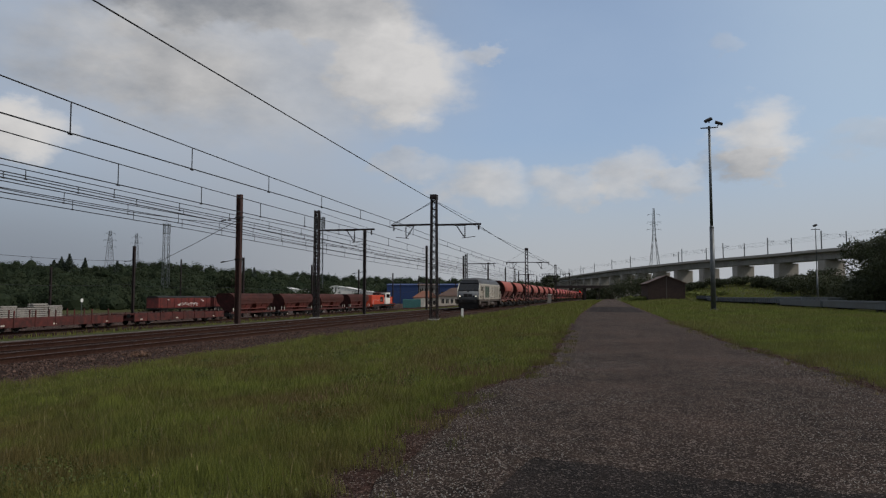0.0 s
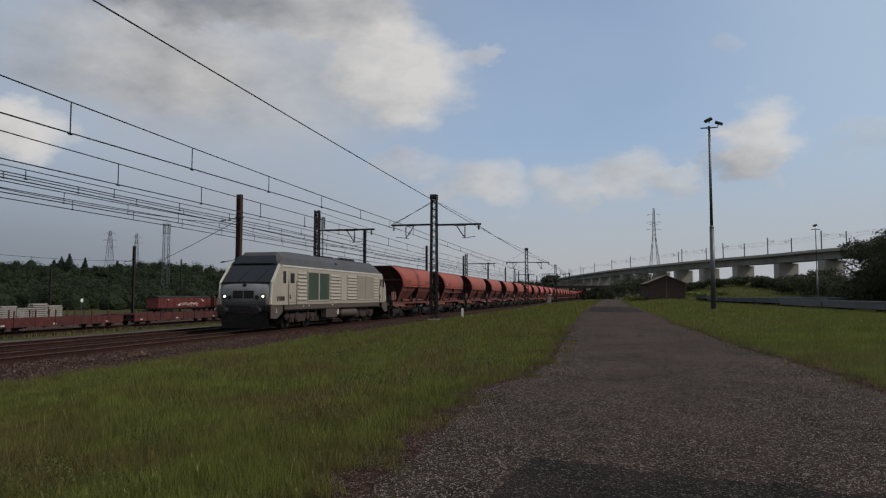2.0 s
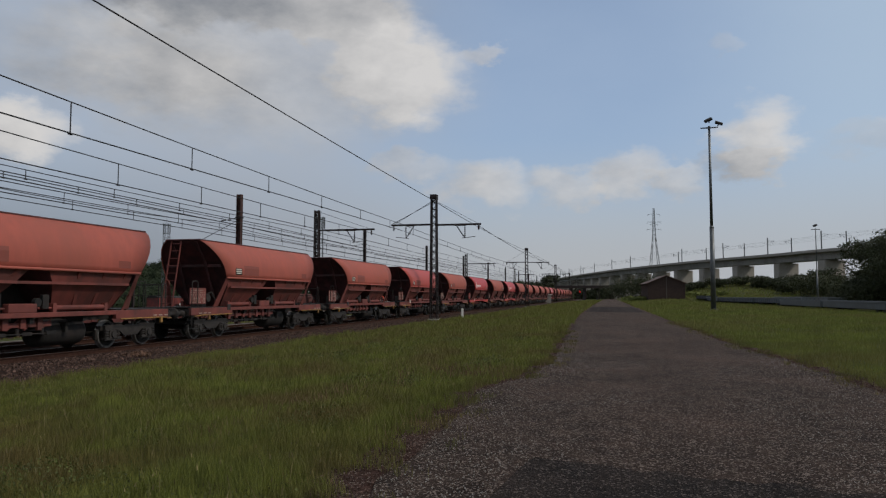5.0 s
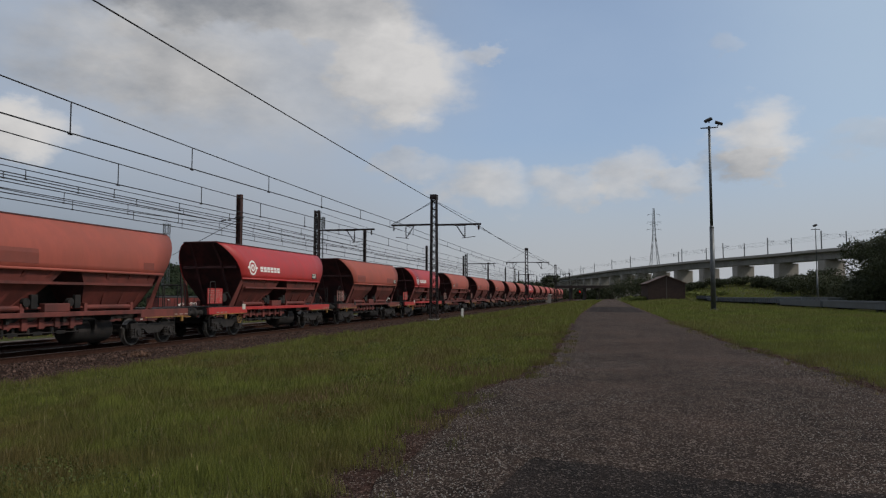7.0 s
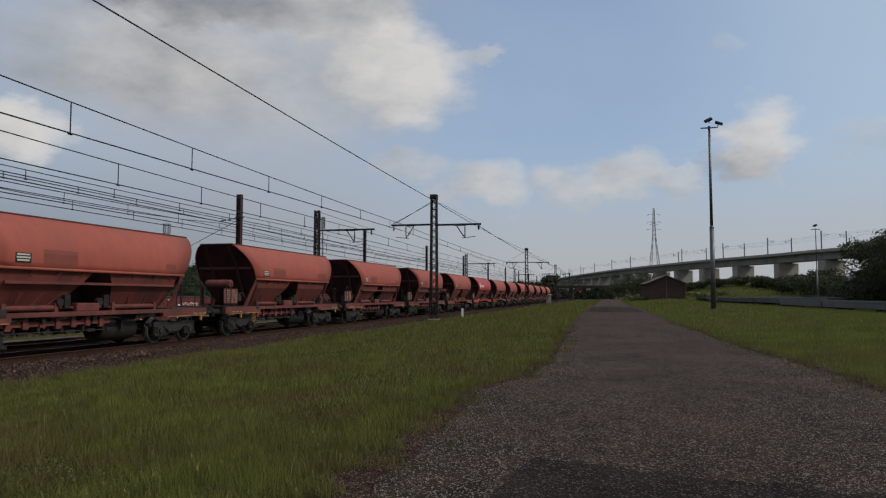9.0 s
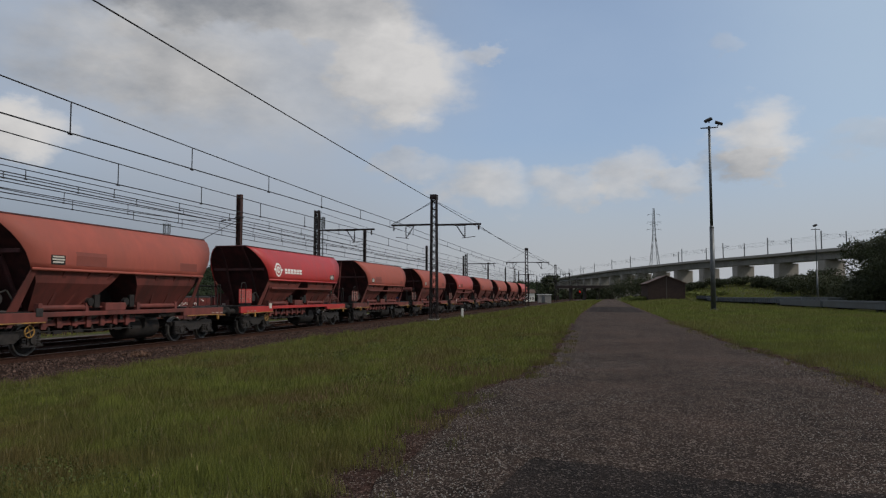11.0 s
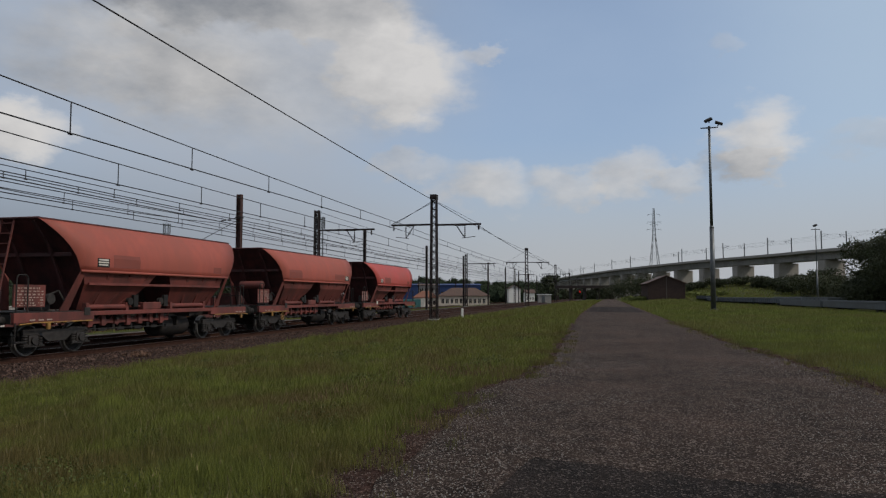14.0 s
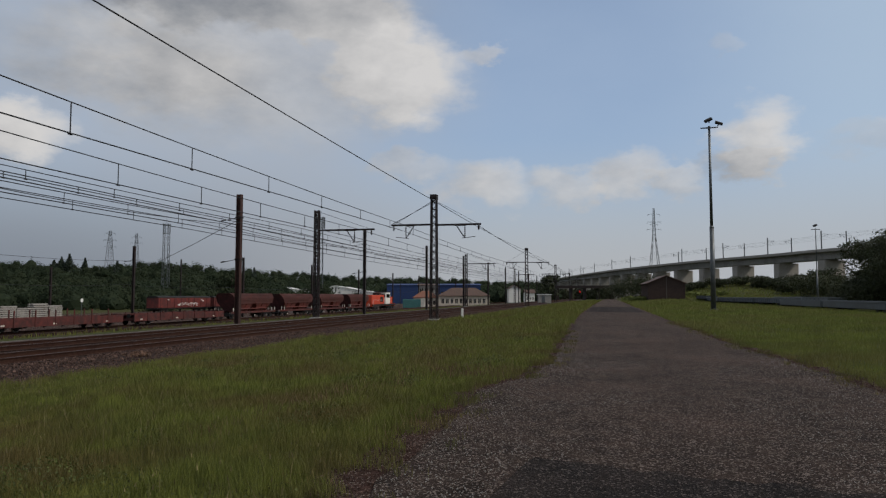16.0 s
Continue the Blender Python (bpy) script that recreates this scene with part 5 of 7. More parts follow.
def flat_wagon(y0, y1):
    w = root("flat_wagon", "rust-red low-sided flat wagon standing empty in the yard", "flat wagon", "parked flat wagons", -50.1, y0, YARD_Z)
    L = y1 - y0
    bm = bmesh.new()
    box(bm, -1.35, 1.35, .6, L - .6, .8, 1.0)
    box(bm, -.4, .4, .6, L - .6, .7, 1.05)
    part("deck", bm, OLD_RED, w)
    n = round(L / 2.4)
    for s in (-1, 1):
        for k in range(n):
            a, b = .62 + (L - 1.24) * k / n, .62 + (L - 1.24) * (k + 1) / n
            bm = bmesh.new()
            box(bm, s * 1.36 - .025, s * 1.36 + .025, a + .03, b - .03, .42, 1.16, .01)
            part("side_flap", bm, OLD_RED, w)
            bm = bmesh.new()
            box(bm, s * 1.4 - .04, s * 1.4 + .04, a - .05, a + .05, .4, 1.34 if y0 > 60 or y0 < 40 else 1.85)
            part("stake", bm, OLD_RED, w)
        bm = bmesh.new()
        for y in (1.6, L * .42, L - 3.2):
            box(bm, s * 1.392 - .004, s * 1.392 + .004, y, y + .4, .55, .68)
        part("stencil", bm, CREAM, w)
        bm = bmesh.new()
        for k in range(7):
            y = 2.2 + (L - 4.4) * k / 6
            box(bm, s * 1.2 - .1, s * 1.2 + .1, y - .12, y + .12, .3, .6, .02)
            tube(bm, (s * 1.2, y - .5, .5), (s * 1.2, y + .5, .44), .03, n=6)
        part("sole_bar_fittings", bm, BLACK, w)
    for y in (.64, L - .64):
        bm = bmesh.new()
        box(bm, -1.36, 1.36, y - .04, y + .04, .5, 1.16)
        part("end_flap", bm, OLD_RED, w)
        e = -1 if y < 5 else 1
        for s in (-.88, .88):
            bm = bmesh.new()
            tube(bm, (s, y, 1.0), (s, y + e * .3, 1.0), .12, n=10)
            tube(bm, (s, y + e * .28, 1.0), (s, y + e * .32, 1.0), .22, n=12)
            part("buffer", bm, BLACK, w)
    for y in (2.9, L - 2.9):
        bogie(w, y, 1.8)
    return w


for a, b in ((29.0, 46.5), (46.8, 64.1), (64.6, 83.6)):
    flat_wagon(a, b)


def parked_hopper():
    w = root("parked_hopper_wagon", "old brown hopper wagon standing in the yard", "hopper wagon", "parked hopper wagons", -50.1, 84.2, YARD_Z)
    L = 14.0
    ring = [(.85, 3.45), (1.2, 3.2), (1.42, 2.85), (1.47, 2.5), (1.45, 2.1)]
    bm = bmesh.new()
    for s in (-1, 1):
        rows = [[bm.verts.new((s * x, y + e * (z - 2.1) * .62, z)) for x, z in ring] for y, e in ((1.9, -1), (12.1, 1))]
        for k in range(4):
            bm.faces.new((rows[0][k], rows[0][k + 1], rows[1][k + 1], rows[1][k]))
        box(bm, s * 1.46 - .02, s * 1.46 + .03, 1.9, 12.1, 2.06, 2.14)
    bmesh.ops.solidify(bm, geom=[f for f in bm.faces if len(f.verts) == 4], thickness=.01)
    part("body", bm, TARP, w, smooth=False)
    # ends in the red with shade in its colour, as on the train
    for y, e in ((1.96, -1), (12.04, 1)):
        bm = bmesh.new()
        rows = [[bm.verts.new((k * x * .98, y + e * (z - 2.1) * .6, z)) for k in (-1, 0, 1)] for x, z in ring + [(.8, 1.0)]]
        for r, q in zip(rows, rows[1:]):
            for k in range(2):
                bm.faces.new((r[k], r[k + 1], q[k + 1], q[k]))
        part("end_sheet", bm, SHADE_RED, w, "end in shade-darkened red")
    bm = bmesh.new()
    box(bm, -.86, .86, 1.2, 12.8, 3.3, 3.36)
    part("ballast_load", bm, BALLAST, w, "brown ballast filling the open top")
    for a in ((2.2, 6.6, 3.6, 5.6), (7.4, 11.8, 8.4, 10.4)):
        bm = bmesh.new()
        lo = [bm.verts.new((x, y, .8)) for x, y in ((-.8, a[2]), (.8, a[2]), (.8, a[3]), (-.8, a[3]))]
        hi = [bm.verts.new((x, y, 2.1)) for x, y in ((-1.4, a[0]), (1.4, a[0]), (1.4, a[1]), (-1.4, a[1]))]
        for i in range(4):
            bm.faces.new((lo[i], lo[(i + 1) % 4], hi[(i + 1) % 4], hi[i]))
        part("chute", bm, CHUTE, w)
    for s in (-1, 1):
        bm = bmesh.new()
        box(bm, s * 1.3 - .05, s * 1.3 + .05, .6, L - .6, .75, 1.0)
        part("side_sill", bm, OLD_RED, w)
        bm = bmesh.new()
        for y in (1.1, 2.0, 12.1, 13.0):
            box(bm, s * 1.36 - .01, s * 1.36 + .01, y, y + .16, 1.0, 1.5)
        for y in (3.1, 6.9, 10.6):
            box(bm, s * 1.36 - .01, s * 1.36 + .01, y, y + .12, .3, .5)
        part("pale_fittings", bm, CREAM, w)
        bm = bmesh.new()
        for k in range(6):
            y = 3.2 + 1.5 * k
            bar(bm, (s * 1.4, y, 2.08), (s * .9, y + .2, 1.0), .06, .12, (0, 1, 0))
        tube(bm, (s * 1.15, 3.0, 1.35), (s * 1.15, 11.0, 1.35), .07, n=8)
        part("chute_rib", bm, CHUTE, w)
    for y in (2.6, L - 2.6):
        bogie(w, y, 1.8)
    return w


ph = parked_hopper()
for k in range(1, 4):
    copy_thing(ph, pose(-50.1, 84.2 + 14.3 * k, YARD_Z))


def shunter():
    w = root("shunting_locomotive", "orange-red shunting locomotive with a white cab", "locomotive", "", -50.1, 142.0, YARD_Z)
    bm = bmesh.new()
    box(bm, -1.0, 1.0, .8, 9.2, 1.3, 3.3, .12)
    part("hood", bm, ORANGE, w)
    bm = bmesh.new()
    box(bm, -1.0, 1.0, 12.6, 15.4, 1.3, 2.9, .12)
    part("short_hood", bm, ORANGE, w)
    bm = bmesh.new()
    box(bm, -1.4, 1.4, 9.2, 12.4, 1.3, 3.9, .1)
    c = part("cab", bm, WHITE, w)
    for s in (-1, 1):
        bm = bmesh.new()
        box(bm, s * 1.4 - .02, s * 1.4 + .02, 9.6, 12.0, 2.7, 3.5, .01)
        part("cab_window", bm, GLASS, c)
        for k in range(3):
            bm = bmesh.new()
            box(bm, s * 1.0 - .02, s * 1.0 + .03, 1.4 + 2.5 * k, 3.4 + 2.5 * k, 1.8, 2.9, .01)
            part("hood_grille", bm, BLACK if k == 2 else ORANGE, w)
        bm = bmesh.new()
        pipe(bm, [(s * 1.4, .6, 1.3), (s * 1.4, .6, 2.2), (s * 1.4, 9.0, 2.2)], .03)
        part("railing", bm, WHITE, w)
    bm = bmesh.new()
    box(bm, -1.45, 1.45, 9.0, 12.6, 3.9, 4.05, .04)
    box(bm, -1.0, .4, 7.2, 8.8, 3.3, 3.75, .05)
    part("cab_roof", bm, BLACK, w)
    bm = bmesh.new()
    for y in (9.19, 12.41):
        box(bm, -1.2, 1.2, y - .02, y + .02, 2.7, 3.5)
    part("end_windows", bm, GLASS, w)
    bm = bmesh.new()
    box(bm, -1.42, 1.42, .3, 16.2, 1.0, 1.3, .03)
    part("footplate", bm, BLACK, w)
    bm = bmesh.new()
    box(bm, -1.3, 1.3, .2, .3, .8, 1.4)
    box(bm, -1.3, 1.3, 16.2, 16.3, .8, 1.4)
    part("headstock", bm, ORANGE, w)
    for y in (3.2, 13.2):
        bogie(w, y, 2.2)


shunter()


def van(y0):
    w = root("covered_wagon", "dark red covered goods wagon with white scrawl on its side", "covered wagon", "parked covered wagons", -92.5, y0, -1.9)
    bm = bmesh.new()
    L = 20.6
    box(bm, -1.42, 1.42, .5, L - .5, 1.0, 3.1, .02)
    part("body", bm, VAN_RED, w)
    bm = bmesh.new()
    ring = [(-1.46, 3.1), (-1.35, 3.3), (-.7, 3.46), (.7, 3.46), (1.35, 3.3), (1.46, 3.1)]
    rows = [[bm.verts.new((x, y, z)) for x, z in ring] for y in (.4, L - .4)]
    for k in range(6):
        bm.faces.new((rows[0][k], rows[0][(k + 1) % 6], rows[1][(k + 1) % 6], rows[1][k]))
    bm.faces.new(rows[0]), bm.faces.new(rows[1])
    part("roof", bm, BLACK, w, "dark weathered roof")
    for k in range(8):
        bm = bmesh.new()
        box(bm, 1.4, 1.48, 1.0 + 2.5 * k, 1.12 + 2.5 * k, 1.0, 3.08)
        part("side_rib", bm, OLD_RED, w)
    bm = bmesh.new()
    rng = random.Random(8)
    # loops and strokes of a spray-painted tag
    for k in range(11):
        y, z = 8.2 + .62 * k + rng.uniform(-.1, .1), 1.45 + rng.uniform(0, .25)
        r = rng.uniform(.22, .42) * (1.3 if k > 6 else .8)
        n = rng.choice((5, 6, 7))
        loop = [(1.45, y + r * math.cos(a) * .8, z + .1 + r * math.sin(a)) for a in [rng.uniform(0, 1) + j * .85 for j in range(n)]]
        pipe(bm, loop, .055, 5)
    for y, z in ((7.2, 1.5), (7.6, 1.3), (3.4, 2.6), (16.2, 2.6), (16.6, 2.3)):
        box(bm, 1.42, 1.45, y, y + rng.uniform(.3, .8), z, z + .18)
    part("scrawl", bm, WHITE, w, "white painted scrawl")
    bm = bmesh.new()
    box(bm, -1.3, 1.3, .3, L - .3, .75, 1.0)
    part("underframe", bm, BLACK, w)
    for y in (3, L - 3):
        bogie(w, y, 1.8)


van(129.0)
van(150.2)


def sleeper_stack(x, y, groups, layers, words):
    s = root("sleeper_stack", words, "sleeper stack", "stacks of sleepers", x, y, -2.05)
    rng = random.Random(layers)
    bm = bmesh.new()
    box(bm, -.13, .13, -1.22, 1.22, 0, .2, .025)
    o = part("sleeper", bm, PALE, s)
    o.matrix_local = pose(.3, 0, .06)
    for j in range(groups):
        for k in range(layers - (j % 2)):
            for i in range(3):
                if i + j + k:
                    share(o, s, .3 - .32 * i + rng.uniform(-.03, .03), j * 2.55 + rng.uniform(-.06, .06), .06 + k * .265, 0, 0, rng.uniform(-.6, .6))
        for k in range(1, layers):
            bm = bmesh.new()
            for yy in (-.8, .8):
                box(bm, -.45, .4, j * 2.55 + yy - .05, j * 2.55 + yy + .05, .0 + k * .265, .06 + k * .265)
            part("batten", bm, SLEEPER, s)


sleeper_stack(-73.0, 63.0, 4, 12, "neat stack of pale concrete sleepers beside the sidings")
sleeper_stack(-73.0, 73.2, 2, 9, "stack of pale concrete sleepers beside the sidings")
sleeper_stack(-73.0, 78.3, 2, 10, "low stack of pale concrete sleepers beside the sidings")


def yard_sign():
    p = root("round_sign", "small white round sign on a post", "sign", "", -75, 88.5, -2.05)
    bm = bmesh.new()
    tube(bm, (0, 0, 0), (0, 0, 3.0), .05, n=8)
    part("post", bm, GALV, p)
    bm = bmesh.new()
    lathe(bm, [(-.02, .28), (.02, .28)], 20, "x")
    o = part("disc", bm, WHITE, p)
    o.matrix_local = pose(.06, 0, 3.0)
    q = root("marker_post", "short white marker post in the grass", "marker post", "", -13.3, 64.3, -.55)
    bm = bmesh.new()
    box(bm, -.1, .1, -.1, .1, 0, 1.0, .03)
    part("post", bm, WHITE, q)


yard_sign()


# ---- trees, woods, buildings, viaduct ----
def leaf_cards(rng, centre, radii, count, size, flat=.0):
    """Small crossed leaf faces scattered through a lumpy ellipsoid."""
    d = rng.normal(size=(count, 3))
    d /= np.linalg.norm(d, axis=1)[:, None]
    r = rng.uniform(.45, 1.0, count) ** .5
    lump = 1 + .22 * np.sin(d[:, 0] * 5 + centre[0]) * np.cos(d[:, 1] * 4 + centre[1]) + .16 * np.sin(d[:, 2] * 7 + centre[0] * 3)
    p = np.array(centre) + d * (r * lump)[:, None] * np.array(radii)
    a = rng.normal(size=(count, 3))
    a /= np.linalg.norm(a, axis=1)[:, None]
    b = np.cross(a, d + .3 * rng.normal(size=(count, 3)))
    b /= np.linalg.norm(b, axis=1)[:, None] + 1e-6
    s = size * rng.uniform(.6, 1.4, count)[:, None]
    v = np.stack([p - a * s, p + b * s * .6, p + a * s, p - b * s * .6], 1).reshape(-1, 3)
    f = np.arange(count * 4).reshape(-1, 4)
    return v, f


def core(centre, radii, rng):
    """A lumpy closed body that fills the inside of a clump."""
    g = bmesh.new()
    bmesh.ops.create_icosphere(g, subdivisions=2, radius=1)
    v = np.array([q.co for q in g.verts])
    f = [[q.index for q in t.verts] for t in g.faces]
    g.free()
    k = 1 + .16 * np.sin(v[:, 0] * 5 + centre[0]) * np.cos(v[:, 1] * 4 + centre[1]) + .1 * rng.normal(size=len(v))
    return np.array(centre) + v * k[:, None] * np.array(radii) * .72, f


def crown(name, lumps, size, m, parent, seed):
    rng = np.random.default_rng(seed)
    V, F, n = [], [], 0
    for c, r, k in lumps:
        v, f = leaf_cards(rng, c, r, k, size)
        V.append(v), F.append(f + n)
        n += len(v)
    ob = from_arrays(name, np.concatenate(V), np.concatenate(F), m)
    ob.parent = parent
    return ob


def tree(x, y, h, r, seed, words, m=LEAF_DARK, leaves=2600, size=.3, low=.25):
    z = ground_z(x, y) - .1
    t = root("tree", words, "tree", "trees", x, y, z)
    rng = random.Random(seed)
    bm = bmesh.new()
    tube(bm, (0, 0, 0), (.1, .1, h * .45), r * .09, r * .06, 9)
    tube(bm, (.1, .1, h * .45), (0, .2, h * .8), r * .06, r * .02, 8)
    lumps = [((0, 0, h * .72), (r * .6, r * .6, h * .25), leaves // 4)]
    for k in range(9):
        a = k * 2.4 + rng.uniform(-.3, .3)
        d, zz = r * rng.uniform(.45, .75), h * rng.uniform(low + .1, .82)
        p = (math.cos(a) * d, math.sin(a) * d, zz)
        tube(bm, (.05, .05, max(.4, zz - h * .22)), p, r * .03, r * .01, 6)
        q = r * rng.uniform(.34, .55)
        lumps.append((p, (q, q, q * .85), leaves // 12))
    part("trunk", bm, BARK, t)
    crown("crown", lumps, size, m, t, seed)
    return t


def bush(x, y, h, r, seed, words, m=LEAF_DARK, leaves=900, size=.28):
    z = ground_z(x, y) - .15
    t = root("bush", words, "bush", "bushes", x, y, z)
    rng = random.Random(seed)
    bm = bmesh.new()
    lumps = []
    for k in range(6):
        a = k * 1.9 + rng.uniform(-.4, .4)
        d, zz = r * rng.uniform(.1, .6), h * rng.uniform(.3, .72)
        p = (math.cos(a) * d, math.sin(a) * d, zz)
        tube(bm, (0, 0, 0), p, .06, .02, 6)
        q = r * rng.uniform(.4, .6)
        lumps.append((p, (q, q, h * .34), leaves // 6))
    part("stems", bm, BARK, t)
    crown("foliage", lumps, size, m, t, seed)


def at_px(px, depth):
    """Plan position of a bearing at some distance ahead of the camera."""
    a = radians(13.24)
    u = (px - 784) * depth / 1250
    return u * math.cos(a) - depth * math.sin(a), u * math.sin(a) + depth * math.cos(a)


def woods():
    """Wooded valley side behind the yard: thousands of small crowns."""
    rng = np.random.default_rng(11)
    V, F, n = [], [], 0
    VF, FF, nf = [], [], 0
    skyline = [(-200, 474), (0, 466), (40, 466), (110, 470), (150, 474), (200, 470), (260, 466), (320, 468), (370, 474), (430, 478), (480, 482), (540, 486), (600, 490), (680, 491), (760, 492), (840, 496), (900, 498), (960, 500)]
    def top(px):
        for (a, u), (b, w) in zip(skyline, skyline[1:]):
            if px <= b:
                return u + (w - u) * (px - a) / (b - a)
        return 500
    CV, CF, nc = [], [], 0
    for row, dep in enumerate((190, 230, 270, 320, 380, 440, 500)):
        px = -260.0
        while px < 985:
            d = dep * (1 + .06 * rng.normal()) * (1 + .35 * step(px, 250, 900))
            x, y = at_px(px, d)
            g = ground_z(x, y)
            share_up = (.15, .3, .45, .6, .75, .88, 1.0)[row]
            z_top = 1.6 + (524 - (524 - (524 - top(px)) * share_up)) * d / 1250 * (1 + .05 * rng.normal())
            r = rng.uniform(2.4, 4.6) * (1 + .25 * step(px, 300, 900))
            if x < -100 or row > 1:
                hgt = rng.uniform(.75, 1.1) * r
                for k in range(2):
                    c = (x + rng.normal() * r * .4, y + rng.normal() * r * .4, z_top - hgt * .85 - k * r * 1.1)
                    v, f = leaf_cards(rng, c, (r * 1.08, r * 1.08, hgt * 1.08), 300, .36)
                    V.append(v), F.append(f + n)
                    n += len(v)
                    v, f = core(c, (r * .95, r * .95, hgt * .95), rng)
                    CV.append(v)
                    CF += [[i + nc for i in t] for t in f]
                    nc += len(v)
            px += r * 1250 / d * rng.uniform(.75, 1.15)
    ob = from_arrays("hillside_woods", np.concatenate(V), np.concatenate(F), LEAF_HILL)
    tagged(ob, "dense dark green woods on the valley side", "woods", kind="stuff")
    ob = from_arrays("woods_canopy", np.concatenate(CV), CF, LEAF_HILL)
    tagged(ob, "closed canopy of the wooded valley side", "woods", kind="stuff")
    # dark conifers that stand above the skyline
    for px, ytop, wpx in ((122, 452, 10), (108, 458, 10), (150, 459, 7), (207, 464, 7), (95, 463, 10), (450, 477, 7)):
        d = 430
        x, y = at_px(px, d)
        t = root("conifer", "tall dark conifer above the wooded ridge", "conifer", "ridge conifers", x, y, ground_z(x, y))
        ztop = 1.6 + (524 - ytop) * d / 1250 - ground_z(x, y)
        bm = bmesh.new()
        tube(bm, (0, 0, 0), (0, 0, ztop), .3, .05, 7)
        part("trunk", bm, BARK, t)
        lumps = []
        for k in range(9):
            s = k / 8
            r = wpx * d / 1250 * .75 * (1.05 - s)
            lumps.append(((0, 0, ztop * (.45 + .53 * s)), (r * 1.7, r * 1.7, ztop * .08), 110))
        crown("needles", lumps, .6, LEAF_FIR, t, px)


woods()


def lattice_tower(px, depth, ytop, zbase, w0, w1, words, arms=(), cage=False, m=GALV, panel=2.2, leg=.14, waist=0.0):
    x, y = at_px(px, depth)
    h = 1.6 + (524 - ytop) * depth / 1250 - zbase
    t = root("lattice_tower", words, "lattice tower", "far lattice towers", x, y, zbase, 13)
    if waist:
        lattice_faces(t, h * waist, w0, w1 * 1.3, panel, m, leg, leg * .6)
        up = new("upper_section")
        up.parent = t
        up.location = (0, 0, h * waist)
        lattice_faces(up, h * (1 - waist), w1 * 1.3, w1 * .5, panel * .6, m, leg * .8, leg * .5)
    else:
        lattice_faces(t, h, w0, w1, panel, m, leg, leg * .6)
    for z, l in arms:
        bm = bmesh.new()
        for s in (-1, 1):
            bar(bm, (0, 0, h - z + .4), (s * l, 0, h - z + .9), .12)
            bar(bm, (0, 0, h - z + 1.6), (s * l, 0, h - z + .9), .1)
            tube(bm, (s * l, 0, h - z + .9), (s * l, 0, h - z - .5), .06, n=6)
        part("cross_arm", bm, m, t)
    if cage:
        bm = bmesh.new()
        for k in range(3):
            z = h - .3 - 1.6 * k
            for a in range(8):
                p, q = a * math.tau / 8, (a + 1) * math.tau / 8
                bar(bm, (1.3 * math.cos(p), 1.3 * math.sin(p), z), (1.3 * math.cos(q), 1.3 * math.sin(q), z), .09)
        for a in range(8):
            p = a * math.tau / 8
            box(bm, 1.3 * math.cos(p) - .09, 1.3 * math.cos(p) + .09, 1.3 * math.sin(p) - .09, 1.3 * math.sin(p) + .09, h - 3.8, h)
        part("antenna_cage", bm, m, t)
        bm = bmesh.new()
        tube(bm, (0, 0, h), (0, 0, h + 2), .06, n=6)
        part("aerial", bm, m, t)


lattice_tower(293, 260, 396, -2, 2.2, 1.7, "slender grey lattice radio mast with an antenna cage", cage=True)
lattice_tower(567, 230, 384, -2, 1.5, 1.2, "slender grey lattice radio mast behind the yard", cage=True)
lattice_tower(193, 520, 408, 14, 6, 1.2, "grey steel power pylon on the wooded ridge", [(3, 4), (8, 5), (13, 4.5)], leg=.2, panel=5)
lattice_tower(240, 600, 413, 16, 5, 1.2, "grey steel power pylon on the wooded ridge", [(4, 4), (9, 5)], leg=.2, panel=5)
lattice_tower(1159, 560, 368, 0, 11, 1.6, "tall grey steel power pylon behind the viaduct", [(6, 5), (12, 5.5), (18, 5.5), (14, 3)], leg=.3, panel=5.5, waist=.68)


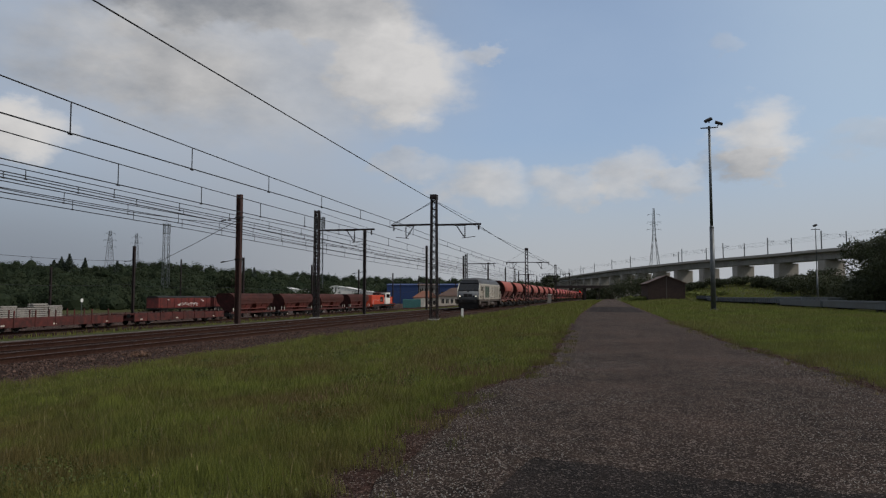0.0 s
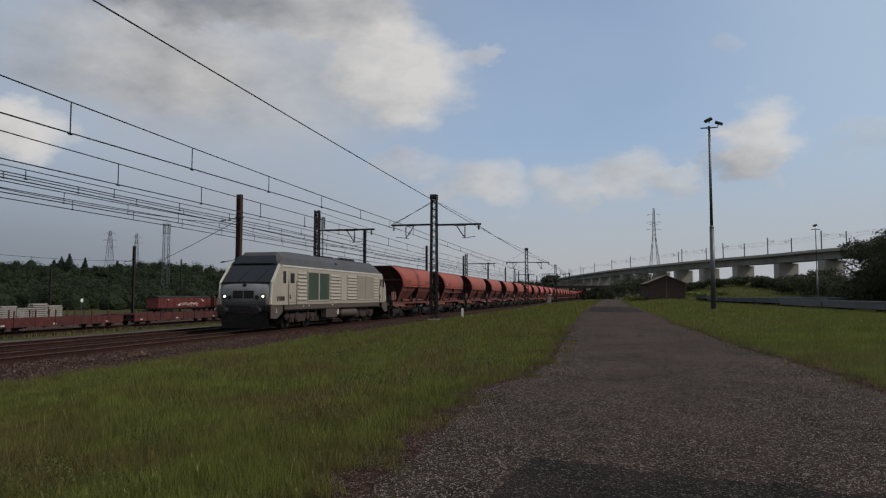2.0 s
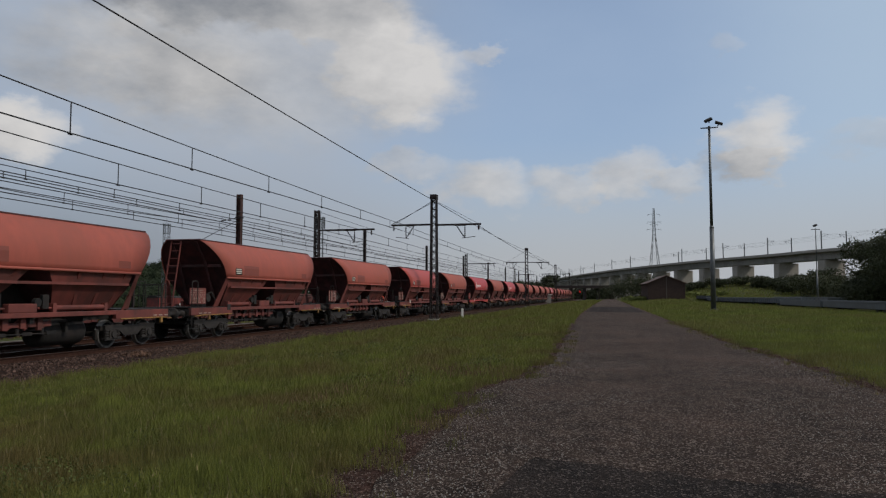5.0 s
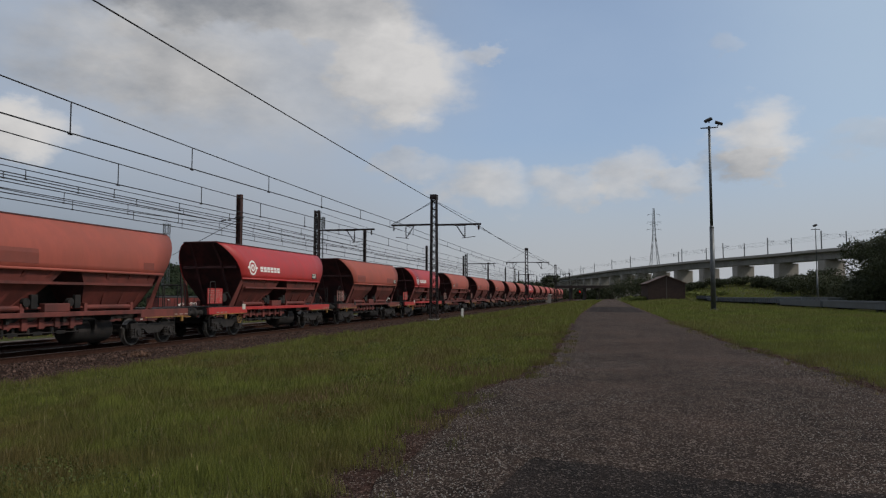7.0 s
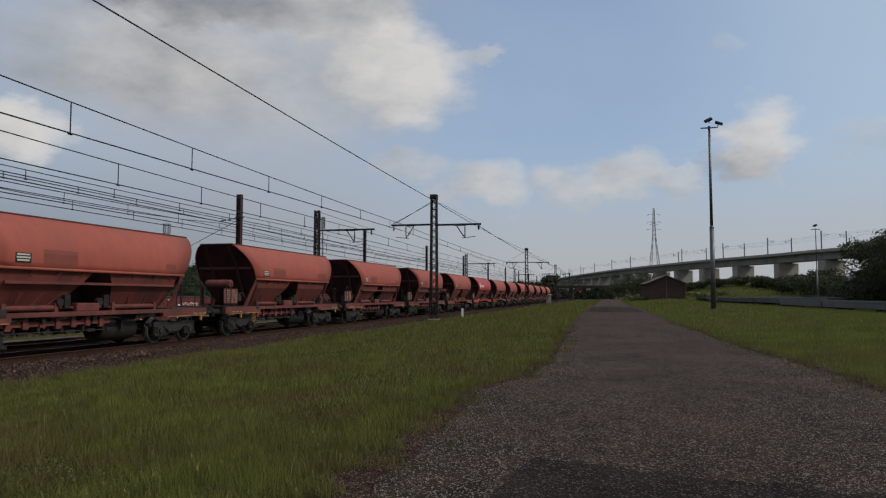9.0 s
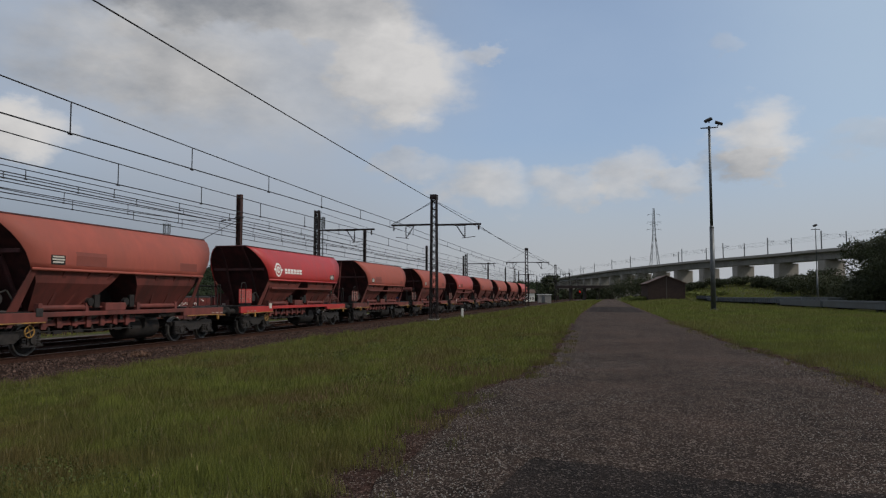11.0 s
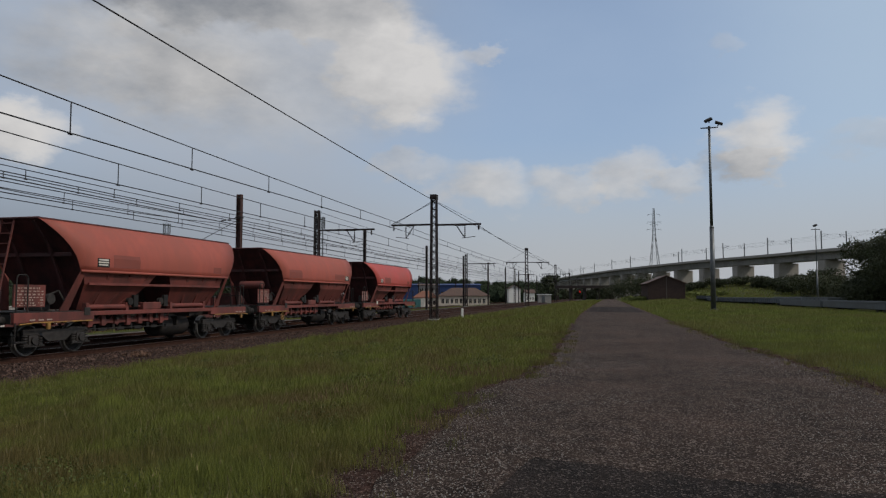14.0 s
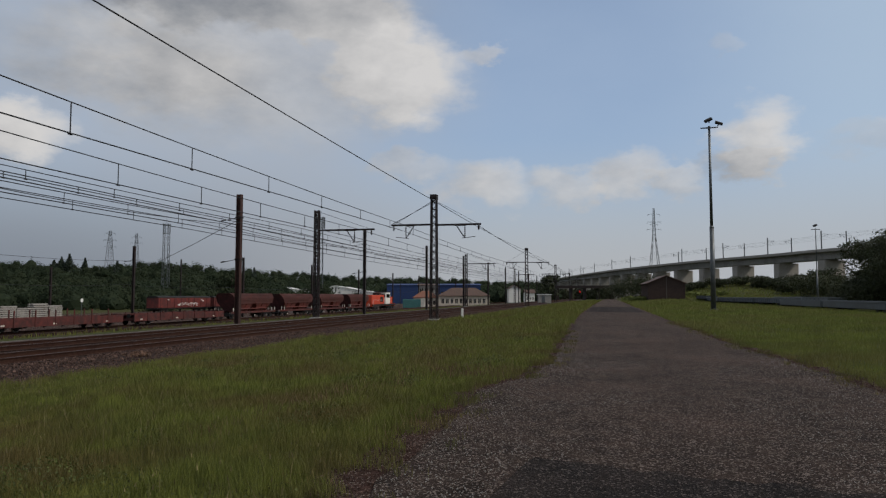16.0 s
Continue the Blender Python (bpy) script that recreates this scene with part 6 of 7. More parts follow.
def house(name, words, cat, x, y, z, w, d, h, ridge, rz, wall, roof, wins, win_m=None, base_h=.9, win_h=1.2, hip=0.0):
    """Long walls run along local x; windows (a, b) as shares of the length, on the side that faces -y."""
    b = root(name, words, cat, "", x, y, z, rz)
    cuts = sorted(wins)
    bm = bmesh.new()
    last, zt = -w / 2, base_h + win_h
    box(bm, -w / 2, w / 2, 0, .3, 0, base_h)
    box(bm, -w / 2, w / 2, 0, .3, zt, h)
    for a, c in cuts:
        x0, x1 = -w / 2 + w * a, -w / 2 + w * c
        box(bm, last, x0, 0, .3, base_h, zt)
        last = x1
    box(bm, last, w / 2, 0, .3, base_h, zt)
    part("front_wall", bm, wall, b)
    bm = bmesh.new()
    box(bm, -w / 2, -w / 2 + .3, .3, d, 0, h)
    box(bm, w / 2 - .3, w / 2, .3, d, 0, h)
    box(bm, -w / 2 + .3, w / 2 - .3, d - .3, d, 0, h)
    if not hip:
        for s in (-1, 1):
            xx = s * (w / 2 - .15)
            sheet(bm, [(xx, 0, h), (xx, d, h), (xx, d / 2, ridge)], .15)
    part("walls", bm, wall, b)
    for a, c in cuts:
        x0, x1 = -w / 2 + w * a, -w / 2 + w * c
        bm = bmesh.new()
        box(bm, x0, x1, .12, .18, base_h, zt)
        p = part("window", bm, win_m or GLASS, b)
        bm = bmesh.new()
        box(bm, x0, x1, .06, .12, base_h, base_h + .06), box(bm, (x0 + x1) / 2 - .04, (x0 + x1) / 2 + .04, .06, .12, base_h, zt)
        part("window_bar", bm, CREAM, p)
    bm = bmesh.new()
    o = .4
    e = h - .1
    r0, r1 = -w / 2 - o + hip, w / 2 + o - hip
    sheet(bm, [(-w / 2 - o, -o, e), (w / 2 + o, -o, e), (r1, d / 2, ridge), (r0, d / 2, ridge)], .15)
    sheet(bm, [(w / 2 + o, d + o, e), (-w / 2 - o, d + o, e), (r0, d / 2, ridge), (r1, d / 2, ridge)], .15)
    if hip:
        sheet(bm, [(-w / 2 - o, d + o, e), (-w / 2 - o, -o, e), (r0, d / 2, ridge)], .15)
        sheet(bm, [(w / 2 + o, -o, e), (w / 2 + o, d + o, e), (r1, d / 2, ridge)], .15)
    part("roof", bm, roof, b)
    return b


def span(px0, px1, depth):
    x0, y0 = at_px(px0, depth)
    x1, y1 = at_px(px1, depth)
    return (x0 + x1) / 2, (y0 + y1) / 2, math.hypot(x1 - x0, y1 - y0)


def town():
    hz = lambda py, d: 1.6 + (524 - py) * d / 1250
    # long blue hall and the pale-roofed sheds
    x, y, w = span(700, 835, 330)
    h = house("industrial_hall", "large blue metal-clad industrial hall", "industrial hall", x, y, -2.4, w + 8, 30, hz(505, 330) + 2.4, hz(502, 330) + 2.4, 13.24, BLUE, BLUE, [(.58, .68), (.72, .8)], base_h=2, win_h=4)
    for k in range(22):
        bm = bmesh.new()
        xx = -w / 2 - 3 + (w + 6) * k / 21
        box(bm, xx - .06, xx + .06, -.08, 0, .2, hz(505, 330) + 2.2)
        part("cladding_rib", bm, BLUE, h)
    for a, b, py, pe, d in ((470, 552, 509, 518, 300), (562, 662, 507, 519, 290)):
        x, y, w = span(a, b, d)
        s = root("storage_shed", "long pale-roofed storage shed behind the sidings", "storage shed", "", x, y, -2.4, 13.24)
        e, r = hz(pe, d) + 2.4, hz(py, d) + 2.4
        bm = bmesh.new()
        for yy in (0, 40):
            sheet(bm, [(-w / 2, yy, 0), (w / 2, yy, 0), (w / 2, yy, e), (-w * .2, yy, r), (-w / 2, yy, e)], .3)
        part("gable", bm, WHITE_SHEET, s)
        bm = bmesh.new()
        sheet(bm, [(-w / 2 - .5, -.6, e), (-w * .2, -.6, r + .1), (-w * .2, 41, r + .1), (-w / 2 - .5, 41, e)], .2)
        sheet(bm, [(-w * .2, -.6, r + .1), (w / 2 + .5, -.6, e), (w / 2 + .5, 41, e), (-w * .2, 41, r + .1)], .2)
        part("roof", bm, WHITE_SHEET, s)
        bm = bmesh.new()
        for sx in (-1, 1):
            box(bm, sx * w / 2 - .15, sx * w / 2 + .15, .3, 40, 0, e)
        part("side_wall", bm, STEEL_GREY, s)
    # depot with cream walls and brown roof; lower orange-roofed one; teal sheds
    x, y, w = span(776, 866, 240)
    house("depot_building", "long cream depot with many windows and brown roof", "depot", x, y, -2.2, w, 10, hz(524, 240) + 2.2, hz(510, 240) + 2.2, 13.24, RENDERED, ROOF_TILE, [(.06 + .09 * k, .11 + .09 * k) for k in range(10)], base_h=1.2, win_h=1.6, hip=5)
    x, y, w = span(732, 775, 225)
    house("low_building", "low building with an orange tiled roof", "building", x, y, -2.2, w, 9, hz(527, 225) + 2.2, hz(516, 225) + 2.2, 13.24, RENDERED, ROOF_ORANGE, [(.6, .7), (.8, .9)], base_h=1.0, win_h=1.3, hip=3)
    x, y, w = span(740, 770, 260)
    house("tower_block", "small grey flat-roofed office with wide windows", "office", x, y, -2.2, w, 9, hz(505, 260) + 2.2, hz(503, 260) + 2.2, 13.24, PALE, ROOF_TILE, [(.1, .3), (.4, .6), (.7, .9)], base_h=5.0, win_h=1.6)
    x, y, w = span(713, 752, 205)
    s = root("site_container", "teal corrugated site container with cream end", "container", "", x, y, -2.1, 13.24)
    bm = bmesh.new()
    box(bm, -w / 2, w / 2 - 1.2, 0, 3, 0, hz(530, 205) + 2.1, .05)
    part("body", bm, TEAL, s)
    bm = bmesh.new()
    box(bm, w / 2 - 1.19, w / 2, 0, 3, 0, hz(529, 205) + 2.1, .05)
    part("end_section", bm, CREAM, s)
    for k in range(14):
        bm = bmesh.new()
        xx = -w / 2 + .2 + (w - 1.6) * k / 13
        box(bm, xx - .05, xx + .05, -.05, 0, .2, hz(531, 205) + 2.0)
        part("rib", bm, TEAL, s)
    # white house and its neighbours
    x, y, w = span(911, 927, 300)
    house("white_house", "white gabled house with a dark roof", "house", x, y, -1.2, 8, w + 1, hz(512, 300) + 1.2, hz(505, 300) + 1.2, 103.24, WHITE_WALL, ROOF_TILE, [(.2, .35), (.6, .75)], base_h=2.2, win_h=1.5)
    x, y, w = span(930, 946, 310)
    house("white_house", "low white house with a brown roof", "house", x, y, -1.2, w, 8, hz(519, 310) + 1.2, hz(513, 310) + 1.2, 13.24, WHITE_WALL, ROOF_TILE, [(.15, .3), (.45, .6), (.75, .88)], base_h=1.0, win_h=1.3)
    # trackside hut
    x, y, w = span(953, 975, 190)
    hb = root("trackside_hut", "small pale concrete trackside hut", "hut", "", x, y, -.6, 10)
    bm = bmesh.new()
    box(bm, -w / 2, w / 2, 0, 3, 0, 2.5, .03)
    part("walls", bm, PALE, hb)
    bm = bmesh.new()
    box(bm, -w / 2 - .25, w / 2 + .25, -.25, 3.25, 2.5, 2.68, .03)
    part("roof_slab", bm, WHITE_SHEET, hb)
    bm = bmesh.new()
    box(bm, -.9, 0, -.03, 0, .05, 2.1, .01)
    part("door", bm, GALV, hb)
    # signal with a red aspect
    x, y = at_px(1026, 210)
    sg = root("signal", "dark railway signal showing a red light", "signal", "", x, y, -.4)
    bm = bmesh.new()
    tube(bm, (0, 0, 0), (0, 0, 3.6), .08, n=8)
    part("post", bm, BLACK, sg)
    bm = bmesh.new()
    box(bm, -.3, .3, -.1, .1, 2.4, 4.2, .04)
    hd = part("signal_head", bm, BLACK, sg)
    bm = bmesh.new()
    lathe(bm, [(-.12, .16), (-.14, .1)], 14, "y")
    o = part("lens", bm, glow("red_lens", (1, .03, .02), 1.2), hd, "lit red lens")
    o.location = (0, 0, 3.2)


town()


# ---- viaduct ----
VIA = [(140, 190), (113, 222), (88.1, 258), (75.7, 279), (63.3, 309.9), (48.6, 340), (36, 370), (11.9, 439), (-6.9, 506), (-39, 640), (-62, 780)]


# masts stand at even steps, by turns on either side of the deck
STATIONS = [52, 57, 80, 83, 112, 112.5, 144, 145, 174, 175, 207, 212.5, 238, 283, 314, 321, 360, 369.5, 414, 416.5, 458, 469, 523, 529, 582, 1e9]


def viaduct():
    v = root("viaduct", "long curved concrete railway viaduct on broad piers", "viaduct", kind="structure")
    pts = []
    for i in range(len(VIA) - 1):
        p0, p1, p2, p3 = (Vector(VIA[max(0, min(len(VIA) - 1, i + k))]) for k in (-1, 0, 1, 2))
        for k in range(6):
            t = k / 6
            pts.append(.5 * ((2 * p1) + (p2 - p0) * t + (2 * p0 - 5 * p1 + 4 * p2 - p3) * t * t + (3 * p1 - p0 - 3 * p2 + p3) * t ** 3))
    pts.append(Vector(VIA[-1]))
    dirs = [(pts[min(len(pts) - 1, i + 1)] - pts[max(0, i - 1)]).normalized() for i in range(len(pts))]
    top = 18.55

    def sweep(name, sec, m):
        bm = bmesh.new()
        rows = []
        for p, d in zip(pts, dirs):
            nrm = Vector((d.y, -d.x))
            rows.append([bm.verts.new((p.x + nrm.x * u, p.y + nrm.y * u, z)) for u, z in sec])
        n = len(sec)
        for r, s in zip(rows, rows[1:]):
            for i in range(n):
                bm.faces.new((r[i], r[(i + 1) % n], s[(i + 1) % n], s[i]))
        bm.faces.new(rows[0]), bm.faces.new(rows[-1])
        return part(name, bm, m, v)

    sweep("box_girder", [(2.2, top - 1.0), (9.8, top - 1.0), (9.2, top - 3.6), (2.8, top - 3.6)], CONCRETE)
    sweep("deck_slab", [(0, top - .75), (12, top - .75), (12, top - 1.0), (9.8, top - 1.2), (2.2, top - 1.2), (0, top - 1.0)], PALE)
    sweep("parapet", [(-.06, top - 1.0), (-.06, top), (.14, top), (.14, top - .748)], PALE)
    sweep("parapet", [(12.06, top - 1.0), (12.06, top), (11.86, top), (11.86, top - .748)], PALE)
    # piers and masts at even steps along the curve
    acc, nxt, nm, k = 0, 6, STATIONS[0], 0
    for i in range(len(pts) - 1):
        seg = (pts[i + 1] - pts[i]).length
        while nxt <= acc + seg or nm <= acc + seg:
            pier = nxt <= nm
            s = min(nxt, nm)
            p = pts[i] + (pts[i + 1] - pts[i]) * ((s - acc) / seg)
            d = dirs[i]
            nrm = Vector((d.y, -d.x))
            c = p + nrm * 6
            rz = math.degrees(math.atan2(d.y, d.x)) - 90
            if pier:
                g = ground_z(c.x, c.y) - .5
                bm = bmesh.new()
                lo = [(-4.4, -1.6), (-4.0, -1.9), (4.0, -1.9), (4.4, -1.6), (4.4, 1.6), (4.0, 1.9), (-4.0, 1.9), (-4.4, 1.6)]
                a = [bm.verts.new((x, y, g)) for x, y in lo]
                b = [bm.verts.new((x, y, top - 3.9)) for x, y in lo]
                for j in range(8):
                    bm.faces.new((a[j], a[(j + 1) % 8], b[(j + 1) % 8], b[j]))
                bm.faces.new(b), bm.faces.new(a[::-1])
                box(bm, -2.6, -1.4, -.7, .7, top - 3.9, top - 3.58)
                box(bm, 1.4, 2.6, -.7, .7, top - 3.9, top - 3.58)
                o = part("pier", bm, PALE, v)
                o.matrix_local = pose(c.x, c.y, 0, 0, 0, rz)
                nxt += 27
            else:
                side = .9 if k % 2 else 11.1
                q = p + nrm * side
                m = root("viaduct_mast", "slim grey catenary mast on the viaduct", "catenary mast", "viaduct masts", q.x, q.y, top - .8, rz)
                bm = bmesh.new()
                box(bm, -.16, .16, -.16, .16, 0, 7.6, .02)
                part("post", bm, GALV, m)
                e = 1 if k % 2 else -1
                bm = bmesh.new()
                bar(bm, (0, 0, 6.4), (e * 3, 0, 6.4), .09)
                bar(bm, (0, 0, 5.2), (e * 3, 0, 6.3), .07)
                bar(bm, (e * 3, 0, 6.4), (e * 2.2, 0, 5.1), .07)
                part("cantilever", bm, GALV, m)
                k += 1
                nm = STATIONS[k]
        acc += seg
    o = root("viaduct_wires", "thin overhead wires along the viaduct", "overhead wire")
    for u, z in ((3.9, 5.1), (3.9, 6.3), (8.1, 5.1), (8.1, 6.3)):
        wire_run("wire", [(p.x + d.y * u, p.y - d.x * u, top - .8 + z) for p, d in zip(pts, dirs)], .02, o)


viaduct()


# ---- right-hand side: lamps, parked wagons, shed, bushes ----
def flood_mast(x, y, h, r, words, heads=2):
    z = ground_z(x, y) - .05
    m = root("floodlight_mast", words, "floodlight mast", "floodlight masts", x, y, z)
    bm = bmesh.new()
    tube(bm, (0, 0, 0), (0, 0, .25), r * 1.9, n=14)
    part("base_plate", bm, GALV, m)
    bm = bmesh.new()
    tube(bm, (0, 0, 0), (0, 0, h * .45), r * 1.15, r * .95, 16)
    part("lower_tube", bm, GALV, m, smooth=True)
    bm = bmesh.new()
    tube(bm, (0, 0, h * .45), (0, 0, h), r * .68, r * .5, 14)
    tube(bm, (0, 0, h * .45 - .1), (0, 0, h * .45 + .15), r * 1.05, r * .7, 14)
    part("upper_tube", bm, GALV, m, smooth=True)
    bm = bmesh.new()
    bar(bm, (-.9, 0, h - .2), (.9, 0, h - .2), .12)
    part("cross_bar", bm, BLACK, m)
    for k, (dx, dz, ry) in enumerate(((-.1, .75, -25), (1.0, .35, 20), (-.75, -.25, -35))[:heads]):
        bm = bmesh.new()
        g = bmesh.new()
        box(g, -.42, .42, -.3, .3, -.13, .13, .06)
        merge(bm, g)
        tube(bm, (0, 0, -.1), (0, 0, -.35), .06, n=8)
        o = part("floodlight", bm, BLACK, m)
        o.matrix_local = pose(dx, -.1, h + dz - .1, 25, ry, 0)


flood_mast(11.0, 81.7, 20.4, .24, "tall grey two-stage floodlight mast on the grass")
x, y = at_px(1446, 150)
flood_mast(x, y, 14.6 - ground_z(x, y) + 1.4, .17, "grey floodlight mast behind parked wagons", 1)


def gondola(x, y0, y1, h, m, words, ribs, z=-.1):
    w = root("open_wagon", words, "open wagon", "parked grey wagons", x, y0, z)
    L = y1 - y0
    for s in (-1, 1):
        bm = bmesh.new()
        box(bm, s * 1.4 - .04, s * 1.4 + .04, .2, L - .2, .45, h, .015)
        sd = part("side", bm, m, w)
        bm = bmesh.new()
        box(bm, s * 1.43 - .06, s * 1.43 + .06, .15, L - .15, h - .1, h + .06, .015)
        part("top_rail", bm, STEEL_GREY, sd)
        for k in range(ribs):
            yy = .5 + (L - 1) * k / max(1, ribs - 1)
            bm = bmesh.new()
            box(bm, s * 1.47 - .04, s * 1.47 + .04, yy - .06, yy + .06, .45, h - .1)
            part("rib", bm, m, sd)
    for y in (.2, L - .2):
        bm = bmesh.new()
        box(bm, -1.36, 1.36, y - .05, y + .05, .45, h, .015)
        part("end", bm, STEEL_GREY, w)
    bm = bmesh.new()
    box(bm, -1.36, 1.36, .2, L - .2, .4, .5)
    part("floor", bm, BLACK, w)
    for y in (1.5, 3.2, L - 3.2, L - 1.5):
        bm = bmesh.new()
        box(bm, -1.1, 1.1, y - .45, y + .45, -.15, .42, .05)
        part("running_gear", bm, BLACK, w)


for a, b in ((49, 70.5), (71, 90.5), (91.2, 112)):
    gondola(25.6, a, b, 1.12, STEEL_GREY, "low pale-grey steel wagon parked beyond the grass", 0)
for k in range(5):
    a = 113.5 + 19 * k
    gondola(26 - .25 * k, a, a + 18.4, 1.2, STEEL_BLUE, "blue-grey ribbed steel wagon parked beyond the grass", 12, z=ground_z(26, a + 9) + .08)
gondola(36, 126, 165, 1.3, STEEL_GREY, "pale grey ribbed wagon standing on a further siding", 16, z=ground_z(36, 145) + .08)


def brick_shed():
    x, y, w = span(1147, 1211, 200)
    z = ground_z(x, y) - .1
    b = root("brick_shed", "dark brick shed with a low gable facing the road", "shed", "", x, y, z, 5)
    hz = lambda py: 1.6 + (524 - py) * 200 / 1250 - z
    e, r = hz(501), hz(488)
    bm = bmesh.new()
    sheet(bm, [(-w / 2, 0, 0), (w / 2, 0, 0), (w / 2, 0, e), (0, 0, r), (-w / 2, 0, e)], -.3)
    part("gable_wall", bm, BRICK_WALL, b)
    bm = bmesh.new()
    for s in (-1, 1):
        box(bm, s * (w / 2 - .15) - .15, s * (w / 2 - .15) + .15, .3, 14, 0, e)
    box(bm, -w / 2 + .3, w / 2 - .3, 13.7, 14, 0, e)
    part("walls", bm, BRICK_WALL, b)
    bm = bmesh.new()
    for s in (-1, 1):
        pts = [(0, -.5, r + .1), (s * (w / 2 + .5), -.5, e - .15), (s * (w / 2 + .5), 14.4, e - .15), (0, 14.4, r + .1)]
        sheet(bm, pts, .15 * s * -1)
    part("roof", bm, ROOF_TILE, b)
    for xx in (-w / 2 + .15, 0, w / 2 - .15):
        bm = bmesh.new()
        box(bm, xx - .12, xx + .12, -.06, 0, 0, e if xx else r - .3)
        part("pilaster", bm, TROUGH if xx == 0 else BRICK_WALL, b)
    bm = bmesh.new()
    box(bm, -w / 2 + .3, w / 2 - .3, -.04, 0, .9, 1.1)
    box(bm, -w / 2 + .3, w / 2 - .3, -.04, 0, e - .3, e - .12)
    part("string_course", bm, BRICK_WALL, b)
    rng = random.Random(2)
    bm = bmesh.new()
    box(bm, 0, .42, -.012, 0, 0, .14)
    first = part("brick", bm, BRICK_WALL, b)
    n = 0
    for k in range(18):
        for j in range(14):
            xx = -w / 2 + .4 + j * (w - 1.2) / 13 + (.3 if k % 2 else 0)
            zz = .2 + k * .2
            if rng.random() < .3 or abs(xx + .2) < .4 or zz > e - .5 or .8 < zz < 1.1:
                continue
            if n == 0:
                first.matrix_local = pose(xx, 0, zz)
            else:
                share(first, b, xx, 0, zz)
            n += 1


brick_shed()

for px, d, h, r, s in ((1572, 105, 11.5, 6.0, 1), (1612, 95, 12.5, 6.5, 2), (1545, 120, 7.0, 4.6, 3), (1640, 110, 12, 6, 4), (1588, 125, 11, 6, 5)):
    x, y = at_px(px, d)
    tree(x, y, h, r, s, "dense dark green tree at the edge of the grass", leaves=15000, size=.15, low=.02)
for px, d, h, r, s in ((1500, 135, 5.5, 5.0, 11), (1470, 165, 6.5, 5.0, 12), (1430, 190, 7.5, 6, 13), (1405, 215, 6, 6, 14), (1530, 105, 4.5, 4.5, 15), (1560, 98, 5, 4.5, 16), (1452, 205, 8, 6, 17), (1490, 195, 7, 6, 18),
                       (1118, 300, 10, 8, 21), (1100, 310, 9, 8, 22), (1135, 290, 9.5, 7, 23), (1082, 330, 7, 7, 24), (1150, 310, 8, 7, 25), (1065, 350, 6, 7, 26),
                       (1385, 230, 4.5, 6, 31), (1350, 240, 4, 6, 32), (1310, 250, 3.5, 6, 33), (1270, 250, 3.5, 5, 34), (1228, 255, 3.5, 5, 35)):
    x, y = at_px(px, d)
    bush(x, y, h, r, s, "dark overgrown bush below the viaduct", leaves=3600 if d < 250 else 2000, size=.18 if d < 200 else .28)
for px, d, h, r, s in ((1125, 215, 1.6, 3.0, 41), (1140, 205, 1.4, 2.6, 42), (1240, 215, 1.5, 3.2, 43), (1275, 215, 1.5, 3, 44), (1215, 225, 1.4, 3, 45), (1110, 235, 1.8, 3, 46)):
    x, y = at_px(px, d)
    bush(x, y, h, r, s, "light yellow-green weeds beside the lane", HEAP, 500, .25)
for px, d, h, r, s in ((970, 330, 12.6, 4.6, 51), (950, 400, 7, 6, 53), (996, 420, 6, 7, 54), (1016, 430, 6, 8, 55), (1040, 430, 5.5, 8, 56), (1062, 420, 5.5, 8, 57)):
    x, y = at_px(px, d)
    tree(x, y, h, r, s, "dark round-headed tree beside the far line", leaves=1500, size=.6, low=.05)
for px, d, h, s in ((410, 150, 9.5, 61), (425, 165, 8, 62), (560, 210, 7, 63)):
    x, y = at_px(px, d)
    tree(x, y, h, 4.0, s, "grey-green tree standing behind the yard", LEAF_HILL, 1500, .35, .1)


def low_bridge():
    """Dark girder bridge that carries the far lane under the viaduct."""
    x, y, w = span(984, 1088, 345)
    b = root("girder_bridge", "low dark steel girder bridge below the viaduct", "bridge", "", x, y, -.6, 13.24)
    bm = bmesh.new()
    box(bm, -w / 2, w / 2, -.3, .3, 5.9, 7.3, .03)
    box(bm, -w / 2, w / 2, 5.4, 6.0, 5.9, 7.3, .03)
    part("girder", bm, MAST, b)
    bm = bmesh.new()
    box(bm, -w / 2, w / 2, .3, 5.4, 6.0, 6.4)
    part("deck", bm, BLACK, b)
    for k in range(15):
        bm = bmesh.new()
        xx = -w / 2 + .3 + (w - .6) * k / 14
        box(bm, xx - .07, xx + .07, -.42, -.3, 5.95, 7.25)
        part("web_stiffener", bm, MAST, b)
    for k in range(5):
        bm = bmesh.new()
        xx = -w / 2 + 1 + (w - 2) * k / 4
        box(bm, xx - .45, xx + .45, .6, 5.2, -1.2, 5.95, .05)
        part("pier", bm, MAST, b)
    bm = bmesh.new()
    for z in (7.8, 8.3):
        bar(bm, (-w / 2, 0, z), (w / 2, 0, z), .06)
    for k in range(20):
        xx = -w / 2 + .2 + (w - .4) * k / 19
        bar(bm, (xx, 0, 7.3), (xx, 0, 8.3), .05)
    part("railing", bm, MAST, b)


low_bridge()


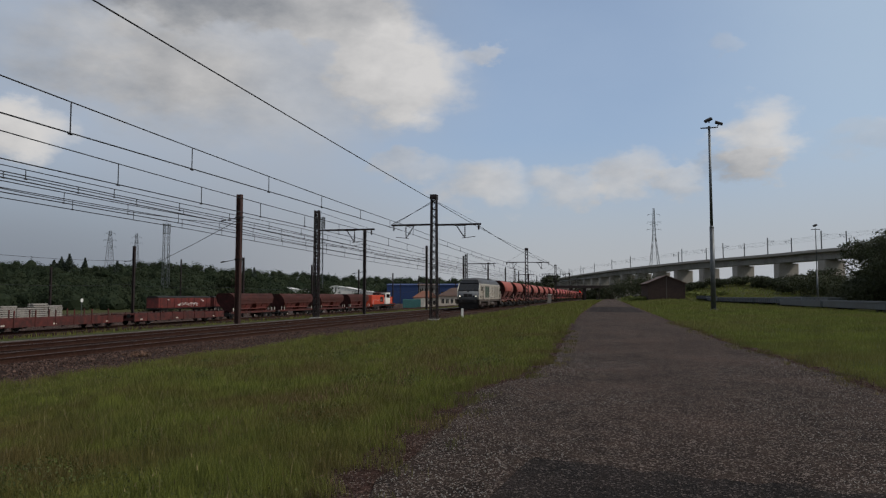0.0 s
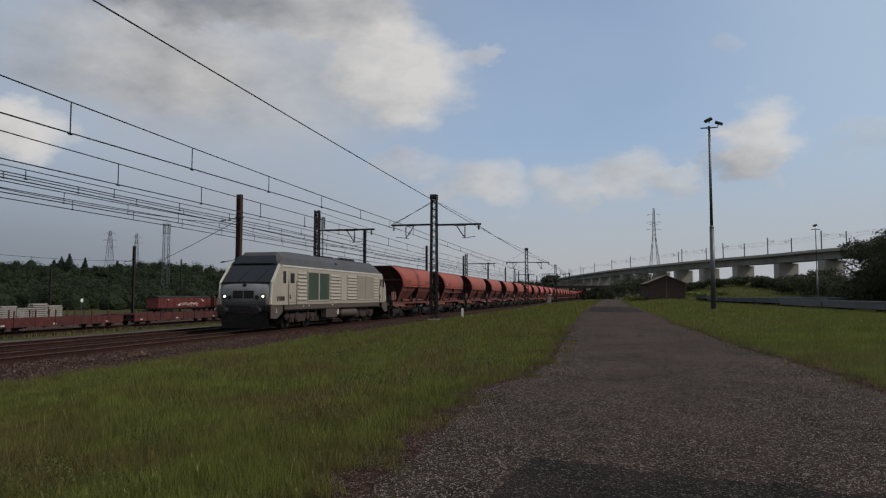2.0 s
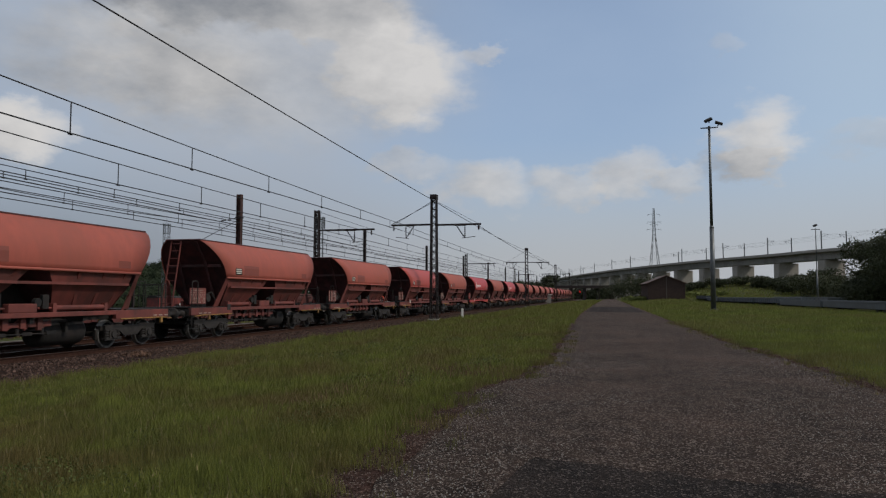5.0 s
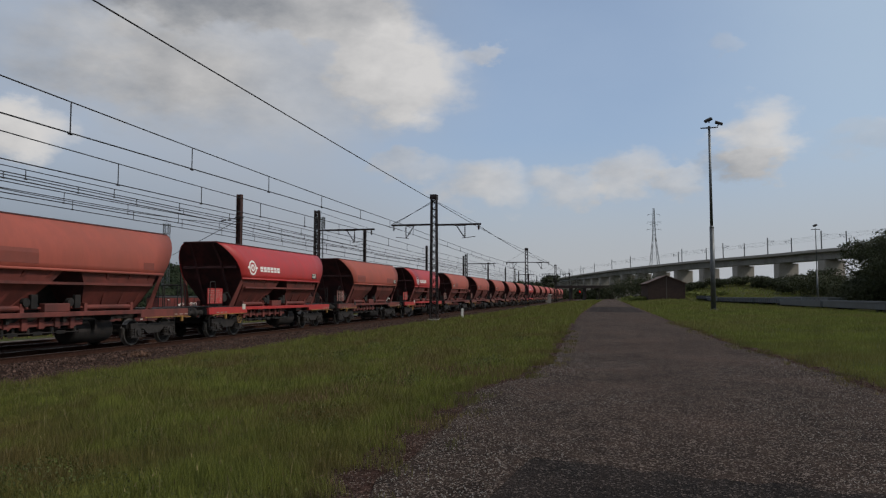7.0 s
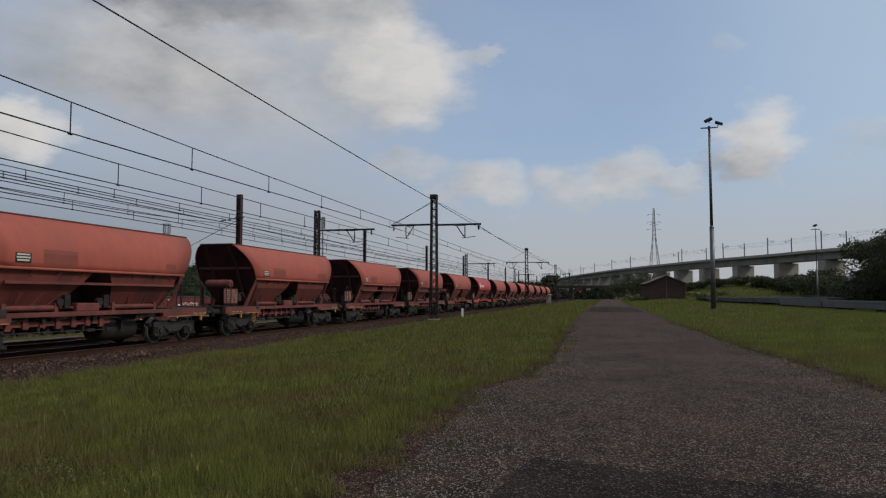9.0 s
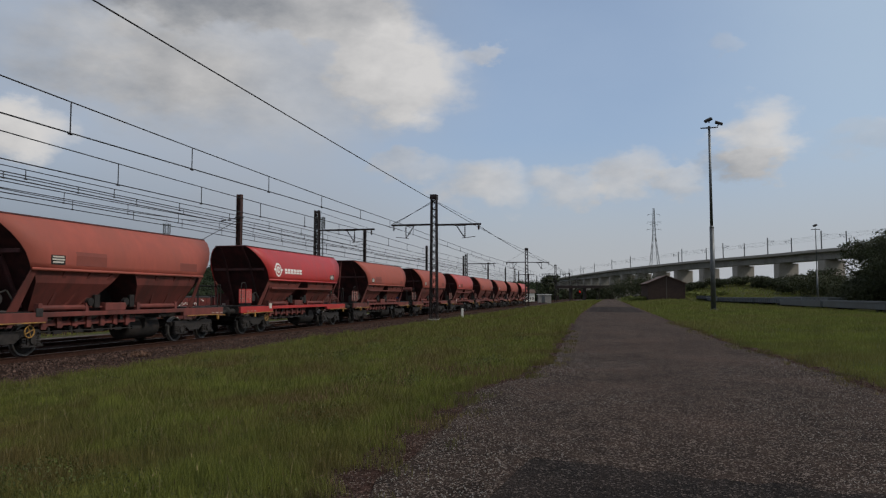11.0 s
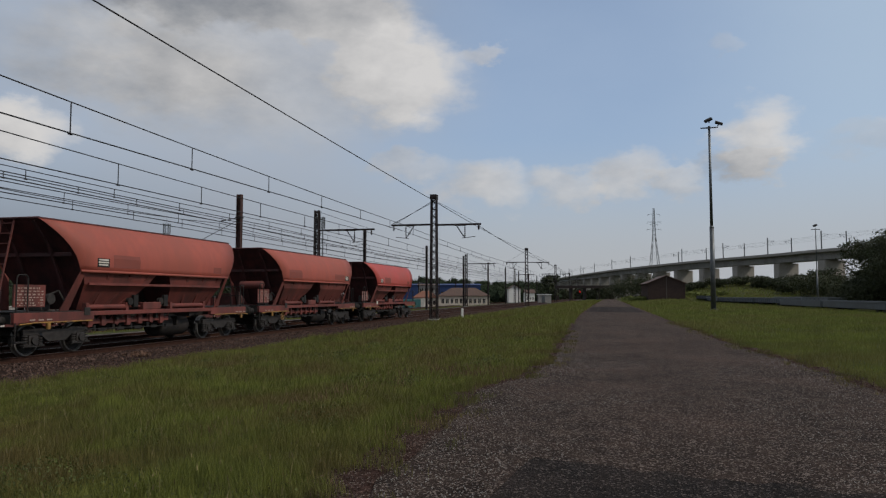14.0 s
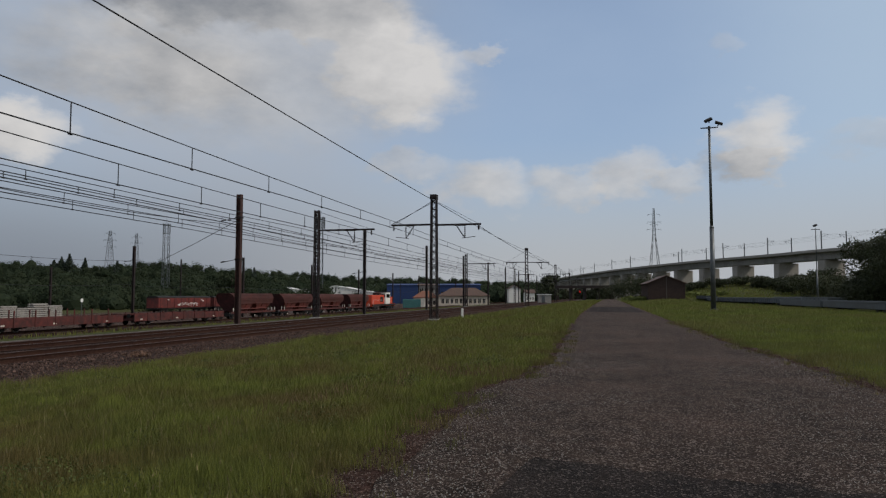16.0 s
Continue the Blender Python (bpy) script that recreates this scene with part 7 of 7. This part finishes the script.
# ---- grass, weeds and loose stones ----
def blades(name, spots, heights, widths, m, words, seed):
    rng = np.random.default_rng(seed)
    n = len(spots)
    a = rng.uniform(0, math.tau, n)
    side = np.stack([np.cos(a), np.sin(a), np.zeros(n)], 1) * widths[:, None] / 2
    b = rng.uniform(0, math.tau, n)
    bend = np.stack([np.cos(b), np.sin(b), np.zeros(n)], 1) * (heights * rng.uniform(.08, .5, n))[:, None]
    up = np.stack([np.zeros(n), np.zeros(n), heights], 1)
    v = np.stack([spots - side, spots + side, spots + side * .8 + up * .55 + bend * .35, spots - side * .8 + up * .55 + bend * .35, spots + up + bend], 1).reshape(-1, 3)
    k = np.arange(n)[:, None] * 5
    quads, tris = (k + np.array([0, 1, 2, 3])), (k + np.array([3, 2, 4]))
    me = bpy.data.meshes.new(name)
    me.from_pydata(v.tolist(), [], quads.tolist() + tris.tolist())
    me.materials.append(m)
    me.update()
    return tagged(new(name, me), words, "grass", kind="stuff")


def field_grass():
    rng = np.random.default_rng(5)

    def scatter(count, x0, x1, y0, y1, inside):
        x, y = rng.uniform(x0, x1, count), rng.uniform(y0, y1, count)
        keep = [inside(a, b) for a, b in zip(x, y)]
        x, y = x[keep], y[keep]
        z = np.array([ground_z(a, b) - .02 for a, b in zip(x, y)])
        lush = np.array([.5 + .5 * noise.noise(Vector((a * .45, b * .3, 1))) + .35 * noise.noise(Vector((a * 1.7, b * 1.3, 8))) for a, b in zip(x, y)])
        return np.stack([x, y, z], 1), np.clip(lush, .05, 1.2)

    left = lambda x, y: -13.75 + .5 * noise.noise(Vector((y * .3, 0, 2))) + .4 * noise.noise(Vector((y * 1.3, 4, 2))) < x < road_left(y) - .1 - .7 * abs(noise.noise(Vector((y * 1.1, 0, 6)))) - .35 * abs(noise.noise(Vector((x * 5, y * 5, 6))))
    right = lambda x, y: x > road_right(y) + .15 + .6 * abs(noise.noise(Vector((y * .8, 0, 9)))) + .4 * abs(noise.noise(Vector((x * 4, y * 4, 6))))
    S, H, W = [], [], []
    for n, x0, x1, y0, y1, h, w in ((210000, -11, -1.0, 1.5, 13, .19, .005), (170000, -14.3, -1.0, 10, 30, .23, .0085), (80000, -14.3, -1.0, 28, 62, .29, .019), (22000, -14.3, -1.5, 60, 130, .36, .06), (9000, -14.2, -2, 130, 260, .4, .12)):
        s, l = scatter(n, x0, x1, y0, y1, left)
        S.append(s)
        H.append(h * (.22 + 1.1 * l) * rng.uniform(.5, 1.35, len(s)))
        W.append(np.full(len(s), w) * rng.uniform(.7, 1.4, len(s)))
    blades("field_grass", np.concatenate(S), np.concatenate(H), np.concatenate(W), GRASS, "long uneven green grass between lane and railway", 3)
    S, H, W = [], [], []
    for n, x0, x1, y0, y1, h, w in ((70000, 3.5, 13, 8, 30, .2, .01), (70000, 3, 24, 28, 70, .24, .022), (26000, 3, 25, 68, 125, .34, .06), (18000, 3, 45, 120, 230, .4, .13), (9000, 8, 80, 220, 330, .6, .25)):
        s, l = scatter(n, x0, x1, y0, y1, right)
        S.append(s)
        H.append(h * (.5 + .7 * l) * rng.uniform(.55, 1.25, len(s)))
        W.append(np.full(len(s), w) * rng.uniform(.7, 1.4, len(s)))
    blades("verge_grass", np.concatenate(S), np.concatenate(H), np.concatenate(W), GRASS_FAR, "bright green grass beyond the lane", 4)
    s, l = scatter(2500, -13, -1.5, 3, 45, left)
    blades("dry_stalks", s, .36 * rng.uniform(.5, 1.2, len(s)), np.full(len(s), .004) * (1 + s[:, 1] * .05), STALKS, "thin dry stalks among the grass", 6)
    red = lambda x, y: left(x, y) and noise.noise(Vector((x * .5, y * .3, 21))) > -.05
    s, l = scatter(5000, -5, -1.9, 7.5, 16, red)
    blades("sorrel_stalks", s, .2 * rng.uniform(.5, 1.2, len(s)), np.full(len(s), .007), SORREL, "reddish-brown sorrel stalks near the lane", 8)
    s, l = scatter(3000, -13, -1.5, 3, 30, left)
    s[:, 2] += .19 * (.45 + .75 * l) * .95
    blades("seed_heads", s, .05 * rng.uniform(.6, 1.4, len(s)), np.full(len(s), .012), STALKS, "pale grass seed heads", 9)
    # darker broad-leaved weeds here and there
    V, F, n = [], [], 0
    for k in range(30):
        y = 4.5 + 24 * rng.random() ** 1.4
        x = rng.uniform(max(-12.5, -2.4 - y * .62), -2.6)
        r = rng.uniform(.22, .6)
        v, f = leaf_cards(rng, (x, y, ground_z(x, y) + .1), (r, r, .13), int(700 * r), .009 + .0007 * y)
        V.append(v), F.append(f + n)
        n += len(v)
    tagged(from_arrays("field_weeds", np.concatenate(V), np.concatenate(F), WEED), "dark broad-leaved weeds among the grass", "weeds", kind="stuff")
    # thin tufts that creep over the soil on both edges of the lane
    def fringe(x, y):
        d = min(abs(x - road_left(y) + .25), abs(x - road_right(y) - .25))
        return d < .75 * rng.random() and noise.noise(Vector((x * 2.3, y * 1.1, 31))) > .08
    s, l = scatter(60000, -3.4, -.8, 3, 32, fringe)
    q, l = scatter(50000, 2.8, 5.6, 8, 45, fringe)
    s = np.concatenate([s, q])
    s[:, 2] = .0
    blades("edge_tufts", s, .085 * rng.uniform(.4, 1.4, len(s)), .006 * (1 + s[:, 1] * .04), EDGE_GRASS, "short dry tufts along the lane edges", 12)
    # yard weeds
    x, y = rng.uniform(-54, -29, 9000), rng.uniform(10, 170, 9000)
    s = np.stack([x, y, np.array([ground_z(a, b) - .02 for a, b in zip(x, y)])], 1)
    blades("yard_weeds", s, .3 * rng.uniform(.4, 1.3, len(s)), np.full(len(s), .06), GRASS, "sparse weeds on the slope to the yard", 7)


field_grass()


def stones(name, count, place, size, words, seed, m):
    rng = np.random.default_rng(seed)
    P = np.array([place(rng) for _ in range(count)])
    base = np.array([(1, 0, 0), (-1, 0, 0), (0, 1, 0), (0, -1, 0), (0, 0, 1), (0, 0, -1)], float)
    v = base[None] * (size * rng.uniform(.5, 1.3, (count, 6, 1)))
    ang = rng.uniform(0, math.tau, count)
    c, s = np.cos(ang)[:, None], np.sin(ang)[:, None]
    x, y, z = v[:, :, 0] * c - v[:, :, 1] * s, v[:, :, 0] * s + v[:, :, 1] * c, v[:, :, 2]
    t = rng.uniform(-.7, .7, count)[:, None]
    v = np.stack([x, y * np.cos(t) - z * np.sin(t), y * np.sin(t) + z * np.cos(t)], 2) + P[:, None, :]
    f = np.array([(0, 2, 4), (2, 1, 4), (1, 3, 4), (3, 0, 4), (2, 0, 5), (1, 2, 5), (3, 1, 5), (0, 3, 5)])
    faces = (np.arange(count)[:, None, None] * 6 + f[None]).reshape(-1, 3)
    tagged(from_arrays(name, v.reshape(-1, 3), faces, m), words, "stones", kind="stuff")


def on_shoulder(rng):
    x, y = -13.5 - 3.0 * rng.random() ** .8, 8 + 100 * rng.random() ** 1.6
    z = -.31 - .3 * max(0, (x + 15.2) / 1.8)
    return x, y, z


def between(rng):
    return -19.25 + rng.uniform(-1.1, 1.1), 8 + 90 * rng.random() ** 1.5, -.33


def by_road(rng):
    y = 4 + 26 * rng.random() ** 1.5
    x = road_left(y) - .55 + 1.5 * rng.random() ** 1.3 if rng.random() < .5 else road_right(y) - .3 + .6 * rng.random()
    return x, y, .0


def on_road(rng):
    y = 4.2 + 16 * rng.random() ** 1.7
    x = road_left(y) + (road_right(y) - road_left(y)) * rng.random()
    return x, y, .022


stones("ballast_stones", 15000, on_shoulder, .035, "loose brown ballast stones on the shoulder", 1, STONE)
stones("ballast_stones", 5000, between, .035, "loose brown ballast stones between the tracks", 2, STONE)
stones("edge_gravel", 16000, by_road, .012, "small loose gravel along the lane edges", 3, STONE)
stones("lane_gravel", 9000, on_road, .0075, "fine pale chippings on the worn lane", 4, PALE)


# dark dry clump on the ballast shoulder
def ballast_weed(x, y, seed):
    t = root("weed_clump", "dark dry weed clump on the ballast", "weed clump", "", x, y, -.42)
    bm = bmesh.new()
    for k in range(7):
        a = k * .9
        tube(bm, (0, 0, 0), (.25 * math.cos(a), .25 * math.sin(a), .2), .008, .004, 5)
    part("stems", bm, SORREL, t)
    crown("foliage", [((0, 0, .1), (.4, .5, .1), 320)], .035, SORREL, t, seed)


ballast_weed(-15.1, 20.5, 1)


# ---- what moves ----
def motions():
    for ob, s0 in train:
        walk(ob, [(t, pose(TRAIN_X, s0 - 3.83 - SPEED * t, RAIL_Z)) for t in (0.0, 16.0)])


motions()
